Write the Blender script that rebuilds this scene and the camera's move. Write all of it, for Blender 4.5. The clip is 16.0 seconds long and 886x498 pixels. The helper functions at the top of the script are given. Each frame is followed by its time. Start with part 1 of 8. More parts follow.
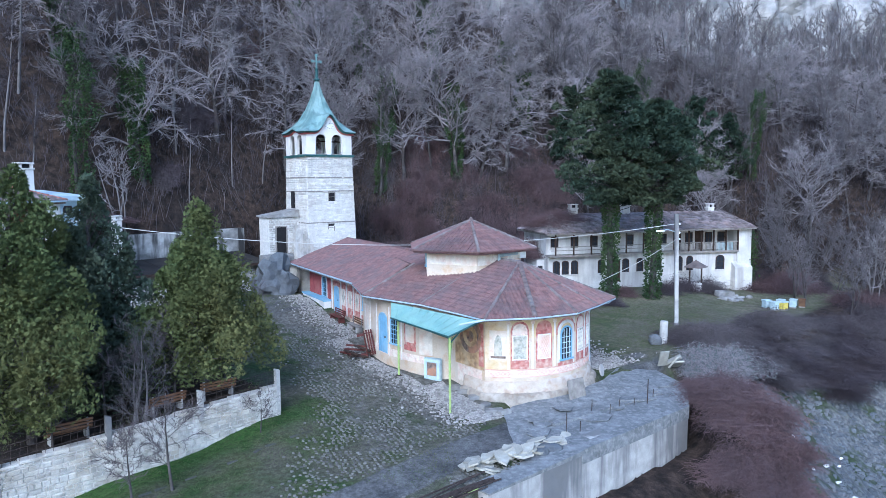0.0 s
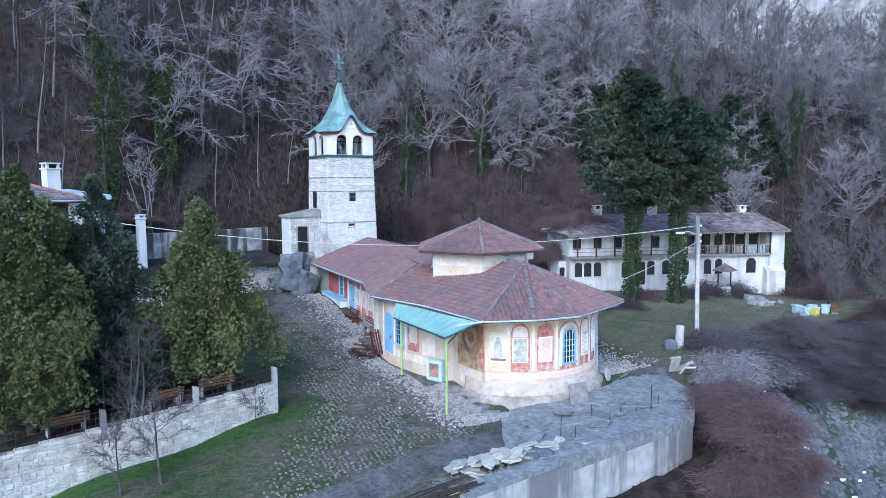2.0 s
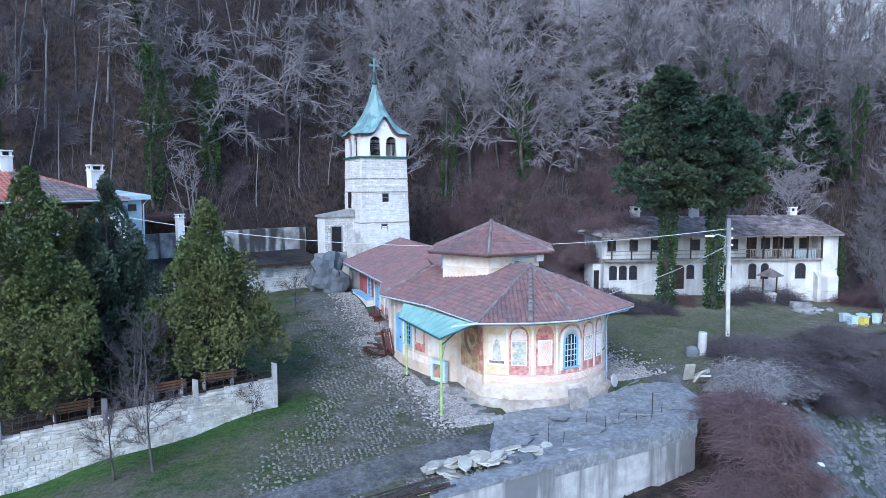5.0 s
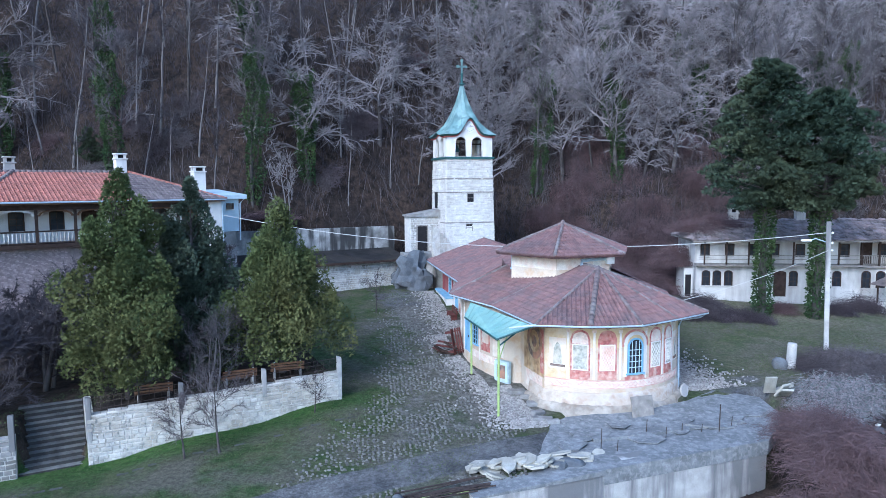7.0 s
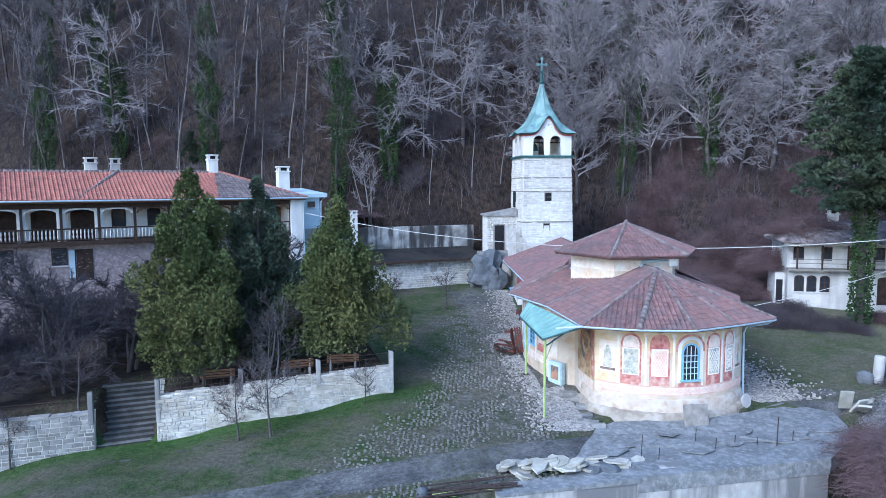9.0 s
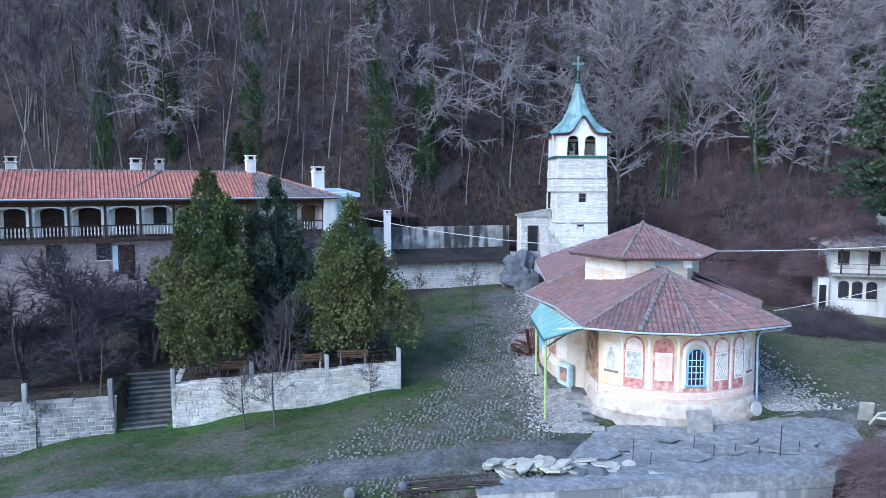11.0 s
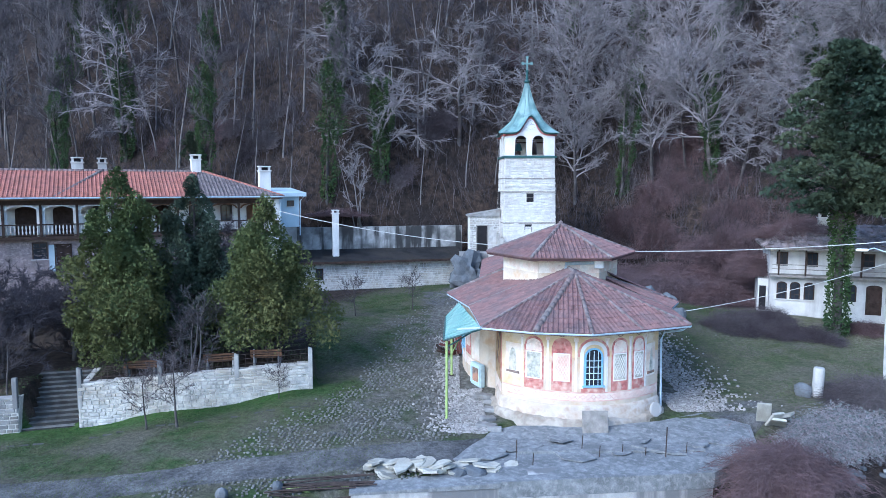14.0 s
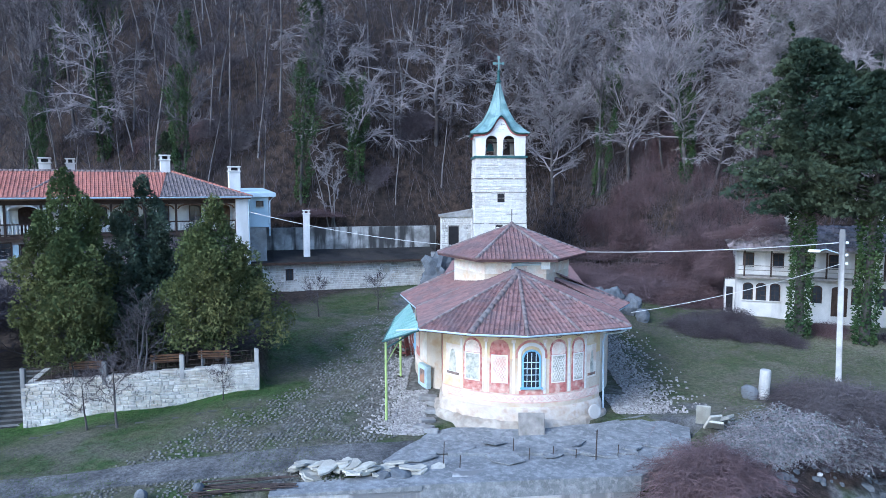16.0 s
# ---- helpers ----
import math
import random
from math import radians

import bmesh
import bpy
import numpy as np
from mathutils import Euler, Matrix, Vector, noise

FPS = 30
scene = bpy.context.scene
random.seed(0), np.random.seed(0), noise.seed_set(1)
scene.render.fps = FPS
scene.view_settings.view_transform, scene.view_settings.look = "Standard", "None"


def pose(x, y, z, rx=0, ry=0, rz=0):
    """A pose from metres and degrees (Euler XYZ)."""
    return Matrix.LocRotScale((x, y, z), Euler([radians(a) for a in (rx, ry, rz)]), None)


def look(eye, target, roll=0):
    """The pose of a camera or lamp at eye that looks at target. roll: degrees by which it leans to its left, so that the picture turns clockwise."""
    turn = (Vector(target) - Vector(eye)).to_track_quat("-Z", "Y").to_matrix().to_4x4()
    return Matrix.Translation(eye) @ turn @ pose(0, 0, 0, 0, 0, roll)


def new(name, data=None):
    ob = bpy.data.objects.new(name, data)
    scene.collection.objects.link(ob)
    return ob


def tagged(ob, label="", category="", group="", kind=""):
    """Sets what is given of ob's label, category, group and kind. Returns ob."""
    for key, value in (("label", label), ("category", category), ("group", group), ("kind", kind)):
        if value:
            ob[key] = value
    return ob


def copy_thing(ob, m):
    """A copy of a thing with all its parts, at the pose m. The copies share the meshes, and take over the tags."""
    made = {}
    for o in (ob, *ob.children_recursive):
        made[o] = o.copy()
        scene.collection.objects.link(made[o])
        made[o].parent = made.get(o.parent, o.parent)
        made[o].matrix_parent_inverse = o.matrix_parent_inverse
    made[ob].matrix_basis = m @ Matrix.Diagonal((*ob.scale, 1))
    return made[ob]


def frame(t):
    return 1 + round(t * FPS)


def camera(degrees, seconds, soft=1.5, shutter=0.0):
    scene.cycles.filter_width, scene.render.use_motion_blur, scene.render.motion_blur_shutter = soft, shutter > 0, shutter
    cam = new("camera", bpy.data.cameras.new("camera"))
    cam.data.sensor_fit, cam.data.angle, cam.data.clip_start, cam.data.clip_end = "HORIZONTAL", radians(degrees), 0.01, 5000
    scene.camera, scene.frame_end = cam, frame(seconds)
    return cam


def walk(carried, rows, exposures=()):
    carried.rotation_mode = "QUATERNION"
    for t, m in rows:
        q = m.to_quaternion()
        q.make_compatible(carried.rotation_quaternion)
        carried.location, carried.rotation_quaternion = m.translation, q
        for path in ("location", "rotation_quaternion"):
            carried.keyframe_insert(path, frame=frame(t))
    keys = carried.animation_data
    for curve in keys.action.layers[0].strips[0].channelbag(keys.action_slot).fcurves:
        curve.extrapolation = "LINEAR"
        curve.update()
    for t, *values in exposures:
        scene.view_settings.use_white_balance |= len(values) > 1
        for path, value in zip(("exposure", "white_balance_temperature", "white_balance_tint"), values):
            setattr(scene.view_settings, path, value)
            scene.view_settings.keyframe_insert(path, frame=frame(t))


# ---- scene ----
cam = camera(66.3, 16.0, 0.85)
PATH = [
    (0, (0.035, -0.12, 12.618), (0.019, 1.87, 12.426), -0.5),
    (0.5, (0.735, -0.022, 12.595), (0.691, 1.968, 12.404), -0.4),
    (1, (1.385, 0.08, 12.577), (1.297, 2.069, 12.387), -0.5),
    (1.5, (1.915, 0.171, 12.555), (1.797, 2.158, 12.366), -0.5),
    (2, (2.487, 0.217, 12.566), (2.337, 2.202, 12.377), -0.4),
    (2.5, (3.059, 0.243, 12.565), (2.871, 2.225, 12.376), -0.5),
    (3, (3.726, 0.314, 12.558), (3.49, 2.291, 12.371), -0.4),
    (3.5, (4.333, 0.385, 12.551), (4.061, 2.358, 12.365), -0.4),
    (6, (7.712, 0.855, 12.581), (7.224, 2.786, 12.396), -0.3),
    (6.5, (8.322, 0.988, 12.562), (7.735, 2.891, 12.378), -0.3),
    (7, (9.053, 1.15, 12.579), (8.374, 3.022, 12.395), -0.3),
    (7.5, (9.76, 1.353, 12.554), (9.013, 3.2, 12.371), -0.4),
    (8, (10.551, 1.602, 12.536), (9.734, 3.419, 12.352), -0.3),
    (8.5, (11.256, 1.89, 12.523), (10.368, 3.673, 12.339), -0.3),
    (9, (12.035, 2.189, 12.525), (11.065, 3.929, 12.341), -0.3),
    (9.2, (12.333, 2.325, 12.53), (11.331, 4.046, 12.346), -0.3),
    (11.3, (15.425, 3.925, 12.403), (14.286, 5.559, 12.224), -0.1),
    (11.5, (15.713, 4.123, 12.403), (14.573, 5.757, 12.224), -0.1),
    (12, (16.379, 4.618, 12.395), (15.241, 6.253, 12.216), -0.0),
    (12.5, (17.022, 5.093, 12.408), (15.884, 6.727, 12.228), -0.0),
    (13, (17.719, 5.609, 12.403), (16.581, 7.243, 12.224), 0.0),
    (13.5, (18.345, 6.054, 12.392), (17.208, 7.689, 12.213), 0.0),
    (14, (19.061, 6.555, 12.401), (17.925, 8.191, 12.221), 0.0),
    (14.5, (19.707, 7.082, 12.428), (18.571, 8.718, 12.248), -0.1),
    (15, (20.4, 7.578, 12.418), (19.264, 9.214, 12.238), -0.0),
    (15.5, (21.012, 8.074, 12.422), (19.869, 9.706, 12.242), -0.1),
    (16, (21.695, 8.601, 12.426), (20.545, 10.228, 12.246), -0.0),
]
walk(cam, [(t, look(eye, target, roll)) for t, eye, target, roll in PATH], [(0.0, 1.46, 5150, 8), (6.0, 1.5, 5150, 8), (16.0, 1.62, 5150, 7)])

# ---- light: open shade late in the day, a wide pale sky ----
world = bpy.data.worlds.new("world")
scene.world = world
world.use_nodes = True
wn = world.node_tree.nodes
sky = wn.new("ShaderNodeTexSky")
sky.sky_type = "NISHITA"
sky.sun_disc = False
sky.sun_elevation, sky.sun_rotation = radians(35), radians(190)
sky.altitude, sky.air_density, sky.dust_density = 200, 1.0, 1.0
world.node_tree.links.new(sky.outputs[0], wn["Background"].inputs[0])
wn["Background"].inputs[1].default_value = 0.135
sun = new("sun", bpy.data.lights.new("sun", "SUN"))
sun.data.energy, sun.data.angle, sun.data.color = 1.25, radians(30), (1.0, 0.97, 0.94)
sun.matrix_world = look((-14, -22, 52), (0, 50, 0))

# ---- materials ----
def material(name, color, rough=0.85, scale=4.0, vary=0.25, bump=0.3, second=None, grain=40.0, metal=0.0, stain=None, stain_scale=0.6, stain_amount=0.5, per_piece=0.0, streak=False, spec=0.3):
    """Two scales of noise between a colour and its second, blotches of a stain colour, a fine bump."""
    m = bpy.data.materials.new(name)
    m.use_nodes = True
    t, n, k = m.node_tree, m.node_tree.nodes, m.node_tree.links
    b = n["Principled BSDF"]
    b.inputs["Roughness"].default_value, b.inputs["Metallic"].default_value = rough, metal
    b.inputs["Specular IOR Level"].default_value = spec
    co = n.new("ShaderNodeNewGeometry")
    def nz(s, detail=6, stretch=None):
        x = n.new("ShaderNodeTexNoise")
        x.inputs["Scale"].default_value, x.inputs["Detail"].default_value = s, detail
        if stretch:
            mp = n.new("ShaderNodeMapping")
            mp.inputs["Scale"].default_value = stretch
            k.new(co.outputs["Position"], mp.inputs[0])
            k.new(mp.outputs[0], x.inputs["Vector"])
        else:
            k.new(co.outputs["Position"], x.inputs["Vector"])
        return x
    def mix(fac, a, c, mode="MIX"):
        x = n.new("ShaderNodeMix")
        x.data_type, x.blend_type = "RGBA", mode
        for key, val in ((0, fac), (6, a), (7, c)):
            if hasattr(val, "is_linked"):
                k.new(val, x.inputs[key])
            else:
                x.inputs[key].default_value = val if key == 0 else (*val[:3], 1)
        return x.outputs[2]
    def ramp(val, lo, hi):
        x = n.new("ShaderNodeMapRange")
        x.inputs[1].default_value, x.inputs[2].default_value = lo, hi
        k.new(val, x.inputs[0])
        return x.outputs[0]
    dark = tuple(c * (1 - vary) for c in color)
    light = tuple(min(1, c * (1 + vary)) for c in color)
    col = mix(ramp(nz(scale).outputs[0], 0.3, 0.7), dark, light)
    if second:
        col = mix(ramp(nz(scale * 0.35).outputs[0], 0.45, 0.65), col, second)
    col = mix(0.5, col, mix(ramp(nz(grain).outputs[0], 0.35, 0.65), (0.62, 0.62, 0.62), (1, 1, 1)), "MULTIPLY")
    if stain:
        f = ramp(nz(stain_scale, 8, (1, 1, 0.12) if streak else None).outputs[0], 0.46 if streak else 0.5, 0.58 if streak else 0.68)
        x = n.new("ShaderNodeMath")
        x.operation = "MULTIPLY"
        x.inputs[1].default_value = stain_amount
        k.new(f, x.inputs[0])
        col = mix(x.outputs[0], col, stain)
    if per_piece:
        info, isl = n.new("ShaderNodeObjectInfo"), co
        s = n.new("ShaderNodeMath")
        s.operation = "ADD"
        k.new(info.outputs["Random"], s.inputs[0])
        k.new(isl.outputs["Random Per Island"], s.inputs[1])
        w = n.new("ShaderNodeMath")
        w.operation = "FRACT"
        k.new(s.outputs[0], w.inputs[0])
        lo = 1 - per_piece
        g = n.new("ShaderNodeMapRange")
        g.inputs[3].default_value, g.inputs[4].default_value = lo, 1.0 + per_piece * 0.6
        k.new(w.outputs[0], g.inputs[0])
        h = n.new("ShaderNodeCombineColor")
        for i in range(3):
            k.new(g.outputs[0], h.inputs[i])
        col = mix(1.0, col, h.outputs[0], "MULTIPLY")
    k.new(col, b.inputs["Base Color"])
    if bump:
        bp = n.new("ShaderNodeBump")
        bp.inputs["Strength"].default_value, bp.inputs["Distance"].default_value = bump, 0.03
        k.new(nz(grain * 0.5).outputs[0], bp.inputs["Height"])
        k.new(bp.outputs[0], b.inputs["Normal"])
    return m


PLASTER = material("limewashed_plaster", (0.57, 0.475, 0.37), 0.9, 1.2, 0.14, 0.25, second=(0.62, 0.55, 0.47), stain=(0.45, 0.28, 0.15), stain_scale=1.6, stain_amount=0.6)
PLASTER_OCHRE = material("faded_ochre_plaster", (0.62, 0.47, 0.27), 0.9, 2.2, 0.25, 0.25, second=(0.70, 0.61, 0.48), stain=(0.40, 0.25, 0.13), stain_scale=2.2, stain_amount=0.55)
PLASTER_WHITE = material("white_plaster", (0.72, 0.70, 0.675), 0.9, 1.0, 0.08, 0.2, stain=(0.42, 0.40, 0.385), stain_scale=0.7, stain_amount=0.45, streak=True)
PLASTER_OLD = material("weathered_white_plaster", (0.58, 0.56, 0.535), 0.9, 1.0, 0.14, 0.3, stain=(0.28, 0.26, 0.245), stain_scale=0.7, stain_amount=0.65, streak=True)
PLASTER_RED = material("oxblood_painted_plaster", (0.33, 0.08, 0.08), 0.85, 2.0, 0.25, 0.2, second=(0.42, 0.16, 0.14))
PLASTER_BLUE = material("pale_blue_plaster", (0.46, 0.56, 0.62), 0.85, 1.0, 0.1, 0.15, stain=(0.30, 0.38, 0.43), stain_scale=0.8)
FRESCO_RED = material("faded_red_fresco", (0.42, 0.145, 0.13), 0.88, 6.0, 0.35, 0.15, second=(0.52, 0.27, 0.22), stain=(0.64, 0.52, 0.42), stain_scale=3.2, stain_amount=0.6)
FRESCO_BROWN = material("smoked_ochre_fresco", (0.46, 0.31, 0.17), 0.88, 3.0, 0.4, 0.15, second=(0.55, 0.43, 0.28), stain=(0.20, 0.12, 0.08), stain_scale=1.6, stain_amount=0.7)
PLINTH = material("dirty_cream_plinth", (0.47, 0.40, 0.33), 0.92, 2.4, 0.2, 0.4, second=(0.55, 0.49, 0.43), stain=(0.30, 0.21, 0.15), stain_scale=2.4, stain_amount=0.7)
FOOTING = material("dirty_limewashed_footing", (0.33, 0.29, 0.245), 0.92, 2.0, 0.25, 0.5, second=(0.46, 0.415, 0.36), stain=(0.19, 0.15, 0.115), stain_scale=2.4, stain_amount=0.7)
FRESCO_GREY = material("worn_grey_green_fresco", (0.40, 0.40, 0.35), 0.88, 7.0, 0.4, 0.15, second=(0.55, 0.50, 0.42))
FRESCO_PALE = material("pale_cream_fresco", (0.72, 0.66, 0.58), 0.88, 4.0, 0.12, 0.15, second=(0.66, 0.50, 0.40))
FRESCO_DARK = material("dark_smoked_fresco", (0.20, 0.15, 0.13), 0.85, 5.0, 0.5, 0.15, second=(0.42, 0.22, 0.14))
FRESCO_PINK = material("pink_ornament_fresco", (0.68, 0.55, 0.47), 0.88, 9.0, 0.22, 0.15, second=(0.74, 0.67, 0.59), stain=(0.66, 0.44, 0.38), stain_scale=3.0, stain_amount=0.5)
LINE_RED = material("red_painted_line", (0.62, 0.37, 0.32), 0.88, 5.0, 0.25, 0.1, second=(0.70, 0.56, 0.48))
PAINT_PALE = material("pale_blue_window_paint", (0.50, 0.62, 0.70), 0.6, 3.0, 0.12, 0.1)
LINE_WHITE = material("white_painted_line", (0.74, 0.70, 0.66), 0.88, 5.0, 0.12, 0.1)
TILE = material("old_red_roof_tile", (0.205, 0.118, 0.113), 0.8, 3.0, 0.2, 0.35, second=(0.168, 0.116, 0.117), stain=(0.115, 0.092, 0.094), stain_scale=0.35, stain_amount=0.4, per_piece=0.16)
TILE_BASE = material("roof_underlay", (0.09, 0.05, 0.05), 0.9)
RIDGE = material("grey_mortared_ridge_tile", (0.175, 0.138, 0.136), 0.85, 3.0, 0.25, 0.35, second=(0.22, 0.195, 0.19), per_piece=0.2)
TILE_NEW = material("bright_red_roof_tile", (0.37, 0.145, 0.108), 0.75, 2.0, 0.18, 0.3, second=(0.34, 0.135, 0.105), stain=(0.22, 0.11, 0.09), stain_scale=0.5, stain_amount=0.4, per_piece=0.2)
TILE_GREY = material("grey_brown_roof_tile", (0.16, 0.13, 0.13), 0.85, 2.0, 0.25, 0.3, per_piece=0.3)
SLATE = material("grey_stone_slab_roof", (0.20, 0.17, 0.17), 0.9, 2.0, 0.35, 0.5, second=(0.26, 0.20, 0.19), per_piece=0.35)
COPPER = material("verdigris_copper_sheet", (0.165, 0.27, 0.266), 0.6, 1.5, 0.25, 0.15, second=(0.27, 0.385, 0.375), stain=(0.07, 0.13, 0.135), stain_scale=1.6, stain_amount=0.6, streak=True, spec=0.4)
COPPER_DARK = material("dark_green_metal_trim", (0.03, 0.09, 0.09), 0.5, 2.0, 0.2, 0.1)
SHEET_TEAL = material("teal_painted_sheet_metal", (0.25, 0.42, 0.375), 0.5, 1.0, 0.12, 0.1, second=(0.30, 0.47, 0.43), stain=(0.12, 0.28, 0.28), stain_scale=0.8, spec=0.4)
METAL_BLUE = material("pale_blue_gutter_metal", (0.42, 0.52, 0.60), 0.45, 3.0, 0.12, 0.1, spec=0.5)
PAINT_BLUE = material("faded_blue_paint", (0.20, 0.40, 0.58), 0.6, 3.0, 0.15, 0.1, second=(0.28, 0.47, 0.62))
PAINT_LIME = material("yellow_green_paint", (0.34, 0.44, 0.16), 0.6, 4.0, 0.15, 0.1)
PAINT_WHITE = material("white_paint", (0.78, 0.78, 0.78), 0.6, 4.0, 0.08, 0.1)
PAINT_YELLOW = material("yellow_paint", (0.65, 0.52, 0.10), 0.6, 4.0, 0.12, 0.1)
STONE = material("pale_limestone_block", (0.56, 0.54, 0.505), 0.92, 2.5, 0.18, 0.6, second=(0.46, 0.42, 0.36), stain=(0.20, 0.19, 0.175), stain_scale=1.2, stain_amount=0.65, per_piece=0.17)
STONE_TOWER = material("whitewashed_limestone_block", (0.67, 0.65, 0.615), 0.92, 2.5, 0.10, 0.6, second=(0.60, 0.57, 0.53), stain=(0.40, 0.37, 0.34), stain_scale=0.6, stain_amount=0.45, streak=True, per_piece=0.15)
STONE_GREY = material("grey_rubble_stone", (0.31, 0.305, 0.30), 0.92, 2.5, 0.25, 0.5, second=(0.25, 0.235, 0.215), stain=(0.11, 0.108, 0.105), stain_scale=1.0, stain_amount=0.5, per_piece=0.3)
MORTAR = material("lime_mortar", (0.54, 0.52, 0.48), 0.95, 5.0, 0.2, 0.5, stain=(0.27, 0.25, 0.23), stain_scale=1.0)
MORTAR_PALE = material("pale_lime_mortar", (0.62, 0.60, 0.57), 0.95, 5.0, 0.15, 0.5)
CONCRETE = material("black_stained_concrete", (0.34, 0.335, 0.325), 0.92, 1.6, 0.3, 0.4, second=(0.10, 0.098, 0.095), stain=(0.035, 0.034, 0.034), stain_scale=1.3, stain_amount=0.95, streak=True)
CONCRETE_PALE = material("pale_cast_concrete", (0.42, 0.41, 0.395), 0.9, 2.0, 0.18, 0.4, stain=(0.12, 0.12, 0.125), stain_scale=1.0, stain_amount=0.85, streak=True)
APRON = material("grey_concrete_apron", (0.205, 0.212, 0.218), 0.95, 2.6, 0.3, 0.3, second=(0.155, 0.16, 0.165), stain=(0.33, 0.335, 0.335), stain_scale=4.5, stain_amount=0.5, grain=18, spec=0.1)
TAR = material("tarred_roof_sheet", (0.028, 0.027, 0.028), 0.95, 1.0, 0.3, 0.3, second=(0.05, 0.045, 0.04), spec=0.08)
ROCK = material("grey_limestone_rock", (0.10, 0.112, 0.128), 0.92, 0.9, 0.35, 0.9, second=(0.15, 0.158, 0.17), stain=(0.06, 0.062, 0.065), stain_scale=1.2, stain_amount=0.6, grain=10)
CLIFF = material("weathered_limestone_cliff", (0.37, 0.36, 0.35), 0.95, 0.3, 0.4, 0.9, second=(0.20, 0.205, 0.21), stain=(0.10, 0.102, 0.106), stain_scale=0.2, stain_amount=0.8, streak=True)
SLAB = material("pale_flagstone", (0.40, 0.385, 0.335), 0.9, 3.0, 0.2, 0.4, second=(0.34, 0.32, 0.27), per_piece=0.25)
COBBLE = material("worn_cobblestone", (0.155, 0.150, 0.138), 0.85, 3.0, 0.2, 0.4, per_piece=0.5)
GRAVEL = material("pale_broken_stone", (0.315, 0.295, 0.278), 0.92, 3.0, 0.18, 0.5, per_piece=0.45)
WOOD_DARK = material("dark_stained_wood", (0.050, 0.034, 0.028), 0.85, 3.0, 0.35, 0.3, spec=0.12)
WOOD = material("varnished_brown_wood", (0.12, 0.062, 0.032), 0.65, 3.0, 0.3, 0.3)
WOOD_RED = material("dark_red_painted_wood", (0.11, 0.035, 0.03), 0.7, 3.0, 0.3, 0.3)
WOOD_GREY = material("weathered_grey_wood", (0.24, 0.22, 0.20), 0.85, 3.0, 0.3, 0.4)
IRON = material("rusty_iron", (0.06, 0.045, 0.04), 0.8, 6.0, 0.4, 0.3, metal=0.3)
DARK = material("dark_interior", (0.015, 0.014, 0.016), 0.9)
TWIG_MID = material("grey_bare_twig", (0.13, 0.117, 0.123), 0.9, 0.2, 0.35, 0.0, per_piece=0.35)
BARK_PALE = material("pale_smooth_bark", (0.16, 0.150, 0.15), 0.9, 2.0, 0.3, 0.3, second=(0.17, 0.155, 0.15))
BARK = material("grey_brown_bark", (0.060, 0.052, 0.050), 0.95, 3.0, 0.3, 0.6, second=(0.11, 0.10, 0.098))
TWIG = material("pale_bare_twig", (0.27, 0.245, 0.255), 0.9, 0.08, 0.35, 0.0, per_piece=0.35)
TWIG_DARK = material("dark_bare_twig", (0.060, 0.052, 0.060), 0.9, 0.3, 0.35, 0.0, per_piece=0.35)
TWIG_RED = material("red_brown_bramble_stem", (0.125, 0.080, 0.082), 0.9, 0.5, 0.4, 0.0, second=(0.14, 0.10, 0.108), per_piece=0.4)
TWIG_PURPLE = material("grey_purple_bramble_stem", (0.066, 0.053, 0.060), 0.9, 0.4, 0.4, 0.0, second=(0.135, 0.118, 0.122), per_piece=0.5)
LEAF_THUJA = material("dull_green_thuja_foliage", (0.080, 0.102, 0.042), 0.9, 0.5, 0.4, 0.0, second=(0.13, 0.135, 0.055), per_piece=0.05, spec=0.03)
LEAF_JUNIPER = material("blue_green_juniper_foliage", (0.056, 0.076, 0.056), 0.9, 0.5, 0.4, 0.0, second=(0.095, 0.108, 0.068), per_piece=0.05, spec=0.03)
LEAF_PINE = material("dark_green_pine_needles", (0.038, 0.058, 0.042), 0.9, 0.5, 0.4, 0.0, second=(0.066, 0.082, 0.050), per_piece=0.06, spec=0.03)
LEAF_IVY = material("glossy_ivy_leaf", (0.036, 0.066, 0.026), 0.55, 1.5, 0.4, 0.0, second=(0.060, 0.090, 0.032), per_piece=0.3, spec=0.12)
LEAF_GREY = material("grey_green_shrub_leaf", (0.15, 0.165, 0.165), 0.8, 1.0, 0.3, 0.0, per_piece=0.4)
STONE_DARK = material("mossy_dark_stone", (0.085, 0.085, 0.082), 0.92, 2.0, 0.3, 0.5, second=(0.062, 0.068, 0.050), per_piece=0.25)
GRASS = material("short_winter_grass", (0.070, 0.100, 0.036), 0.9, 1.2, 0.35, 0.0, second=(0.105, 0.108, 0.052), per_piece=0.25)
STEP = material("worn_step_stone", (0.15, 0.148, 0.142), 0.9, 2.0, 0.3, 0.5, per_piece=0.25)
# riser colour carries the shade below each tread
DARK_STEP = material("damp_riser_stone", (0.050, 0.048, 0.046), 0.9, 2.0, 0.3, 0.5)
HIVE_BLUE = material("pale_blue_hive_paint", (0.42, 0.52, 0.55), 0.7, 4.0, 0.15, 0.2)
BRICK = material("pale_washed_brick", (0.40, 0.325, 0.32), 0.92, 4.0, 0.25, 0.4, stain=(0.20, 0.17, 0.17), stain_scale=0.8, stain_amount=0.5, per_piece=0.35)
GLASS = material("dark_window_glass", (0.03, 0.035, 0.045), 0.12, 3.0, 0.2, 0.0, spec=0.6)
WIRE = material("pale_cable", (0.55, 0.54, 0.52), 0.7, 4.0, 0.1, 0.0)
PLASTIC = material("white_plastic_litter", (0.75, 0.75, 0.76), 0.5, 4.0, 0.1, 0.0)


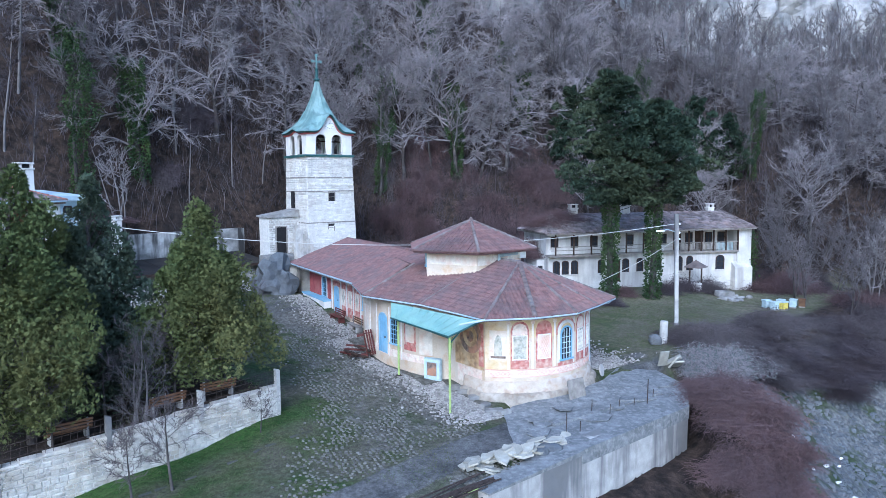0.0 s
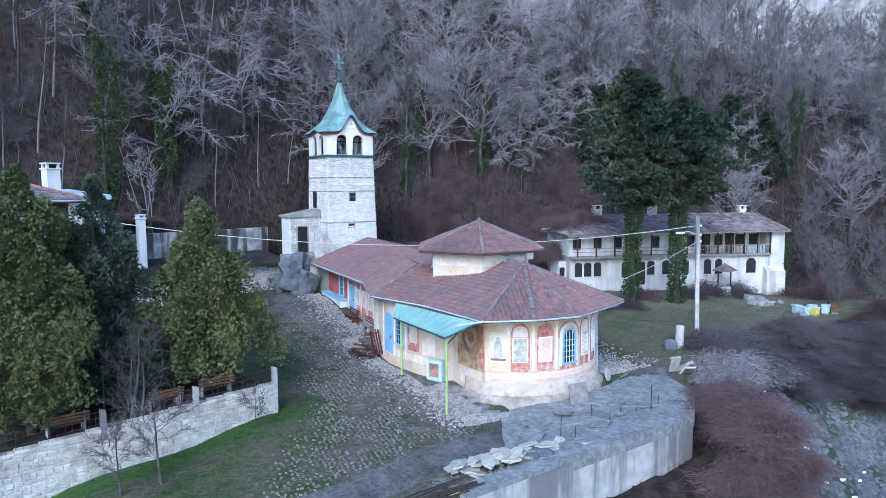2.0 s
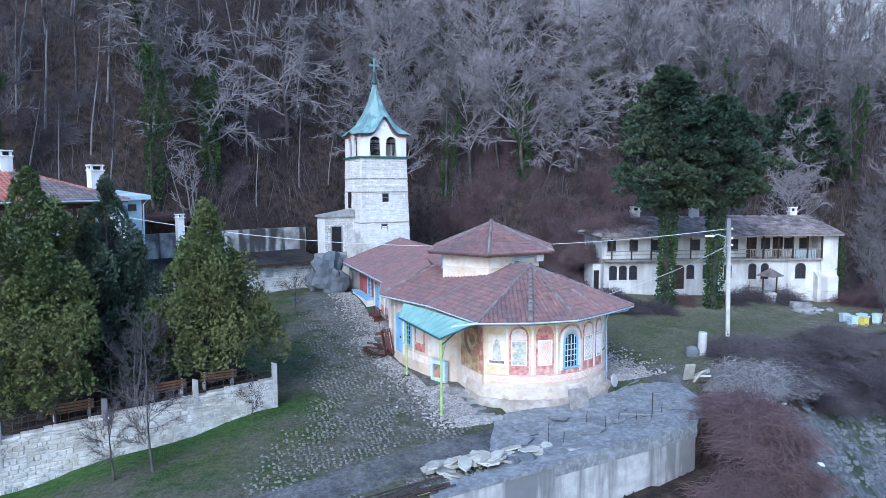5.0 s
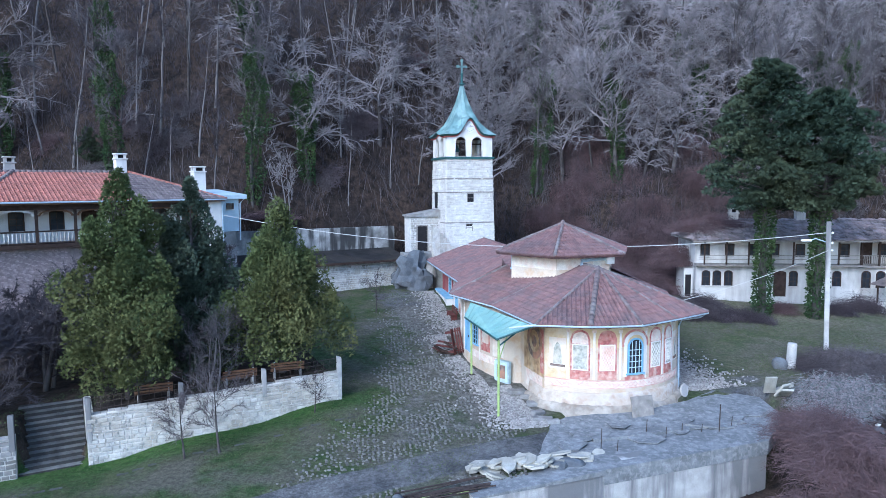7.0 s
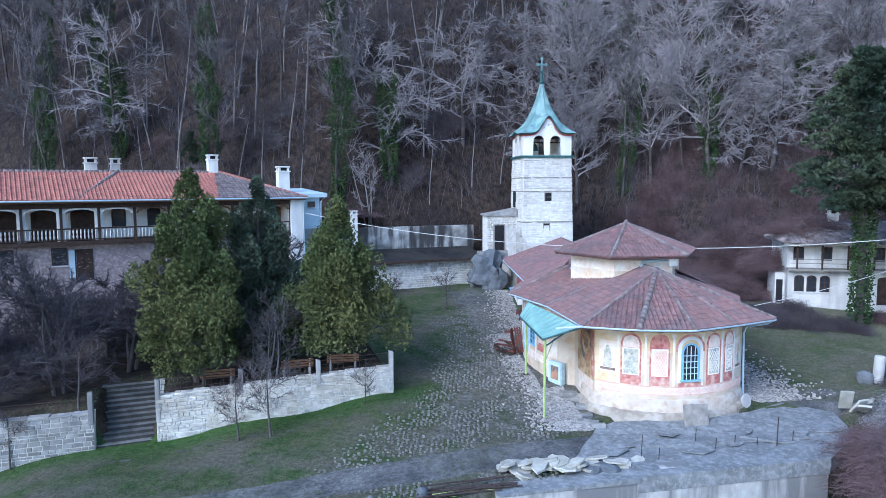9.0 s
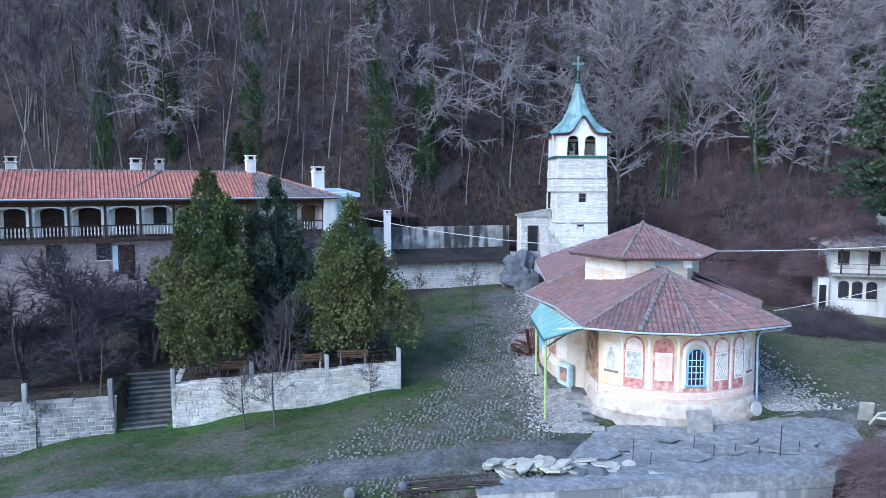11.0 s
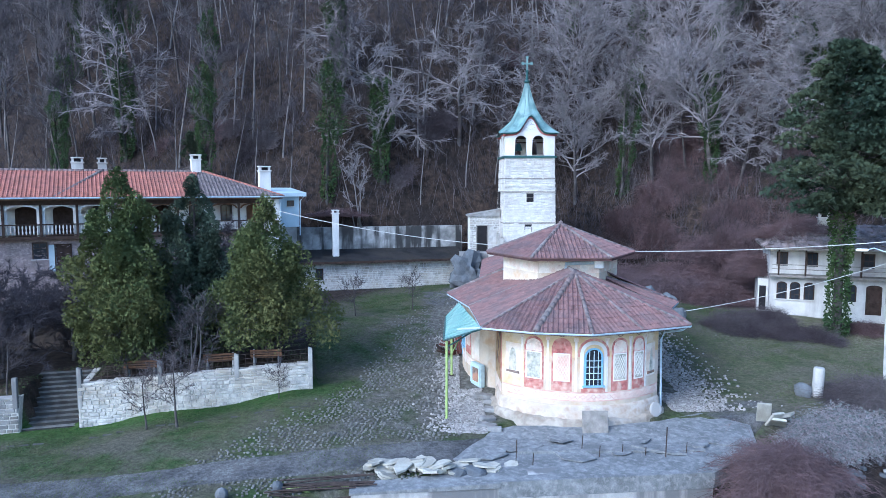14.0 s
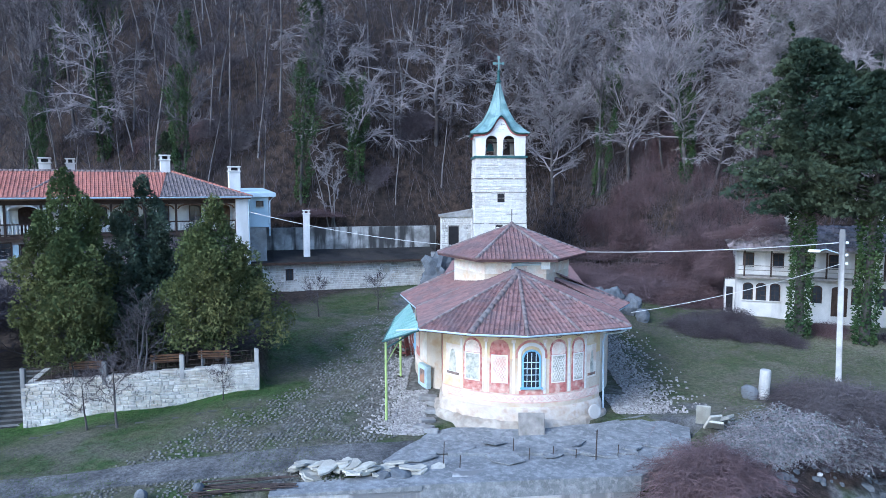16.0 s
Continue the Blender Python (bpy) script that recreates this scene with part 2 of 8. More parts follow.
def ground_material():
    """Lawn, worn earth, wet dark paving and leaf litter, told apart by noise and by the lie of the land."""
    m = bpy.data.materials.new("yard_and_hillside_ground")
    m.use_nodes = True
    t, n, k = m.node_tree, m.node_tree.nodes, m.node_tree.links
    b = n["Principled BSDF"]
    b.inputs["Roughness"].default_value = 0.95
    b.inputs["Specular IOR Level"].default_value = 0.15
    co = n.new("ShaderNodeNewGeometry")
    def nz(s, d=8):
        x = n.new("ShaderNodeTexNoise")
        x.inputs["Scale"].default_value, x.inputs["Detail"].default_value = s, d
        k.new(co.outputs["Position"], x.inputs["Vector"])
        return x.outputs[0]
    def rng(v, lo, hi):
        x = n.new("ShaderNodeMapRange")
        x.inputs[1].default_value, x.inputs[2].default_value = lo, hi
        k.new(v, x.inputs[0])
        return x.outputs[0]
    def mix(f, a, c, mode="MIX"):
        x = n.new("ShaderNodeMix")
        x.data_type, x.blend_type = "RGBA", mode
        for key, val in ((0, f), (6, a), (7, c)):
            if hasattr(val, "is_linked"):
                k.new(val, x.inputs[key])
            else:
                x.inputs[key].default_value = val if key == 0 else (*val, 1)
        return x.outputs[2]
    def attr(name):
        x = n.new("ShaderNodeAttribute")
        x.attribute_name = name
        return x.outputs["Fac"]
    lawn = mix(rng(nz(1.1), 0.38, 0.62), (0.042, 0.070, 0.024), (0.085, 0.094, 0.050))
    lawn = mix(rng(nz(0.35), 0.43, 0.58), lawn, (0.104, 0.100, 0.075))
    lawn = mix(attr("dry"), lawn, mix(rng(nz(0.9), 0.4, 0.6), (0.135, 0.138, 0.085), (0.195, 0.175, 0.130)))
    lawn = mix(attr("lush"), lawn, mix(rng(nz(2.2), 0.35, 0.65), (0.030, 0.080, 0.014), (0.060, 0.105, 0.028)))
    litter = mix(rng(nz(1.5), 0.35, 0.65), (0.020, 0.016, 0.015), (0.066, 0.047, 0.038))
    litter = mix(rng(nz(0.15), 0.5, 0.7), litter, (0.034, 0.028, 0.027))
    worn = mix(rng(nz(2.5), 0.35, 0.65), (0.095, 0.092, 0.078), (0.20, 0.19, 0.172))
    scree = mix(rng(nz(3.0), 0.35, 0.65), (0.085, 0.092, 0.10), (0.20, 0.205, 0.21))
    scree = mix(rng(nz(0.45), 0.52, 0.62), scree, (0.055, 0.075, 0.040))
    wet = mix(rng(nz(0.8), 0.35, 0.65), (0.085, 0.085, 0.088), (0.17, 0.168, 0.165))
    col = mix(attr("hill"), lawn, litter)
    edge = n.new("ShaderNodeMath")
    edge.operation = "ADD"
    k.new(attr("worn"), edge.inputs[0])
    k.new(rng(nz(0.9), 0.0, 1.0), edge.inputs[1])
    col = mix(rng(edge.outputs[0], 0.85, 1.15), col, worn)
    edge2 = n.new("ShaderNodeMath")
    edge2.operation = "ADD"
    k.new(attr("paved"), edge2.inputs[0])
    k.new(rng(nz(0.7), 0.0, 1.0), edge2.inputs[1])
    col = mix(rng(edge2.outputs[0], 0.9, 1.1), col, wet)
    edge3 = n.new("ShaderNodeMath")
    edge3.operation = "ADD"
    k.new(attr("scree"), edge3.inputs[0])
    k.new(rng(nz(0.5), 0.0, 1.0), edge3.inputs[1])
    col = mix(rng(edge3.outputs[0], 0.85, 1.2), col, scree)
    col = mix(0.8, col, mix(rng(nz(4.5), 0.36, 0.64), (0.62, 0.60, 0.58), (1.12, 1.12, 1.12)), "MULTIPLY")
    col = mix(0.7, col, mix(rng(nz(14.0), 0.35, 0.65), (0.5, 0.5, 0.5), (1.08, 1.08, 1.08)), "MULTIPLY")
    k.new(col, b.inputs["Base Color"])
    bp = n.new("ShaderNodeBump")
    bp.inputs["Strength"].default_value, bp.inputs["Distance"].default_value = 0.7, 0.08
    k.new(nz(7.0), bp.inputs["Height"])
    k.new(bp.outputs[0], b.inputs["Normal"])
    return m


GROUND = ground_material()


# ---- mesh helpers ----
I4 = Matrix.Identity(4)


def thing(name, label, category, group="", kind="", at=I4):
    ob = new(name)
    ob.empty_display_size = 0.2
    ob.matrix_world = at
    return tagged(ob, label, category, group, kind)


def mesh_of(name, verts, faces, mats, smooth=False, slots=None):
    me = bpy.data.meshes.new(name)
    me.from_pydata(verts, [], faces)
    for mt in mats if isinstance(mats, (list, tuple)) else [mats]:
        me.materials.append(mt)
    if slots is not None:
        me.polygons.foreach_set("material_index", slots)
    if smooth:
        me.polygons.foreach_set("use_smooth", [True] * len(me.polygons))
    me.update()
    return me


def part(name, bm, mat, parent, label="", smooth=False, kind=""):
    """One bmesh (or (verts, faces), or a mesh) as one mesh object under a thing or a part."""
    if isinstance(bm, bpy.types.Mesh):
        me = bm
    elif isinstance(bm, tuple):
        me = mesh_of(name, bm[0], bm[1], mat, smooth)
    else:
        me = bpy.data.meshes.new(name)
        bmesh.ops.recalc_face_normals(bm, faces=bm.faces)
        bm.to_mesh(me)
        bm.free()
        me.materials.append(mat)
        if smooth:
            me.polygons.foreach_set("use_smooth", [True] * len(me.polygons))
    ob = new(name, me)
    ob.parent = parent
    return tagged(ob, label, kind=kind)


def single(name, geo, mat, label, category, group="", kind="", smooth=False, at=I4):
    """A thing that is one mesh."""
    ob = part(name, geo, mat, None, "", smooth)
    ob.matrix_world = at
    return tagged(ob, label, category, group, kind)


def box(x0, x1, y0, y1, z0, z1, bevel=0.0, bm=None, m=I4):
    own = bm is None
    bm = bm or bmesh.new()
    r = bmesh.ops.create_cube(bm, size=1, matrix=m @ Matrix.Translation(((x0 + x1) / 2, (y0 + y1) / 2, (z0 + z1) / 2)) @ Matrix.Diagonal((abs(x1 - x0), abs(y1 - y0), abs(z1 - z0), 1)))
    if bevel and own:
        bmesh.ops.bevel(bm, geom=list(bm.edges), offset=bevel, segments=1, affect="EDGES")
    return bm


def prism(poly, z0, z1, bm=None, bevel=0.0):
    """A polygon in plan, raised from z0 to z1 (numbers, or a height for each corner)."""
    bm = bm or bmesh.new()
    n = len(poly)
    lo = [bm.verts.new((p[0], p[1], z0[i] if isinstance(z0, (list, tuple)) else z0)) for i, p in enumerate(poly)]
    hi = [bm.verts.new((p[0], p[1], z1[i] if isinstance(z1, (list, tuple)) else z1)) for i, p in enumerate(poly)]
    bm.faces.new(lo[::-1])
    bm.faces.new(hi)
    for i in range(n):
        bm.faces.new((lo[i], lo[(i + 1) % n], hi[(i + 1) % n], hi[i]))
    if bevel:
        bmesh.ops.bevel(bm, geom=list(bm.edges), offset=bevel, segments=2, affect="EDGES")
    return bm


def tube(points, radii, sides=8, cap=True):
    """A round bar along points: (verts, faces)."""
    pts = [Vector(p) for p in points]
    if not isinstance(radii, (list, tuple)):
        radii = [radii] * len(pts)
    V, F = [], []
    for i, p in enumerate(pts):
        d = (pts[min(i + 1, len(pts) - 1)] - pts[max(i - 1, 0)]).normalized()
        s = d.cross(Vector((0, 0, 1)) if abs(d.z) < 0.95 else Vector((1, 0, 0))).normalized()
        w = s.cross(d)
        for j in range(sides):
            a = 2 * math.pi * j / sides
            V.append(tuple(p + (s * math.cos(a) + w * math.sin(a)) * radii[i]))
    for i in range(len(pts) - 1):
        for j in range(sides):
            F.append((i * sides + j, i * sides + (j + 1) % sides, (i + 1) * sides + (j + 1) % sides, (i + 1) * sides + j))
    if cap:
        F.append(tuple(range(sides))[::-1])
        F.append(tuple((len(pts) - 1) * sides + j for j in range(sides)))
    return V, F


def joined(*geos):
    V, F = [], []
    for v, f in geos:
        o = len(V)
        V += list(v)
        F += [tuple(i + o for i in q) for q in f]
    return V, F


def lathe(profile, sides=24, cx=0.0, cy=0.0):
    V, F = [], []
    for r, z in profile:
        for j in range(sides):
            a = 2 * math.pi * j / sides
            V.append((cx + r * math.cos(a), cy + r * math.sin(a), z))
    for i in range(len(profile) - 1):
        for j in range(sides):
            F.append((i * sides + j, i * sides + (j + 1) % sides, (i + 1) * sides + (j + 1) % sides, (i + 1) * sides + j))
    F.append(tuple(range(sides))[::-1])
    F.append(tuple((len(profile) - 1) * sides + j for j in range(sides)))
    return V, F


def moved(geo, m):
    return [tuple(m @ Vector(v)) for v in geo[0]], geo[1]


def frame_at(x, y, degrees, z=0.0):
    return pose(x, y, z, 0, 0, degrees)


CH = frame_at(1.53, 44.3, -55.93)   # church: x towards the apse, y to its north side
NV = frame_at(1.53, 44.3, -60.0)    # nave, built a little askew
TW = frame_at(-12.5, 66.3, -53.3)   # bell tower, x out of its clock face


# ---- the lie of the land ----
SPOTS = [(6, 33, 0.6), (0, 34, 0.65), (-2.5, 40, 1.3), (9.5, 44, 0.9), (-8.6, 33.5, 1.05), (-13, 28.5, 0.2), (-17.6, 24.2, -0.55), (-24, 15, -1.6), (-9, 19, -0.1), (0, 22, 0.3), (-7.5, 49, 1.9),
         (-13.5, 60, 2.8), (-18, 61, 2.9), (-24, 55.5, 2.75), (-29, 49, 2.75), (-17, 47, 2.3), (15, 47, 1.2), (18, 53.5, 1.2), (12, 58, 1.6), (10, 65, 2.3), (20, 66, 2.0), (29, 62, 0.9), (31, 71, 1.2), (0, 62, 2.6)]


def smooth(a, b, x):
    s = min(1, max(0, (x - a) / (b - a)))
    return s * s * (3 - 2 * s)


FOOT = [(-160, 20), (-60, 40), (-38, 50), (-30, 57), (-22.5, 66), (-15, 71.5), (-4, 73.5), (10, 73.5), (24, 79), (34, 80), (48, 74), (75, 62), (160, 40)]
BRINK = [(-60, -30), (-8, 13), (1.5, 25.2), (6.1, 29.5), (12.9, 35.4), (14.6, 41), (17, 47.5), (21, 52.5), (30, 57), (37, 64), (42, 71), (50, 80)]


def on_line(line, x):
    for (x0, y0), (x1, y1) in zip(line, line[1:]):
        if x <= x1:
            return y0 + (y1 - y0) * max(0, x - x0) / (x1 - x0)
    return line[-1][1]


def beyond_brink(x, y):
    """Metres past the edge of the yard, on the side of the ravine."""
    best, side = 1e9, 1
    for (x0, y0), (x1, y1) in zip(BRINK, BRINK[1:]):
        dx, dy = x1 - x0, y1 - y0
        s = min(1, max(0, ((x - x0) * dx + (y - y0) * dy) / (dx * dx + dy * dy)))
        d = math.hypot(x - x0 - s * dx, y - y0 - s * dy)
        if d < best:
            best, side = d, 1 if (x - x0) * dy - (y - y0) * dx > 0 else -1
    return best * side


def yard(x, y):
    a = b = 0.0
    for sx, sy, sz in SPOTS:
        w = 1.0 / ((x - sx) ** 2 + (y - sy) ** 2 + 6.0) ** 1.6
        a += w * sz
        b += w
    return a / b


def land(x, y):
    """Height of the ground."""
    z = yard(x, y)
    out = beyond_brink(x, y)
    slab = CH.inverted() @ Vector((x, y, 0))
    if out < 0 and 3.0 < x < 13.4 and slab.x > 8.0 and out > -7:
        z = min(z, 0.42)
    if out > -0.8:
        z -= 2.5 * smooth(-0.75, -0.3, out) * smooth(15.5, 13.0, x) * smooth(-1, 1.2, x)
    if out > 0:
        z -= 8.5 * smooth(0.3, 14, out) + (0.05 if out > 14 else 0) * (out - 14) + 0.0
        z += 0.5 * noise.noise((x * 0.25, y * 0.25, 3)) * smooth(1, 5, out)
    up = y - on_line(FOOT, x)
    if up > 0:
        lift = 1.15 * min(up, 9) + (0.85 - 0.65 * smooth(12, 60, x)) * max(0, up - 9)
        lift = min(lift, 88 + 0.15 * up) + 4.5 * smooth(0.2, 3.5, up) * smooth(-15, -20, x)
        z = max(z, -6.0) * (1 - smooth(0, 30, up)) + smooth(0, 30, up) * 4.0 + lift
        z += smooth(4, 20, up) * (3.5 * noise.noise((x * 0.035, y * 0.035, 1)) + 0.9 * noise.noise((x * 0.16, y * 0.16, 2)))
        z += 16 * smooth(26, 46, x) * smooth(20, 80, up) * 0.3
    return z


def terrace(x, y):
    """Raised garden behind the boundary wall."""
    s = (-(x + 8.56) + (y - 33.33)) / math.sqrt(2)          # metres behind the wall
    l = (-(x + 8.56) - (y - 33.33)) / math.sqrt(2)          # metres along it from its end post
    return smooth(0.28, 0.5, s) * smooth(0.02, 0.25, l) * smooth(14, 11, s) * smooth(44, 30, l), l


def surface(x, y):
    z = land(x, y)
    f, l = terrace(x, y)
    gap = smooth(12.2, 12.6, l) * smooth(15.3, 14.9, l)
    s = (-(x + 8.56) + (y - 33.33)) / math.sqrt(2)
    f *= 1 - gap * smooth(3.9, 3.6, s)
    return z + f * max(0, 2.25 - 0.038 * l - z)


def in_church(x, y, m=0.0):
    p = CH.inverted() @ Vector((x, y, 0))
    q = NV.inverted() @ Vector((x, y, 0))
    return (-8 - m < p.x < 8.6 + m and abs(p.y) < 4.6 + m) or (-6.4 - m < p.x < 3.6 + m and abs(p.y) < 5.9 + m) or (-23 - m < q.x < -4 and abs(q.y) < 4.2 + m)


def build_ground():
    xs = sorted(set([round(-34 + 0.4 * i, 2) for i in range(171)] + [-900, -500, -300, -200, -150, -120, -100, -90, -80, -72, -66, -60, -56, -52, -48, -44, -41, -38, -36, 35, 36.5, 38, 40, 42, 45, 48, 51, 54, 58, 62, 66, 71, 76, 82, 90, 100, 115, 130, 150, 200, 300, 500, 900]))
    ys = sorted(set([round(12 + 0.4 * i, 2) for i in range(156)] + [-900, -400, -200, -100, -60, -30, -15, -5, 2, 7, 10] + [75 + 2 * i for i in range(40)] + [160, 170, 185, 200, 230, 270, 330, 420, 600, 900]))
    V, F, hill, worn, paved, scree, lush, dry = [], [], [], [], [], [], [], []
    for y in ys:
        for x in xs:
            z = surface(x, y)
            z += 0.05 * noise.noise((x * 1.2, y * 1.2, 5))
            V.append((x, y, z))
            up, out = y - on_line(FOOT, x), beyond_brink(x, y)
            f, l = terrace(x, y)
            p = CH.inverted() @ Vector((x, y, 0))
            # garden ground also takes the litter's dark colour, partly painting in tree shade
            hill.append(min(1, max(smooth(-3, 1, up), smooth(-0.8, 0.1, out), 0.95 * f, 0.95 * smooth(-20.5, -23, x) * smooth(14, 24, y))))
            # trodden strip of cobbles from the road up to the church's side
            path = smooth(5.5, 2.0, abs((x + 2.6) * 0.90 + (y - 34) * 0.43)) * smooth(20, 26, y) * smooth(62, 50, y)
            rim = smooth(3.2, 1.2, abs(p.y + 6.2)) * smooth(-24, -20, p.x) * smooth(10, 7, p.x)
            worn.append(max(0.5 * path, 0.38 * smooth(11, 4, math.hypot(x + 10, (y - 50) * 0.8)), 0.9 * rim, 0.5 * smooth(4, 1.5, abs(p.y - 6.5)) * smooth(-12, -6, p.x) * smooth(9, 7, p.x)))
            roadd = abs((y - 31.6) * 0.72 - (x - 3.0) * 0.69)
            paved.append(max(smooth(1.3, 0.9, roadd) * smooth(5, 2, x) * smooth(9, 13, y), 0.55 * smooth(7, 2, math.hypot(x + 14, y - 57)), 0.5 * smooth(4, 1, math.hypot(x - 12.5, y - 43))))
            scree.append(0.85 * smooth(3, 6, out) * smooth(58, 46, y) * smooth(40, 30, out))
            behind, run = (-(x + 8.56) + (y - 33.33)) / math.sqrt(2), (-(x + 8.56) - (y - 33.33)) / math.sqrt(2)
            dry.append((0.6 + 0.4 * smooth(54, 62, y)) * smooth(5, 11, x) * smooth(40, 48, y) * (0.7 + 0.6 * noise.noise((x * 0.2, y * 0.2, 6))))
            lush.append(0.9 * smooth(-2.4, -0.7, behind) * smooth(1.2, 0.5, behind) * smooth(-2.5, -0.5, run) * smooth(24, 18, run))
    nx = len(xs)
    for j in range(len(ys) - 1):
        for i in range(nx - 1):
            F.append((j * nx + i, j * nx + i + 1, (j + 1) * nx + i + 1, (j + 1) * nx + i))
    me = mesh_of("ground", V, F, GROUND, True)
    for name, vals in (("hill", hill), ("worn", worn), ("paved", paved), ("scree", scree), ("lush", lush), ("dry", dry)):
        a = me.attributes.new(name, "FLOAT", "POINT")
        a.data.foreach_set("value", vals)
    ob = new("ground", me)
    tagged(ob, "sloping winter lawn, trodden earth and wooded leaf-littered hillside", "ground", kind="structure")


build_ground()


# ---- roofs of separate tiles ----
def tile_rows(e0, e1, t1, t0, w=0.24, h=0.36, lift=0.02, seed=1):
    """Tiles of one roof slope between the eave e0-e1 and the top t0-t1, as a list of (verts, faces)."""
    rnd = random.Random(seed)
    e0, e1, t0, t1 = (Vector(p) for p in (e0, e1, t0, t1))
    ax = (e1 - e0).normalized()
    up = (t0 + t1) / 2 - (e0 + e1) / 2
    nrm = ax.cross(up).normalized()
    if nrm.z < 0:
        nrm = -nrm
    sl = (up - ax * up.dot(ax)).normalized()
    length = (t0 - e0).dot(sl)
    rows = max(1, int(length / h))
    h = length / rows
    la, lb = (t0 - e0).dot(ax) / length, (t1 - e0).dot(ax)
    width = (e1 - e0).length
    lb = (lb - width) / length
    out = []
    for r in range(rows):
        s0, s1 = r * h - 0.05, (r + 1) * h
        l0, l1 = la * max(0, s0), la * s1
        r0, r1 = width + lb * max(0, s0), width + lb * s1
        x = math.floor(min(0, l1) / w) * w
        while x < max(r0, r1):
            a0, b0 = max(x, l0), min(x + w, r0)
            a1, b1 = max(x, l1), min(x + w, r1)
            x += w
            if b0 - a0 < 0.04 and b1 - a1 < 0.04:
                continue
            if b1 < a1:
                a1 = b1 = min(max((a1 + b1) / 2, l1), max(l1, r1))
            if b0 < a0:
                a0 = b0 = min(max((a0 + b0) / 2, l0), r0)
            j = rnd.uniform(-0.006, 0.010)
            V = []
            for (a, b, s, z) in ((a0, b0, s0, lift + 0.045 + j), (a1, b1, s1, lift + 0.012 + j)):
                for f, q in ((0.0, 0.0), (0.3, 0.05), (0.62, 0.0), (1.0, 0.012)):
                    V.append(tuple(e0 + ax * (a + (b - a) * f) + sl * s + nrm * (z + q * 1.3)))
            for (a, b, s) in ((a0, b0, s0),):
                V.append(tuple(e0 + ax * a + sl * s + nrm * (lift - 0.02)))
                V.append(tuple(e0 + ax * b + sl * s + nrm * (lift - 0.02)))
            out.append((V, [(0, 1, 5, 4), (1, 2, 6, 5), (2, 3, 7, 6), (0, 8, 9, 3, 2, 1)]))
    return out


def ridge_line(p0, p1, r=0.13, step=0.38):
    """Overlapping half-round cap tiles along a ridge or hip."""
    p0, p1 = Vector(p0), Vector(p1)
    n = max(1, int((p1 - p0).length / step))
    geos = []
    for i in range(n):
        a, b = p0.lerp(p1, i / n), p0.lerp(p1, (i + 1.12) / n)
        geos.append(tube([a, b], [r * 1.12, r * 0.92], 8))
    return joined(*geos)


def slope_solid(e0, e1, t1, t0, thick=0.12):
    """The boarded slope under the tiles."""
    pts = [Vector(p) for p in (e0, e1, t1, t0)]
    if (pts[2] - pts[3]).length < 1e-4:
        pts = pts[:3]
    n = (pts[1] - pts[0]).cross(pts[2] - pts[0]).normalized()
    if n.z < 0:
        n = -n
    k = len(pts)
    V = [tuple(p) for p in pts] + [tuple(p - Vector((0, 0, thick))) for p in pts]
    F = [tuple(range(k)), tuple(range(2 * k - 1, k - 1, -1))] + [(i, k + i, k + (i + 1) % k, (i + 1) % k) for i in range(k)]
    return V, F


def roof(parent, name, slopes, mat, base, w=0.24, h=0.36, ridges=(), ridge_mat=None, separate=(), seed=1):
    """A roof part: boarded slopes, tiles, ridge caps. separate: slopes whose tiles are objects of their own."""
    ob = part(name, joined(*[slope_solid(*s) for s in slopes]), base, parent)
    rest = []
    for i, s in enumerate(slopes):
        g = tile_rows(*s, w=w, h=h, seed=seed + i)
        if i in separate:
            LATER.append((g, mat, ob))
        else:
            rest += g
    if rest:
        part("tiling", joined(*rest), mat, ob, "weathered overlapping clay tiles", kind="stuff")
    for p0, p1, r in ridges:
        part("ridge_capping", ridge_line(p0, p1, r), ridge_mat or mat, ob, smooth=True, kind="stuff")
    return ob


LATER = []   # tiles and stones that become single objects at the end


# ---- wall curves with painted or framed patches ----
class Curve:
    def __init__(self, pts):
        self.p = [Vector((x, y)) for x, y in pts]
        self.s = [0.0]
        for a, b in zip(self.p, self.p[1:]):
            self.s.append(self.s[-1] + (b - a).length)

    def at(self, s, out=0.0):
        i = 0
        while i < len(self.p) - 2 and s > self.s[i + 1]:
            i += 1
        f = (s - self.s[i]) / (self.s[i + 1] - self.s[i])
        a, b = self.p[i], self.p[i + 1]
        d = (b - a).normalized()
        q = a.lerp(b, f) + Vector((d.y, -d.x)) * out
        return q

    def near(self, x, y):
        best = (1e9, 0)
        for i in range(int(self.s[-1] / 0.05)):
            q = self.at(i * 0.05)
            best = min(best, ((q.x - x) ** 2 + (q.y - y) ** 2, i * 0.05))
        return best[1]


def patch(c, s0, s1, z0, z1, out=0.02, back=-0.05, arch=0.0, cols=None):
    """A slab that follows the wall curve from s0 to s1, with a flat or arched top."""
    n = cols or max(2 if not arch else 10, int((s1 - s0) / 0.3))
    V, F = [], []
    for i in range(n + 1):
        f = i / n
        s = s0 + (s1 - s0) * f
        top = z1 - arch + arch * math.sqrt(max(0, 1 - (2 * f - 1) ** 2)) if arch else z1
        for o in (out, back):
            q = c.at(s, o)
            V += [(q.x, q.y, z0), (q.x, q.y, max(top, z0 + 0.001))]
    for i in range(n):
        a, b = 4 * i, 4 * (i + 1)
        F += [(a, b, b + 1, a + 1), (a + 1, b + 1, b + 3, a + 3), (a + 2, a + 3, b + 3, b + 2), (a, a + 2, b + 2, b)]
    F += [(0, 1, 3, 2), (4 * n, 4 * n + 2, 4 * n + 3, 4 * n + 1)]
    return V, F


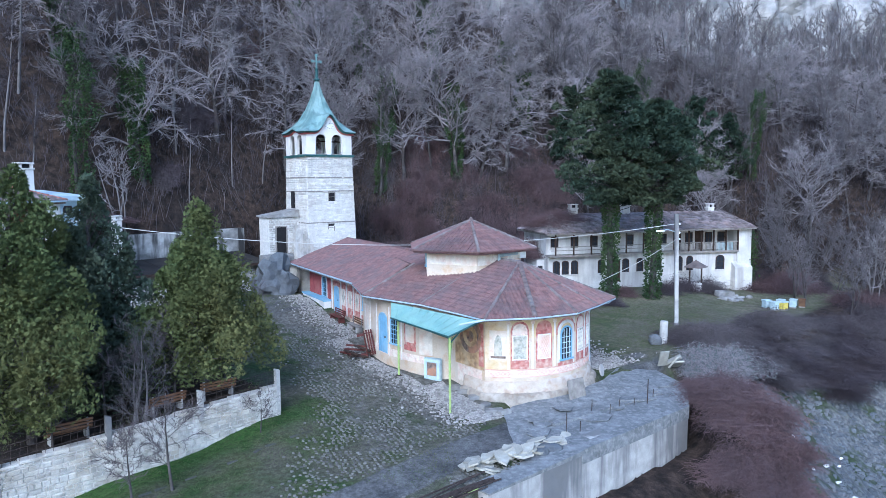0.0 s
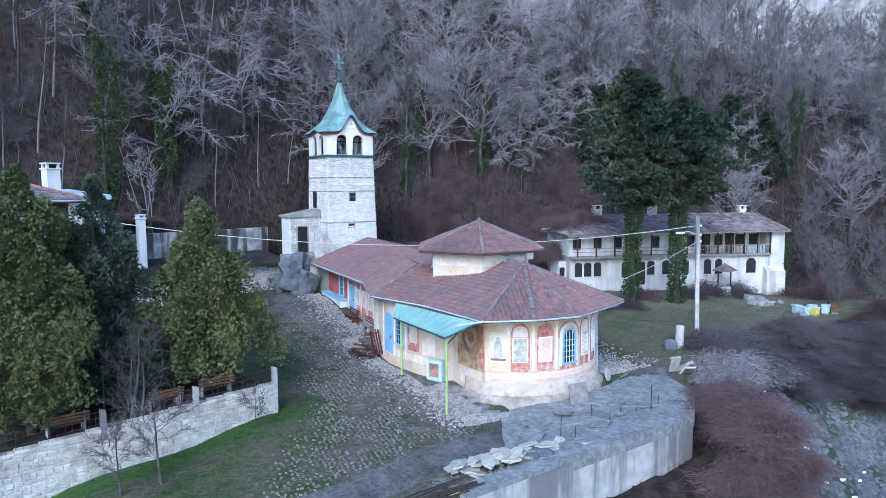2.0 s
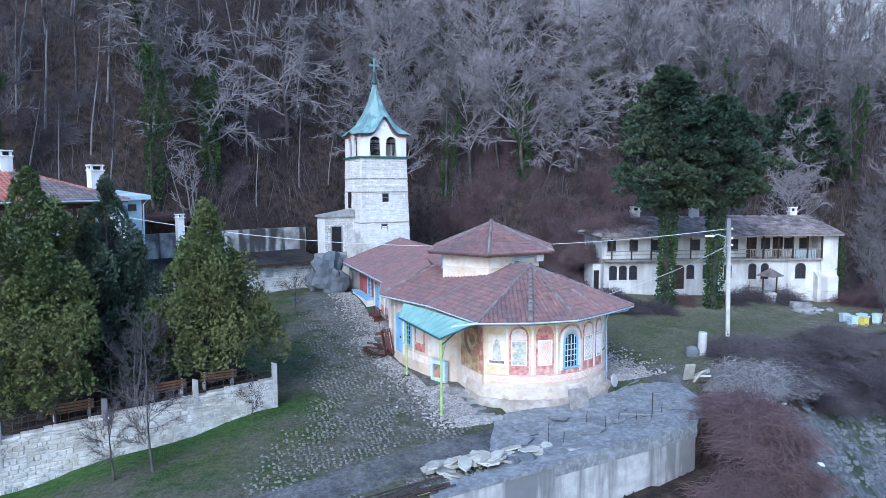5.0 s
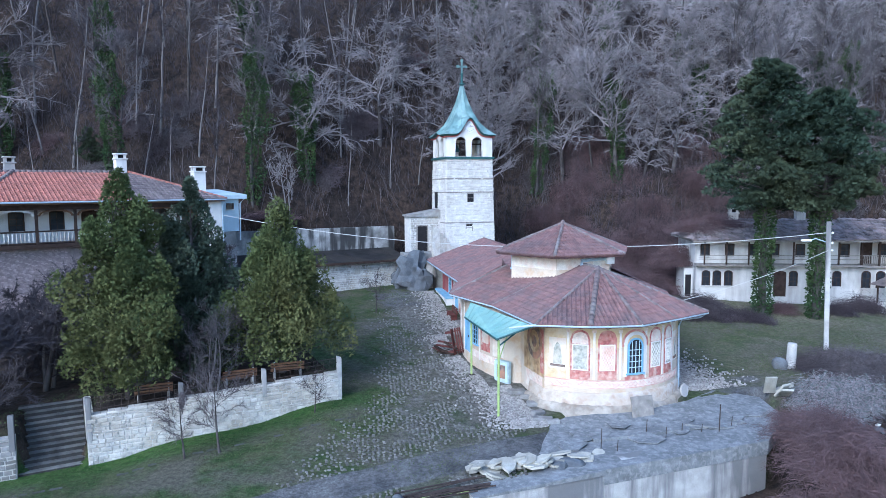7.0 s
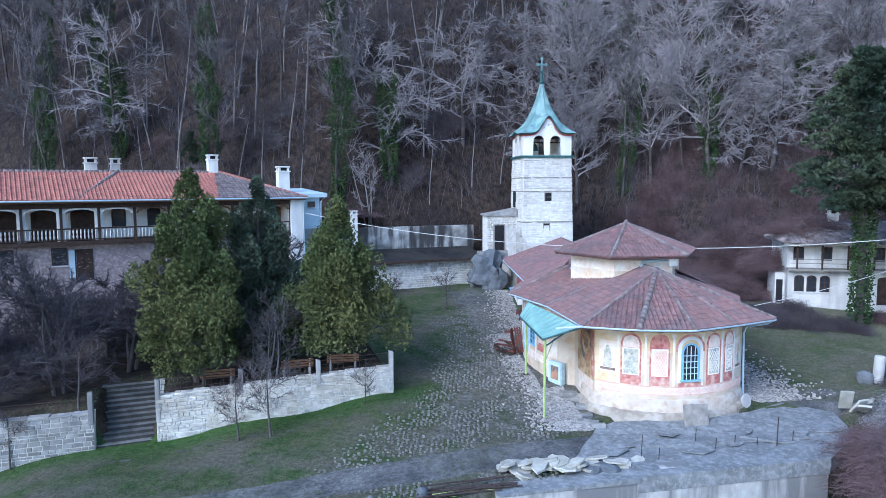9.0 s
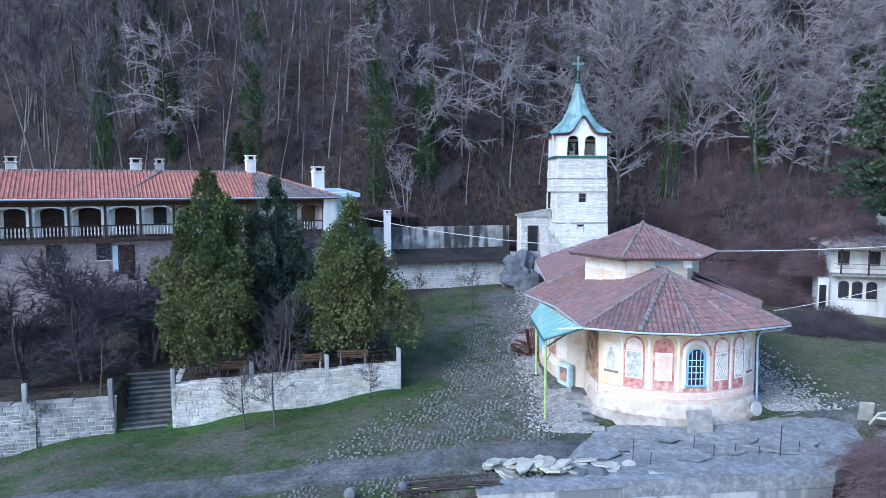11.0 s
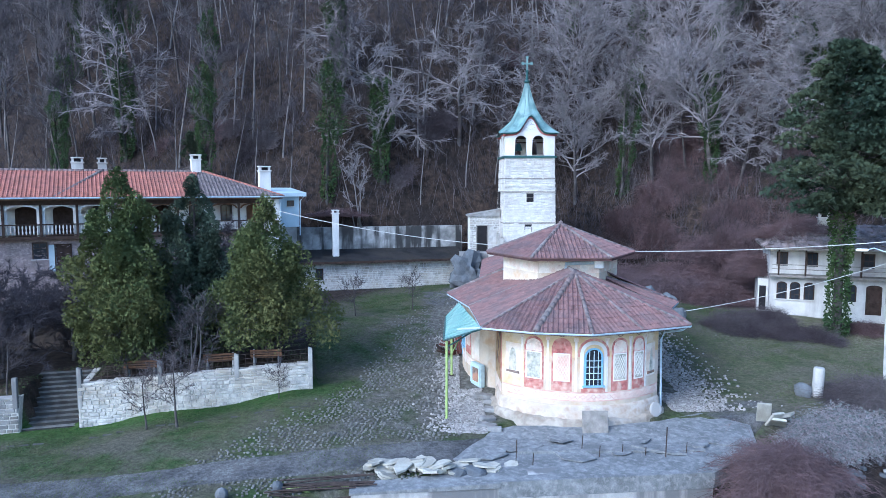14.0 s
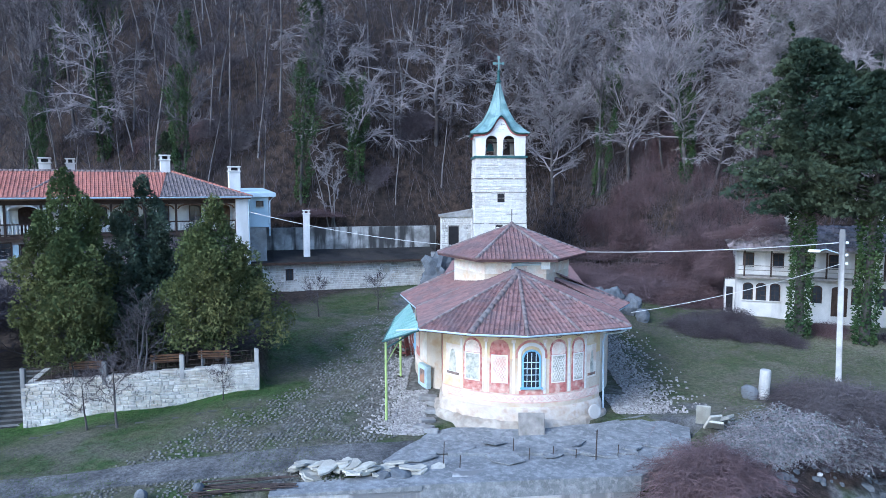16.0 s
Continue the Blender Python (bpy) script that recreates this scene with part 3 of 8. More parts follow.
def hoop(c, s0, s1, z0, z1, width=0.09, out=0.04, back=-0.05, arch=0.0):
    """A frame round an opening: two jambs and a flat or arched head."""
    n = 12 if arch else 1
    inner, outer = [], []
    mid, hw = (s0 + s1) / 2, (s1 - s0) / 2
    path = [(s0, z0)]
    for i in range(n + 1):
        a = math.pi * (1 - i / n)
        path.append((mid + hw * math.cos(a), z1 - arch + arch * math.sin(a)) if arch else ((s0, z1), (s1, z1))[i])
    path.append((s1, z0))
    V, F = [], []
    for s, z in path:
        k = (hw - width) / hw
        si = mid + (s - mid) * k
        zi = z0 if z == z0 else (z1 - arch + (z - z1 + arch) * (arch - width) / arch if arch else z - width)
        for (ss, zz) in ((s, z), (si, zi)):
            for o in (out, back):
                q = c.at(ss, o)
                V.append((q.x, q.y, zz))
    for i in range(len(path) - 1):
        a, b = 4 * i, 4 * (i + 1)
        F += [(a, b, b + 2, a + 2), (a, a + 1, b + 1, b), (a + 2, b + 2, b + 3, a + 3), (a + 1, a + 3, b + 3, b + 1)]
    return V, F


def bars(c, s0, s1, zs, r=0.02, out=0.03, vert=(), z0=0, z1=1):
    geos = []
    for z in zs:
        geos.append(patch(c, s0, s1, z - r, z + r, out, out - 2 * r))
    for s in vert:
        geos.append(patch(c, s - r, s + r, z0, z1, out, out - 2 * r, cols=1))
    return joined(*geos)


def window(parent, c, s, w, z0, z1, arch, frame_mat, grille=True, rows=3, cols=2, name="window", grille_mat=None):
    win = part(name, patch(c, s - w / 2, s + w / 2, z0, z1, 0.015, -0.06, arch), GLASS, parent, "dark glass")
    part("frame", hoop(c, s - w / 2 - 0.03, s + w / 2 + 0.03, z0, z1 + 0.03, 0.09, 0.06, -0.06, arch + 0.03 if arch else 0), frame_mat, win)
    if grille:
        part("grille", bars(c, s - w / 2 + 0.05, s + w / 2 - 0.05, [z0 + (z1 - arch * 0.7 - z0) * (i + 1) / (rows + 1) for i in range(rows)], 0.014, 0.06, [s - w / 2 + w * (j + 1) / (cols + 1) for j in range(cols)], z0, z1 - arch * 0.25 - 0.03), grille_mat or frame_mat, win)
    part("sill", patch(c, s - w / 2 - 0.12, s + w / 2 + 0.12, z0 - 0.08, z0, 0.12, -0.05), frame_mat if frame_mat != WOOD_DARK else PLASTER_OLD, win)
    return win


def door(parent, c, s, w, z0, z1, arch, mat):
    d = part("door", patch(c, s - w / 2, s + w / 2, z0, z1, 0.02, -0.06, arch), mat, parent)
    part("frame", hoop(c, s - w / 2 - 0.06, s + w / 2 + 0.06, z0, z1 + 0.06, 0.1, 0.06, -0.06, arch + 0.06 if arch else 0), mat, d)
    q = c.at(s + w * 0.32, 0.05)
    part("handle", box(q.x - 0.03, q.x + 0.03, q.y - 0.03, q.y + 0.03, z0 + 0.95, z0 + 1.08), IRON, d)
    for k in (-0.22, 0.22):
        part("panel", patch(c, s + k * w - 0.15 * w, s + k * w + 0.15 * w, z0 + 0.2, z0 + 0.95, 0.035, 0.0), mat, d)
    return d


# ---- the church ----
ARC = [(3.37 + 5.23 * math.cos(a), 5.23 * math.sin(a)) for a in [radians(-49 + 98 * i / 28) for i in range(29)]]
CONCH = [(-1.4 + 5.0 * math.cos(a), -4.15 + 1.75 * math.sin(a)) for a in [radians(180 + 180 * i / 16) for i in range(17)]]
SOUTH = [(-7.6, -4.15)] + CONCH + [(6.75, -4.0)]
NORTH = [(x, -y) for x, y in reversed(SOUTH)]
BODY = SOUTH + ARC + NORTH
EAVE_Z = 5.55


def vs_left(a, m):
    """Where the ochre ground of the painted apse ends."""
    return a + 0.42 * (m - a)


def build_church():
    ch = thing("church", "low painted church with tiled roofs, frescoed apse and six-sided drum", "church", at=CH)
    body = part("wall", prism(BODY, 0.2, EAVE_Z - 0.05), PLASTER, ch, "cream plaster, faded and flaking frescoes")
    c = Curve(BODY)
    end = c.s[-1]
    # plinth that spreads at the apse
    for nm, o, zt, mt in (("plinth", 0.12, 1.75, PLINTH), ("footing", 0.42, 1.12, FOOTING)):
        s0, s1 = c.near(5.0, -4.1), c.near(5.0, 4.1)
        V, F = [], []
        n = 90
        for i in range(n + 1):
            s = s0 + (s1 - s0) * i / n
            w = o * (1 + (0.16 * noise.noise((i * 0.13, 3, 0)) + 0.05 * noise.noise((i * 0.7, 1, 0))) * (nm == "footing"))
            zz = zt + (0.18 * noise.noise((i * 0.09, 7, 0)) + 0.05 * noise.noise((i * 0.5, 9, 0)) if nm == "footing" else 0)
            for oo, z in ((w + 0.12, 0.2), (w, zz - 0.12), (w - 0.1, zz), (-0.1, zz + 0.08)):
                q = c.at(s, oo)
                V.append((q.x, q.y, z))
        for i in range(n):
            for j in range(3):
                a = 4 * i + j
                F.append((a, a + 4, a + 5, a + 1))
        F += [(0, 1, 2, 3), (4 * n + 3, 4 * n + 2, 4 * n + 1, 4 * n)]
        part(nm, (V, F), mt, ch, "rough whitewashed stone footing", smooth=True)
    aps0, aps1 = c.near(6.75, -4.0), c.near(6.75, 4.0)
    mid = (aps0 + aps1) / 2
    # ochre ground of the frieze zone under the eaves and beside the apse
    part("frieze", patch(c, aps0 + 0.02, aps1 - 0.02, 4.15, 5.45, 0.006, -0.05), PLASTER_OCHRE, body, "ochre painted frieze")
    part("frieze", patch(c, aps0 + 0.02, vs_left(aps0, mid), 2.42, 4.14, 0.006, -0.05), PLASTER_OCHRE, body, "ochre painted ground")
    part("fresco", patch(c, c.near(4.1, -4.2), aps0 - 0.03, 2.3, 5.4, 0.008, -0.05), FRESCO_BROWN, body, "smoky ochre ground of the large side fresco")
    part("fresco", patch(c, c.near(4.3, -4.2), aps0 - 0.25, 1.3, 2.25, 0.008, -0.05), FRESCO_PINK, body)
    def vs(v):
        return mid + 5.23 * math.asin(v / 5.23)
    for v0, v1 in ((-2.95, -2.05), (-1.68, -0.72), (1.22, 2.10), (2.35, 3.05)):
        s0, s1 = vs(v0), vs(v1)
        w = s1 - s0
        pal = v0 in (-1.68,)
        niche = part("painted_niche", patch(c, s0, s1, 2.45, 5.10, 0.020, -0.05, arch=w / 2), FRESCO_RED, body, "red painted false window")
        part("tympanum", patch(c, s0 + 0.10, s1 - 0.10, 4.36, 4.98, 0.030, -0.05, arch=w / 2 - 0.12), FRESCO_PINK if not pal else FRESCO_RED, niche)
        part("image", patch(c, s0 + 0.13, s1 - 0.13, 3.02, 4.28, 0.032, -0.05), FRESCO_PALE if pal else FRESCO_GREY, niche)
        part("border", hoop(c, s0 + 0.09, s1 - 0.09, 2.98, 4.34, 0.06, 0.042, -0.05), LINE_WHITE, niche)
        part("border", patch(c, s0 + 0.09, s1 - 0.09, 2.95, 3.01, 0.042, -0.05), LINE_WHITE, niche)
        if v0 != -2.95:
            geos = []
            n = 5
            for i in range(-n, n + 1):
                for sg in (1, -1):
                    V, F = [], []
                    pts = []
                    for k in range(13):
                        f = k / 12
                        sx = s0 + 0.16 + (w - 0.32) * f
                        z = 3.65 + sg * (f - 0.5) * 1.25 + i * 0.26
                        if 3.06 < z < 4.24:
                            q = c.at(sx, 0.036)
                            pts.append((q.x, q.y, z))
                    if len(pts) > 1:
                        geos.append(tube(pts, 0.012, 4))
            part("lattice", joined(*geos), LINE_RED if pal else LINE_WHITE, niche)
    for v0, v1 in ((-3.82, -3.12), (3.2, 3.75)):
        s0, s1 = vs(v0), vs(v1)
        pn = part("painted_panel", patch(c, s0, s1, 2.95, 4.6, 0.016, -0.05), FRESCO_PALE, body)
        part("cypress", patch(c, s0 + 0.24, s1 - 0.24, 3.2, 4.35, 0.026, -0.05, arch=0.8), FRESCO_GREY, pn, "painted cypress")
        part("base_line", patch(c, s0 + 0.06, s1 - 0.06, 3.05, 3.18, 0.026, -0.05), FRESCO_DARK, pn)
    # painted colonnettes between the fields
    for v in (-3.05, -1.86, -0.53, 0.98, 2.22, 3.12):
        s = vs(v)
        part("colonnette", patch(c, s - 0.055, s + 0.055, 2.45, 5.0, 0.022, -0.05, cols=1), LINE_WHITE, body)
        part("capital", patch(c, s - 0.11, s + 0.11, 4.95, 5.12, 0.03, -0.05, cols=1), FRESCO_PINK, body)
    # ornament band and its lines
    part("ornament_band", patch(c, aps0 + 0.03, aps1 - 0.03, 2.02, 2.36, 0.012, -0.05), FRESCO_PINK, body, "faded pink lattice ornament")
    for z in (2.00, 2.40):
        part("painted_line", patch(c, aps0 + 0.03, aps1 - 0.03, z - 0.025, z + 0.025, 0.018, -0.05), LINE_RED, body)
    geos = []
    k = 0
    s = aps0 + 0.1
    while s < aps1 - 0.3:
        pts = [c.at(s, 0.02), c.at(s + 0.12, 0.02), c.at(s + 0.24, 0.02)]
        for zz in ((2.19, 2.31, 2.19), (2.19, 2.07, 2.19)):
            geos.append(tube([(q.x, q.y, z) for q, z in zip(pts, zz)], 0.014, 4))
        s += 0.26
    part("ornament", joined(*geos), LINE_RED, body)
    # medallions and swags in the frieze
    for v in (-3.5, -2.5, -1.2, 1.66, 2.7, 3.45):
        s = vs(v)
        q0 = c.at(s, 0.02)
        ring = [(c.at(s + 0.15 * math.cos(a), 0.02), 5.28 + 0.12 * math.sin(a)) for a in [2 * math.pi * i / 12 for i in range(13)]]
        part("medallion", tube([(q.x, q.y, z) for q, z in ring], 0.022, 4), FRESCO_DARK, body)
    # the east window
    wv = vs(0.33)
    part("surround", hoop(c, wv - 0.66, wv + 0.66, 2.62, 4.98, 0.16, 0.05, -0.05, arch=0.62), PLASTER_WHITE, body)
    part("painted_arch", hoop(c, wv - 0.78, wv + 0.78, 4.2, 5.12, 0.11, 0.03, -0.05, arch=0.75), FRESCO_RED, body)
    window(ch, c, wv, 0.86, 2.78, 4.62, 0.43, PAINT_BLUE, True, 4, 3, grille_mat=PAINT_PALE)
    part("sill_panel", patch(c, wv - 0.6, wv + 0.6, 2.40, 2.64, 0.02, -0.05), FRESCO_RED, body)
    # south side: blue door, blue window, red field, icon in its case
    def us(u, v=-5.5):
        return c.near(u, v)
    door(ch, c, us(-1.4, -5.9), 0.95, 2.0, 4.5, 0.4, PAINT_BLUE)
    window(ch, c, us(0.0, -5.8), 0.85, 2.8, 4.5, 0.35, PAINT_BLUE, True, 4, 2)
    f = part("painted_niche", patch(c, us(0.85), us(1.85), 2.6, 4.6, 0.02, -0.05), FRESCO_RED, body)
    part("image", patch(c, us(0.98), us(1.72), 3.1, 4.5, 0.03, -0.05), FRESCO_PALE, f)
    part("painted_niche", patch(c, us(2.1, -5.3), us(2.9, -4.9), 2.5, 4.7, 0.018, -0.05), FRESCO_PALE, body)
    part("ornament_band", patch(c, us(-3.2), us(3.2, -4.7), 1.95, 2.4, 0.012, -0.05), FRESCO_PINK, body)
    for u in (-3.4, -2.3, -0.65, 0.65):
        part("colonnette", patch(c, us(u, -5.7) - 0.06, us(u, -5.7) + 0.06, 1.9, 5.0, 0.02, -0.05), LINE_WHITE, body)
    part("painted_niche", patch(c, us(-4.8, -5.3), us(-3.6, -5.7), 2.4, 4.6, 0.018, -0.05), FRESCO_PALE, body)
    # the round dark fresco under the canopy
    cu, cz, geos, disc = c.near(5.5, -4.1), 4.05, [], []
    for rr, mt, lab in ((0.98, FRESCO_DARK, "dark wheel-shaped fresco"), (0.62, FRESCO_BROWN, ""), (0.32, FRESCO_DARK, "")):
        V = [(*c.at(cu, 0.03 + (0.98 - rr) * 0.02), cz)]
        for i in range(25):
            a = 2 * math.pi * i / 24
            q = c.at(cu + rr * math.cos(a), 0.03 + (0.98 - rr) * 0.02)
            V.append((q.x, q.y, cz + rr * math.sin(a)))
        n = len(V)
        V += [(x, y + 0.06, z) for x, y, z in V]
        F = [(0, i, i + 1) for i in range(1, 25)] + [(i, n + i, n + i + 1, i + 1) for i in range(1, 25)]
        part("painted_wheel", (V, F), mt, body, lab)
    part("painted_figure", patch(c, cu + 0.75, cu + 1.15, 2.5, 4.9, 0.022, -0.05), FRESCO_RED, body)
    # eave boards and main roof
    eave = [(-7.4, -5.0), (-2.2, -6.85), (2.7, -5.55), (8.2, -5.1), (9.3, -2.62), (9.7, 0.0), (8.75, 2.6), (7.6, 5.3), (3.4, 5.6), (1.0, 6.85), (-7.4, 5.2)]
    ez = [5.5, 5.6, 5.6, EAVE_Z, EAVE_Z, EAVE_Z, EAVE_Z, EAVE_Z, 5.6, 5.6, 5.5]
    P = [(x, y, z) for (x, y), z in zip(eave, ez)]
    part("soffit", prism([(x * 0.985, y * 0.985) for x, y in eave], [z - 0.14 for z in ez], [z - 0.06 for z in ez]), WOOD_GREY, ch)
    apex = (4.9, 0.0, 7.85)
    re_ = (2.2, 0.0, 7.85)
    ta, tb, tc = (-2.5, -2.9, 7.25), (2.33, -1.5, 7.25), (-7.4, -1.5, 7.25)
    tn, tc2 = (1.8, 2.0, 7.3), (-7.4, 1.5, 7.3)
    slopes = [(P[3], P[4], apex, apex), (P[4], P[5], apex, apex), (P[5], P[6], apex, apex), (P[6], P[7], apex, apex),
              (P[2], P[3], apex, re_), (P[1], P[2], tb, ta), (P[0], P[1], ta, tc),
              (P[7], P[8], re_, apex), (P[8], P[9], tn, tn), (P[9], P[10], tc2, tn)]
    def off(p, dz=0.06):
        return (p[0], p[1], p[2] + dz)
    ridges = [(off(P[i]), off(apex), r) for i, r in ((3, 0.085), (4, 0.145), (5, 0.10), (6, 0.09), (7, 0.09))] + [(off(P[2]), off(re_), 0.09), (off(P[1]), off(ta), 0.09), (off(P[8]), off(re_), 0.09), (off(P[9]), off(tn), 0.09), (off(apex), off(re_), 0.10)]
    roof(ch, "roof", slopes, TILE, TILE_BASE, ridges=ridges, ridge_mat=RIDGE, separate=(1, 2), seed=3)
    for i in range(10):
        a, b = Vector(P[i]), Vector(P[i + 1])
        part("gutter", tube([a + Vector((0, 0, -0.02)), b + Vector((0, 0, -0.02))], 0.075, 8), METAL_BLUE, ch)
    a = Vector(P[7])
    part("downpipe", tube([a, a + Vector((-0.1, -0.4, -0.25)), (6.6, 4.35, 5.0), (6.55, 4.2, 4.6), (6.6, 4.25, 1.0)], 0.055, 8), METAL_BLUE, ch)
    a = Vector(P[3])
    part("downpipe", tube([a + Vector((0.1, -0.1, 0)), a + Vector((-0.4, -0.9, -0.15)), a + Vector((-0.6, -1.2, -0.22))], 0.06, 8), METAL_BLUE, ch)
    # the drum
    def hexa(r, z, turn=30):
        return [(r * math.cos(radians(turn + 60 * i)), r * math.sin(radians(turn + 60 * i)), z) for i in range(6)]
    dw = hexa(3.45, 0)
    drum = part("drum", prism([p[:2] for p in dw], 6.2, 8.55), PLASTER, ch, "cream six-sided drum with painted band")
    dc = Curve([p[:2] for p in dw] + [dw[0][:2]])
    L = dc.s[1]
    for i in range(6):
        part("frieze", patch(dc, L * i + 0.03, L * (i + 1) - 0.03, 7.6, 8.2, -0.0 + 0.008, -0.05), FRESCO_PALE, drum)
        for k in (0.28, 0.6):
            part("painted_cross", patch(dc, L * (i + k), L * (i + k) + 0.3, 7.75, 8.05, 0.016, -0.05), FRESCO_PINK, drum)
    # Curve runs anticlockwise here, outward is the right-hand side
    for s in (L * 3.85, L * 1.5):
        window(ch, dc, s, 0.5, 7.45, 8.3, 0.0, PAINT_BLUE, False)
    E6 = hexa(4.45, 8.5)
    top = (0, 0, 10.15)
    sl6 = [(E6[i], E6[(i + 1) % 6], top, top) for i in range(6)]
    roof(ch, "drum_roof", sl6, TILE, TILE_BASE, ridges=[(off(p), off(top), 0.10) for p in E6], ridge_mat=RIDGE, seed=20)
    part("drum_eave", prism([p[:2] for p in hexa(4.38, 0)], 8.36, 8.46), WOOD_DARK, ch)
    part("finial", lathe([(0.02, 10.1), (0.16, 10.2), (0.12, 10.35), (0.0, 10.45)], 10), RIDGE, ch)
    part("cross", joined(tube([(0, 0, 10.3), (0, 0, 11.15)], 0.025, 6), tube([(0, -0.32, 10.85), (0, 0.32, 10.85)], 0.025, 6)), IRON, ch)
    part("chimney_pipe", tube([(3.2, -0.2, 7.7), (3.2, -0.2, 8.15), (3.0, 1.0, 8.2), (3.0, 1.4, 8.2)], 0.11, 8), METAL_BLUE, ch)
    part("vent_box", box(2.9, 3.3, 1.4, 1.9, 7.9, 8.35, 0.02), PAINT_WHITE, ch)
    return ch


build_church()


def build_nave():
    nv = thing("nave", "long low church nave with tiled roof and painted porch wall", "church", at=NV)
    wall = part("wall", box(-20.9, -5.5, -4.1, 4.1, 1.2, 5.3), PLASTER, nv)
    c = Curve([(-20.9, -4.1), (-5.5, -4.1)])
    def s(u):
        return u + 20.9
    red = part("painted_field", patch(c, 0.02, s(-15.5), 3.05, 5.25, 0.012, -0.05), PLASTER_RED, wall, "oxblood red painted wall")
    ledge = part("ledge", box(-21.0, -15.4, -4.75, -4.12, 1.5, 2.95, 0.04), PLASTER_WHITE, nv)
    part("ledge_top", box(-21.08, -15.35, -4.82, -4.12, 2.95, 3.10, 0.03), PAINT_BLUE, ledge, "blue painted ledge")
    part("surround", hoop(c, s(-17.75), s(-16.3), 3.12, 5.05, 0.18, 0.04, -0.05, arch=0.7), PLASTER_WHITE, wall)
    window(nv, c, s(-17.0), 0.95, 3.2, 4.9, 0.47, PAINT_BLUE, True, 3, 2)
    door(nv, c, s(-14.1), 0.95, 2.25, 4.35, 0.3, PAINT_BLUE)
    part("arch_field", patch(c, s(-14.95), s(-13.2), 4.38, 5.15, 0.014, -0.05, arch=0.75), FRESCO_RED, wall)
    for u in (-12.6, -11.2, -9.85):
        a = part("painted_niche", patch(c, s(u) - 0.58, s(u) + 0.58, 2.7, 5.15, 0.014, -0.05, arch=0.58), FRESCO_RED, wall)
        part("image", patch(c, s(u) - 0.42, s(u) + 0.42, 3.0, 4.35, 0.024, -0.05), FRESCO_PALE, a)
        V = [(u, -4.13, 3.15), (u + 0.3, -4.13, 3.7), (u, -4.13, 4.25), (u - 0.3, -4.13, 3.7)]
        V += [(x, -4.1, z) for x, y, z in V]
        part("lozenge", (V, [(0, 1, 2, 3), (0, 4, 5, 1), (1, 5, 6, 2), (2, 6, 7, 3), (3, 7, 4, 0)]), FRESCO_GREY, a)
    for u in (-15.2, -13.1, -11.9, -10.5, -9.1, -7.45):
        part("pilaster", patch(c, s(u) - 0.09, s(u) + 0.09, 2.3, 5.2, 0.05, -0.05), PLASTER_WHITE, wall)
    part("painted_base", patch(c, s(-13.3), s(-6.0), 2.25, 2.85, 0.012, -0.05), FRESCO_RED, wall)
    window(nv, c, s(-8.2), 1.0, 3.3, 4.85, 0.0, PAINT_BLUE, True, 3, 2)
    window(nv, c, s(-6.65), 0.9, 3.2, 4.55, 0.0, WOOD_DARK, True, 4, 3)
    el0, el1, er1, er0 = (-23.0, -5.25, 5.5), (-6.2, -5.1, 5.45), (-6.2, 5.2, 5.45), (-23.0, 5.25, 5.5)
    r0, r1 = (-22.6, 0.3, 7.45), (-3.0, 0.2, 7.45)
    roof(nv, "roof", [(el0, el1, r1, r0), (er1, er0, r0, r1)], TILE, TILE_BASE, ridges=[((-22.7, 0.3, 7.5), (-4.0, 0.2, 7.5), 0.13), ((-23, -5.2, 5.56), (-22.6, 0.3, 7.5), 0.10)], ridge_mat=TILE, seed=40)
    part("eave_board", box(-22.9, -6.2, -5.15, 5.15, 5.26, 5.36), WOOD_GREY, nv)
    part("gutter", tube([(-23, -5.27, 5.46), (-6.2, -5.14, 5.43)], 0.075, 8), METAL_BLUE, nv)
    part("gable", prism([(-22.7, -4.9), (-22.5, -4.9), (-22.5, 4.9), (-22.7, 4.9)], 5.3, [5.45, 5.45, 5.45, 5.45]), WOOD_DARK, nv)
    for u in (-22.5,):
        for v in (-4.6, 0.0, 4.6):
            part("porch_post", box(u - 0.1, u + 0.1, v - 0.1, v + 0.1, 2.3, 5.3), WOOD_GREY, nv)
    a = part("porch_wall", box(-22.6, -21.2, -1.6, 4.1, 2.0, 5.3), PLASTER_OLD, nv)
    return nv


build_nave()


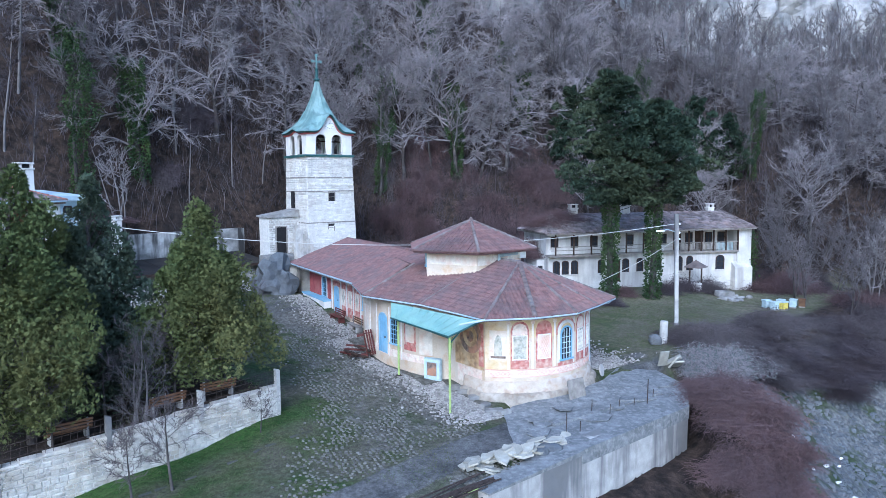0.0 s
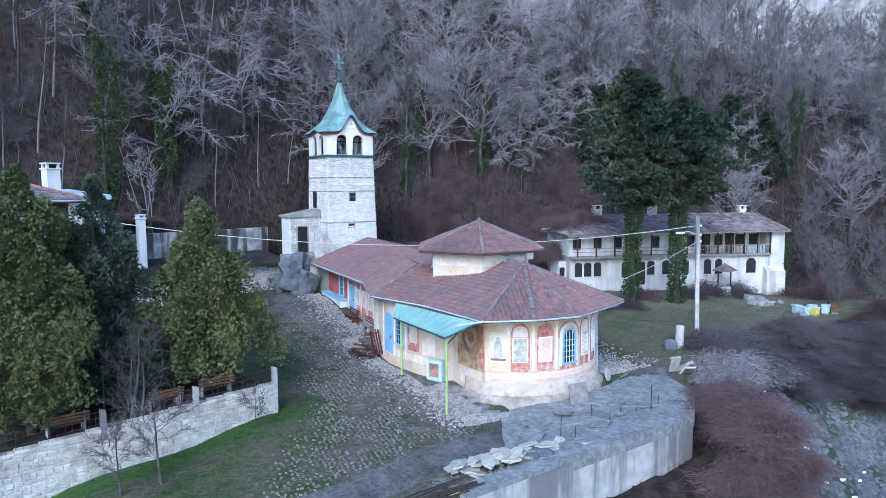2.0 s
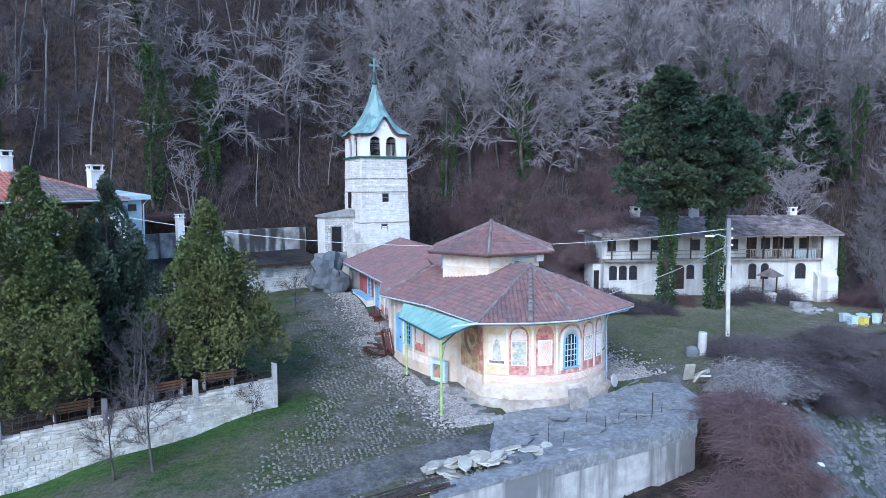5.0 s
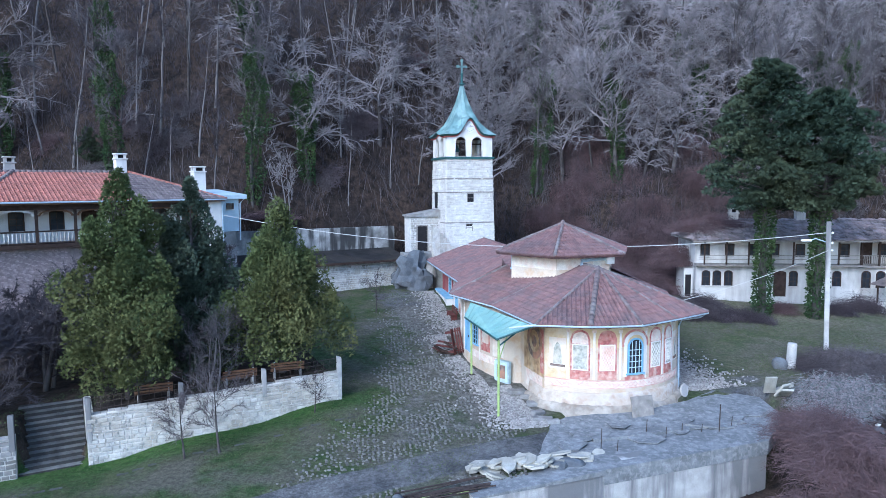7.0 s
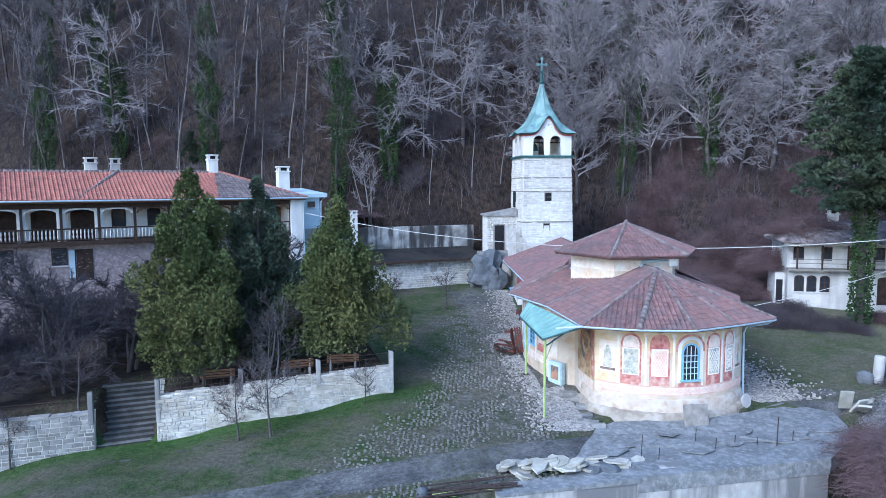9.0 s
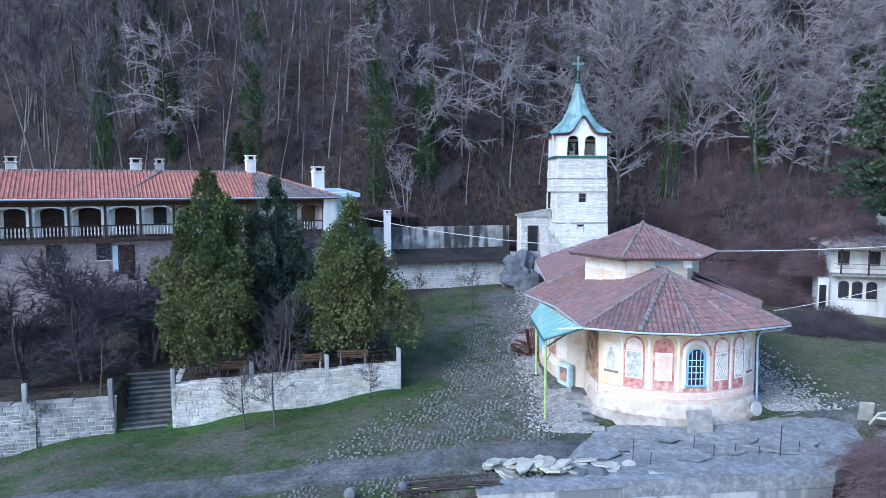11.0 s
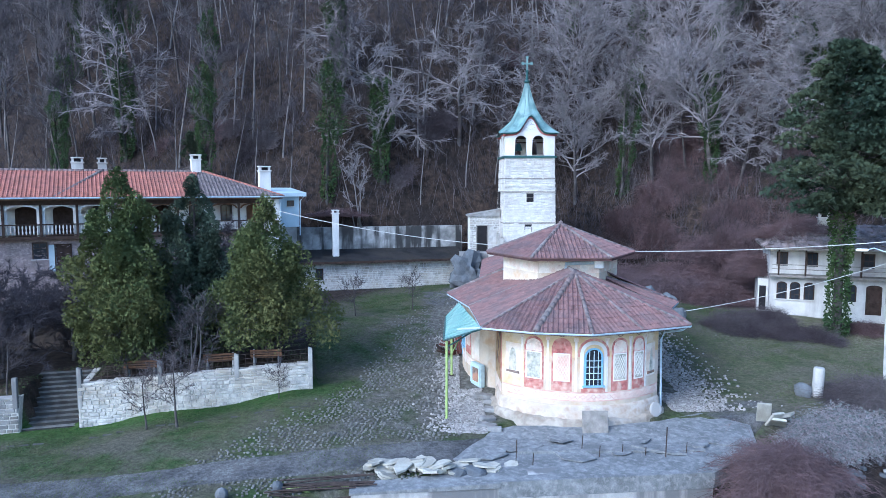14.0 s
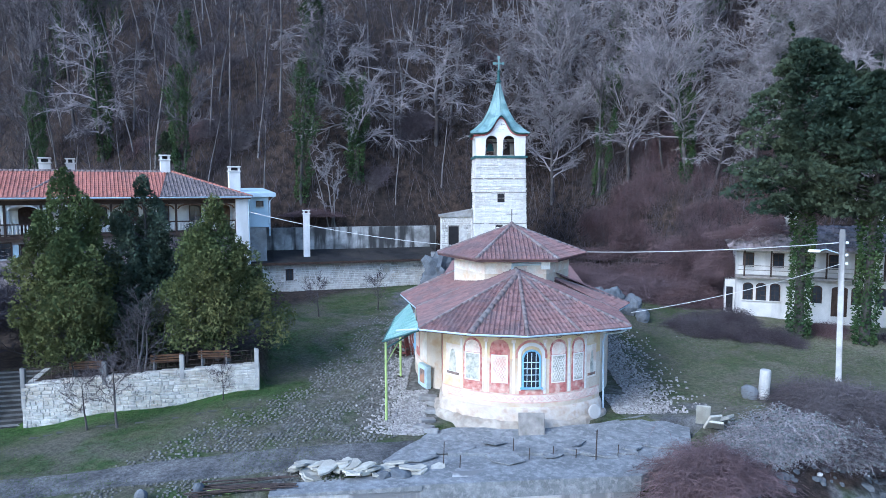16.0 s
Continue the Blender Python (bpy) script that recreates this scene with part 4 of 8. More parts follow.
def build_canopy():
    cn = thing("metal_canopy", "teal standing-seam canopy on yellow-green posts beside the apse", "canopy", at=CH)
    a, b, d, e = Vector((0.2, -6.15, 5.42)), Vector((7.9, -5.10, 5.42)), Vector((7.6, -7.0, 4.78)), Vector((1.5, -6.95, 4.78))
    V, F = slope_solid(tuple(e), tuple(d), tuple(b), tuple(a), 0.05)
    sheet = part("sheet", (V, F), SHEET_TEAL, cn)
    for i in range(12):
        f = i / 11
        part("seam", tube([e.lerp(d, f) + Vector((0, 0, 0.02)), a.lerp(b, f) + Vector((0, 0, 0.02))], 0.022, 5), SHEET_TEAL, sheet)
    part("edge_trim", tube([e, d], 0.05, 6), COPPER_DARK, sheet)
    part("edge_trim", tube([d, b], 0.05, 6), COPPER_DARK, sheet)
    for i, (x, y, z0, z1) in enumerate(((7.5, -6.85, 0.4, 4.72), (1.75, -6.6, 1.1, 4.74))):
        p = part("post", tube([(x, y, z0), (x, y, z1)], 0.065, 10), PAINT_LIME, cn)
        part("base_plate", box(x - 0.14, x + 0.14, y - 0.14, y + 0.14, z0 + 0.22, z0 + 0.26), IRON, p)
    part("beam", tube([(1.7, -6.6, 4.68), (7.5, -6.85, 4.68)], 0.05, 6), COPPER_DARK, cn)
    part("bracket", tube([(7.5, -6.85, 4.4), (7.0, -5.2, 5.3)], 0.04, 6), COPPER_DARK, cn)
    part("bracket", tube([(7.5, -6.85, 3.6), (6.9, -6.2, 4.7)], 0.03, 6), PAINT_LIME, cn)


build_canopy()


# ---- stone courses ----
def courses(w, h, size=(0.28, 0.55), rows=(0.18, 0.3), depth=0.05, seed=1, holes=(), top=None, bottom=None):
    """Rough blocks laid in courses on a wall of w by h metres in the plane y = 0, facing -y: a list of (verts, faces)."""
    rnd = random.Random(seed)
    out, z = [], 0.0
    while z < h - 0.05:
        dz = min(rnd.uniform(*rows), h - z)
        x = -rnd.uniform(0, size[0])
        while x < w:
            dx = rnd.uniform(*size)
            x0, x1 = max(0, x) + 0.012, min(w, x + dx) - 0.012
            x += dx
            if x1 - x0 < 0.06:
                continue
            z0, z1 = z + 0.010, z + dz - 0.010
            xm, zm = (x0 + x1) / 2, (z0 + z1) / 2
            if any(a < x1 and x0 < b and c < z1 and z0 < d for a, b, c, d in holes):
                continue
            if top and zm > top(xm) or bottom and z1 < bottom(xm):
                continue
            d, i = depth * rnd.uniform(0.4, 1.2), 0.025
            j = [rnd.uniform(-0.015, 0.015) for _ in range(8)]
            V = [(x0 + j[0], 0.02, z0), (x1 + j[1], 0.02, z0 + j[2]), (x1, 0.02, z1), (x0 + j[3], 0.02, z1),
                 (x0 + i + j[4], -d, z0 + i), (x1 - i, -d * 0.9, z0 + i + j[5]), (x1 - i + j[6], -d, z1 - i), (x0 + i, -d * 1.1, z1 - i + j[7])]
            out.append((V, [(4, 5, 6, 7), (0, 1, 5, 4), (1, 2, 6, 5), (2, 3, 7, 6), (3, 0, 4, 7)]))
        z += dz
    return out


def wall_face(x0, y0, x1, y1, z=0.0):
    """The pose that lays a course wall from (x0, y0) to (x1, y1), seen from its right-hand side."""
    return pose(x0, y0, z, 0, 0, math.degrees(math.atan2(y1 - y0, x1 - x0)))


# ---- the bell tower ----
def build_tower():
    tw = thing("bell_tower", "whitewashed stone bell tower with green copper spire and clock", "tower", at=TW)
    H = 2.36
    def sq(h, z):
        return [(h, -h, z), (h, h, z), (-h, h, z), (-h, -h, z)]
    # shaft, a little wider at the foot
    V = sq(2.62, 1.5) + sq(2.50, 8.9) + sq(2.40, 12.0) + sq(2.34, 15.25)
    F = [(4 * k + i, 4 * k + (i + 1) % 4, 4 * k + 4 + (i + 1) % 4, 4 * k + 4 + i) for k in range(3) for i in range(4)] + [(3, 2, 1, 0), (12, 13, 14, 15)]
    shaft = part("shaft", (V, F), MORTAR_PALE, tw)
    front = [(2.12, 2.62, 8.2 - 4.0, 8.95 - 4.0), (2.12, 2.78, 11.0 - 4.0, 11.9 - 4.0)]
    for side in range(4):
        m = pose(0, 0, 0, 0, 0, 90 * side)
        tilt = Matrix.Identity(4)
        g = courses(4.9, 11.2, (0.25, 0.6), (0.13, 0.27), 0.07, 60 + side, holes=front if side == 0 else ())
        def bend(v):
            z = v[2] + 4.0
            h = 2.62 + (2.34 - 2.62) * (z - 1.5) / 13.75
            x = (v[0] - 2.45) / 2.45 * h
            return m @ Vector((h - v[1], x, z))
        part("stonework", joined(*[([tuple(bend(v)) for v in V], F) for V, F in g]), STONE_TOWER, shaft, "whitewashed limestone courses", kind="stuff")
    for z in (13.3, 12.0, 9.05):
        h = 2.62 + (2.34 - 2.62) * (z - 1.5) / 13.75 + 0.055
        for side in range(4):
            part("timber_band", moved(((lambda b: (b[0], b[1]))(patch(Curve([(h, -h), (h, h)]), 0.02, 2 * h - 0.02, z - 0.05, z + 0.05, 0.02, -0.1))), pose(0, 0, 0, 0, 0, 90 * side)), WOOD_GREY, shaft)
    for z0, z1, v0, v1 in ((11.05, 11.85, -0.27, 0.36), (8.22, 8.9, -0.42, 0.2)):
        h = 2.62 + (2.34 - 2.62) * (z0 - 1.5) / 13.75
        cc = Curve([(h, -3), (h, 3)])
        w = part("window", patch(cc, v0 + 3, v1 + 3, z0, z1, 0.02, -0.3), DARK, tw, "dark small opening")
        part("frame", hoop(cc, v0 + 2.95, v1 + 3.05, z0, z1 + 0.05, 0.07, 0.05, -0.1), WOOD_GREY, w)
        part("glazing_bar", patch(cc, v0 + 3, v1 + 3, (z0 + z1) / 2 - 0.02, (z0 + z1) / 2 + 0.02, 0.035, 0.0), WOOD_GREY, w)
    w = part("window", box(-0.9, -0.3, -2.62, -2.3, 10.4, 12.0), DARK, tw)
    part("cornice", prism([p[:2] for p in sq(2.52, 0)], 15.22, 15.42), COPPER_DARK, tw)
    # belfry: four arcaded sides
    bel = part("belfry_floor", prism([p[:2] for p in sq(2.3, 0)], 15.40, 15.5), WOOD_GREY, tw)
    for side in range(4):
        m = pose(0, 0, 0, 0, 0, 90 * side)
        bm = bmesh.new()
        # wall with two arched openings, as an outline with holes filled by strips
        t0, t1, top = 2.08, 2.34, 17.32
        opens = [(-1.42, -0.30), (0.22, 1.34)]
        spring = 16.75
        def gable(y):
            return top + (1.62 if side == 0 else 0.3) * math.exp(-(y / 0.72) ** 2)
        ys = sorted(set([round(-2.34 + i * 0.0585 * 1.0, 4) for i in range(81)]))
        cols = []
        for y in ys:
            lo = 15.42
            for a, b in opens:
                if a < y < b:
                    r = (b - a) / 2
                    lo = spring + math.sqrt(max(0, r * r - (y - (a + b) / 2) ** 2))
            cols.append((y, lo, gable(y)))
        VV, FF = [], []
        for y, lo, hi in cols:
            VV += [(t1, y, lo), (t1, y, hi), (t0, y, lo), (t0, y, hi)]
        for i in range(len(cols) - 1):
            a, b = 4 * i, 4 * i + 4
            FF += [(a, b, b + 1, a + 1), (a + 2, a + 3, b + 3, b + 2), (a + 1, b + 1, b + 3, a + 3), (a, a + 2, b + 2, b)]
        bm.free()
        pw = part("arcade", moved((VV, FF), m), PLASTER_WHITE, tw, "white plastered belfry arcade")
        # clock under the raised gable
        if side == 0:
            dial = lathe([(0.56, 0), (0.56, 0.03), (0.5, 0.035)], 28)
            mm = m @ Matrix.Translation((2.345, 0.0, 18.28)) @ pose(0, 0, 0, 0, 90, 0)
            ck = part("clock", moved(dial, mm), PAINT_WHITE, tw, "white clock dial with black marks")
            for k in range(12):
                part("hour_mark", moved((lambda g: g)(slope_solid((0.38, -0.02, 0.05), (0.47, -0.02, 0.05), (0.47, 0.02, 0.05), (0.38, 0.02, 0.05), 0.02)), mm @ pose(0, 0, 0, 0, 0, 30 * k)), DARK, ck)
            for ang, ln in ((150, 0.26), (100, 0.38)):
                part("hand", moved(slope_solid((0, -0.022, 0.06), (ln, -0.012, 0.06), (ln, 0.012, 0.06), (0, 0.022, 0.06), 0.015), mm @ pose(0, 0, 0, 0, 0, ang)), DARK, ck)
        # curved eave strip in dark red and green
        for nm, dz, o, mt, lo in (("eave_strip", 0.0, 2.58, COPPER_DARK, -0.14), ("eave_paint", -0.13, 2.42, PLASTER_RED, -0.16)):
            VV, FF = [], []
            yy = [-2.55 + 0.085 * i for i in range(61)]
            for y in yy:
                z = gable(y * 0.92) + dz + 0.24
                VV += [(o, y, z), (o, y, z + lo), (2.2, y, z), (2.2, y, z + lo)]
            for i in range(60):
                a, b = 4 * i, 4 * i + 4
                FF += [(a, b, b + 1, a + 1), (a + 1, b + 1, b + 3, a + 3), (a, a + 2, b + 2, b), (a + 2, a + 3, b + 3, b + 2)]
            part(nm, moved((VV, FF), m), mt, tw)
    # spire: square eave that follows the raised gables and runs up to a point
    rings = 22
    VV, FF, n = [], [], 64
    for k in range(rings + 1):
        f = k / rings
        z = 17.42 + 5.03 * f
        r = 2.66 * float(np.interp(f, (0, 0.1, 0.23, 0.45, 0.68, 0.9, 1), (1.03, 0.80, 0.58, 0.38, 0.23, 0.11, 0.07)))
        for i in range(n):
            a = 2 * math.pi * (i + 0.5) / n
            ca, sa = math.cos(a), math.sin(a)
            sqr = 1 / max(abs(ca), abs(sa))
            rr = r * (sqr * (1 - f) + (1.0 + 0.04 * math.cos(8 * a)) * f)
            y = rr * (sa if abs(ca) > abs(sa) else ca)
            lift = (1.62 if ca > abs(sa) else 0.3) * math.exp(-((y * 0.92) / 0.72) ** 2) * max(0, 1 - f * 2.6) + 0.12
            VV.append((rr * ca, rr * sa, z + lift * (1 if f < 0.4 else max(0, 1 - (f - 0.4) * 3))))
    for k in range(rings):
        for i in range(n):
            FF.append((k * n + i, k * n + (i + 1) % n, (k + 1) * n + (i + 1) % n, (k + 1) * n + i))
    part("spire_floor", prism([p[:2] for p in sq(2.06, 0)], 17.3, 17.36), WOOD_DARK, tw)
    spire = part("spire", (VV, FF), COPPER, tw, "verdigris copper spire with standing seams", smooth=True)
    for i in range(0, n, 4):
        pts = [Vector(VV[k * n + i]) + Vector((0, 0, 0.015)) for k in range(rings + 1)]
        part("seam", tube(pts, 0.03, 4), COPPER, spire)
    part("finial", lathe([(0.22, 22.3), (0.16, 22.55), (0.30, 22.62), (0.30, 22.72), (0.13, 22.8), (0.13, 23.6), (0.22, 23.66), (0.08, 23.75)], 12), COPPER_DARK, tw)
    cz = 24.3
    part("cross", joined(box_geo(-0.05, 0.05, -0.07, 0.07, 23.7, 25.0), box_geo(-0.05, 0.05, -0.45, 0.45, cz, cz + 0.15), *[box_geo(-0.045, 0.045, y - 0.12, y + 0.12, z - 0.12, z + 0.12) for y, z in ((-0.42, cz + 0.08), (0.42, cz + 0.08), (0, 24.95))]), COPPER, tw, "green copper cross")
    bell = part("bell", lathe([(0.42, 15.95), (0.36, 16.1), (0.26, 16.4), (0.2, 16.6), (0.05, 16.7)], 16, 0.6, -0.85), COPPER_DARK, tw, "bronze bell", smooth=True)
    part("yoke", tube([(0.6, -2.0, 16.75), (0.6, 2.0, 16.75)], 0.07, 6), WOOD_DARK, tw)
    return tw


def box_geo(x0, x1, y0, y1, z0, z1):
    V = [(x, y, z) for z in (z0, z1) for x, y in ((x0, y0), (x1, y0), (x1, y1), (x0, y1))]
    return V, [(3, 2, 1, 0), (4, 5, 6, 7), (0, 1, 5, 4), (1, 2, 6, 5), (2, 3, 7, 6), (3, 0, 4, 7)]


build_tower()


# ---- boundary wall, stairs, kerb ----
def wall_top(x):
    return 1.85 + 0.05 * x


def build_boundary():
    m = wall_face(-17.35, 24.6, -8.56, 33.33)
    L = 12.39
    w = thing("garden_wall", "pale rubble-stone garden wall with concrete fence posts", "wall", at=m)
    core = part("core", prism([(0, 0.0), (L, 0.0), (L, 0.42), (0, 0.42)], [-1.6, -0.3, -0.3, -1.6], [wall_top(0) - 0.04, wall_top(L) - 0.04, wall_top(L) - 0.04, wall_top(0) - 0.04]), MORTAR, w)
    g = courses(L, 5.0, (0.16, 0.52), (0.10, 0.25), 0.06, 5, top=lambda x: wall_top(x) + 1.35 + 0.05, bottom=lambda x: 0.4 + 0.1 * x)
    g = [([(x, y, z - 1.4) for x, y, z in V], F) for V, F in g]
    LATER.append((g[:], STONE, core, "stone"))
    for i in range(14):
        x0, x1 = L * i / 14 + 0.01, L * (i + 1) / 14 - 0.01
        zz = wall_top((x0 + x1) / 2)
        part("coping_stone", box(x0, x1, -0.05, 0.46, zz - 0.05, zz + 0.05 + 0.02 * (i % 3), 0.015), STONE, w)
    posts = [0.1, 4.2, 8.25, 12.28]
    for i, x in enumerate(posts):
        z = wall_top(x)
        h = 0.95 if i else 0.95
        p = part("fence_post", prism([(x - 0.12, -0.06), (x + 0.12, -0.06), (x + 0.12, 0.18), (x - 0.12, 0.18)], z - (0.55 if 0 < i < 3 else 1.3), [z + h, z + h - 0.08, z + h - 0.08, z + h], bevel=0.02), CONCRETE_PALE, w, "grey concrete post")
    for z in (0.3, 0.6, 0.85):
        part("wire", tube([(x, 0.06, wall_top(x) + z) for x in posts], 0.012, 4), IRON, w)
    for i in range(40):
        x = 0.3 + i * 0.3
        part("wire_stay", tube([(x, 0.06, wall_top(x) + 0.02), (x + 0.04 * (i % 3), 0.06, wall_top(x) + 0.85)], 0.008, 3), IRON, w)
    # the other side of the stairs
    m2 = wall_face(-26.5, 14.6, -19.2, 22.4)
    L2 = math.hypot(7.3, 7.8)
    w2 = thing("garden_wall", "stained rubble-stone garden wall beside the steps, coloured darker for tree shade", "wall", at=m2)
    core = part("core", box(0, L2, 0, 0.42, -3.2, 1.32), MORTAR, w2)
    g = courses(L2, 3.6, (0.22, 0.62), (0.14, 0.28), 0.05, 6)
    # grey stone instead of pale blocks: tree shade put into this stretch's colour
    part("stonework", joined(*[([(x, y, z - 2.3) for x, y, z in V], F) for V, F in g]), STONE_GREY, core, "rough limestone blocks", kind="stuff")
    for i in range(11):
        part("coping_stone", box(L2 * i / 11 + 0.01, L2 * (i + 1) / 11 - 0.01, -0.05, 0.46, 1.30, 1.40 + 0.02 * (i % 3), 0.015), STONE_GREY, w2)
    for x in (L2 - 0.12, L2 - 4.2, L2 - 8.3):
        part("fence_post", prism([(x - 0.12, -0.06), (x + 0.12, -0.06), (x + 0.12, 0.18), (x - 0.12, 0.18)], 0.8, 2.45, bevel=0.02), CONCRETE_PALE, w2)
    part("wire", tube([(0, 0.06, 2.1), (L2, 0.06, 2.1)], 0.012, 4), IRON, w2)
    # steps between the two walls
    st = thing("garden_steps", "worn dark stone steps between two garden walls", "steps", at=wall_face(-19.2, 22.4, -17.35, 24.6))
    W = math.hypot(1.85, 2.2)
    for i in range(13):
        # dark risers and paler treads put each step's shade and light into colour
        part("step", box(0.02, W - 0.02, -0.1 + 0.31 * i, 0.34 + 0.31 * i + 0.3, -1.0 + 0.17 * i, -0.62 + 0.19 * i, 0.02), DARK_STEP, st)
        part("tread", box(0.03, W - 0.03, -0.13 + 0.31 * i, 0.22 + 0.31 * i, -0.62 + 0.19 * i, -0.585 + 0.19 * i, 0.01), STEP, st)
    part("cheek_wall", box(-0.35, 0.0, 0.0, 4.2, -1.2, 1.3), MORTAR, st)
    part("cheek_wall", box(W, W + 0.35, 0.3, 4.2, -1.2, 1.75), MORTAR, st)
    # line of kerb stones in the lawn
    rnd = random.Random(4)
    kb = thing("kerb_edging", "broken line of pale kerb stones sunk in the lawn", "kerb")
    for i in range(26):
        if i in (3, 4, 5, 9, 10, 13, 15, 16, 18, 21, 24):
            continue
        f = i / 25
        x, y = -18.6 + 11.6 * f + 1.15, 21.2 + 10.6 * f + 0.4 * math.sin(f * 3)
        part("kerb_stone", joined(*[moved(box_geo(-0.26, 0.22, -0.07, 0.07, -0.25, 0.035), pose(x, y, land(x, y), rnd.uniform(-4, 4), rnd.uniform(-4, 4), 43 + rnd.uniform(-6, 6)))]), STONE_DARK, kb)


build_boundary()


# ---- concrete apron and its retaining wall ----
def build_apron():
    ap = thing("concrete_apron", "cracked grey concrete apron with stained retaining wall", "terrace", kind="structure")
    poly = [(1.9, 30.9), (5.98, 29.31), (12.84, 35.23), (13.9, 38.8), (13.0, 41.6), (10.6, 41.8), (9.2, 39.4), (7.2, 37.4), (5.2, 36.2), (3.4, 35.2), (2.2, 33.0)]
    part("slab", prism(poly, 0.0, [0.5, 0.67, 0.67, 0.74, 0.85, 0.95, 0.92, 0.88, 0.82, 0.74, 0.62], bevel=0.0), APRON, ap, "worn broken concrete surface")
    # a low step with reinforcement rods along the middle
    part("upper_step", prism([(5.2, 32.3), (12.0, 37.2), (11.6, 37.8), (4.9, 32.9)], 0.5, 0.80), APRON, ap)
    part("upper_step", prism([(6.6, 30.6), (12.4, 35.7), (12.1, 36.2), (6.3, 31.1)], 0.5, 0.68), CONCRETE_PALE, ap)
    m = wall_face(6.0, 29.35, 12.8, 35.25)
    L = math.hypot(6.8, 5.9)
    bm = box(0, L, 0, 1.1, -4.2, 0.64)
    bmesh.ops.bevel(bm, geom=list(bm.edges), offset=0.03, segments=1, affect="EDGES")
    w = part("retaining_wall", bm, CONCRETE_PALE, ap, "pale concrete with dark run-down stains")
    w.matrix_basis = m
    m = wall_face(1.6, 25.4, 6.0, 29.35)
    w = part("retaining_wall", box(0, math.hypot(4.4, 3.95), 0, 1.1, -4.2, 0.50, 0.03), CONCRETE_PALE, ap)
    w.matrix_basis = m
    part("wall_capping", prism([(1.55, 25.35), (6.05, 29.3), (5.2, 30.25), (0.8, 26.2)], 0.45, [0.53, 0.66, 0.66, 0.5]), APRON, ap)
    rnd = random.Random(8)
    for i in range(16):
        x, y = 4.2 + 8.2 * rnd.random(), 0
        y = 31.2 + (x - 4.2) * 0.72 + rnd.uniform(-0.6, 2.4)
        pl = part("broken_plate", flag(rnd.uniform(0.5, 1.3), rnd.uniform(0.3, 0.7), rnd.uniform(0.03, 0.09), i + 90), APRON, ap)
        pl.matrix_basis = pose(x, y, 0.70 + 0.012 * (y - 31), rnd.uniform(-2, 2), rnd.uniform(-2, 2), 40 + rnd.uniform(-30, 30))
    for i, (x, y, h) in enumerate(((10.7, 35.6, 1.35), (9.0, 34.9, 0.45), (7.4, 34.2, 0.7), (5.6, 31.4, 1.0), (6.3, 31.6, 0.5), (9.9, 35.3, 0.4), (8.3, 34.0, 0.5), (11.3, 36.6, 0.5))):
        r = single("iron_rod", tube([(x, y, 0.5), (x + 0.03, y + 0.02, 0.7 + h)], 0.028 if h > 1 else 0.02, 6), IRON, "thin rusty iron rod standing in the concrete", "rod", "iron rods")



def rough_stone(rx, ry, rz, seed, sub=2, rough=0.25, flat=0.0):
    """An uneven boulder or lump of stone, standing on z = 0."""
    bm = bmesh.new()
    bmesh.ops.create_icosphere(bm, subdivisions=sub, radius=1)
    for v in bm.verts:
        p = v.co.copy()
        d = 1 + rough * noise.noise(p * 1.3 + Vector((seed * 7.1, 0, 0))) + rough * 0.7 * noise.noise(p * 3.1 + Vector((0, seed * 3.3, 0)))
        v.co = Vector((p.x * rx * d, p.y * ry * d, p.z * rz * d))
        if flat and v.co.z > rz * flat:
            v.co.z = rz * flat + (v.co.z - rz * flat) * 0.15
    return bm


def flag(rx, ry, t, seed):
    rnd = random.Random(seed)
    n = rnd.randint(5, 7)
    ring = [(rx * rnd.uniform(0.75, 1.1) * math.cos(2 * math.pi * i / n), ry * rnd.uniform(0.75, 1.1) * math.sin(2 * math.pi * i / n)) for i in range(n)]
    return prism(ring, 0, t)


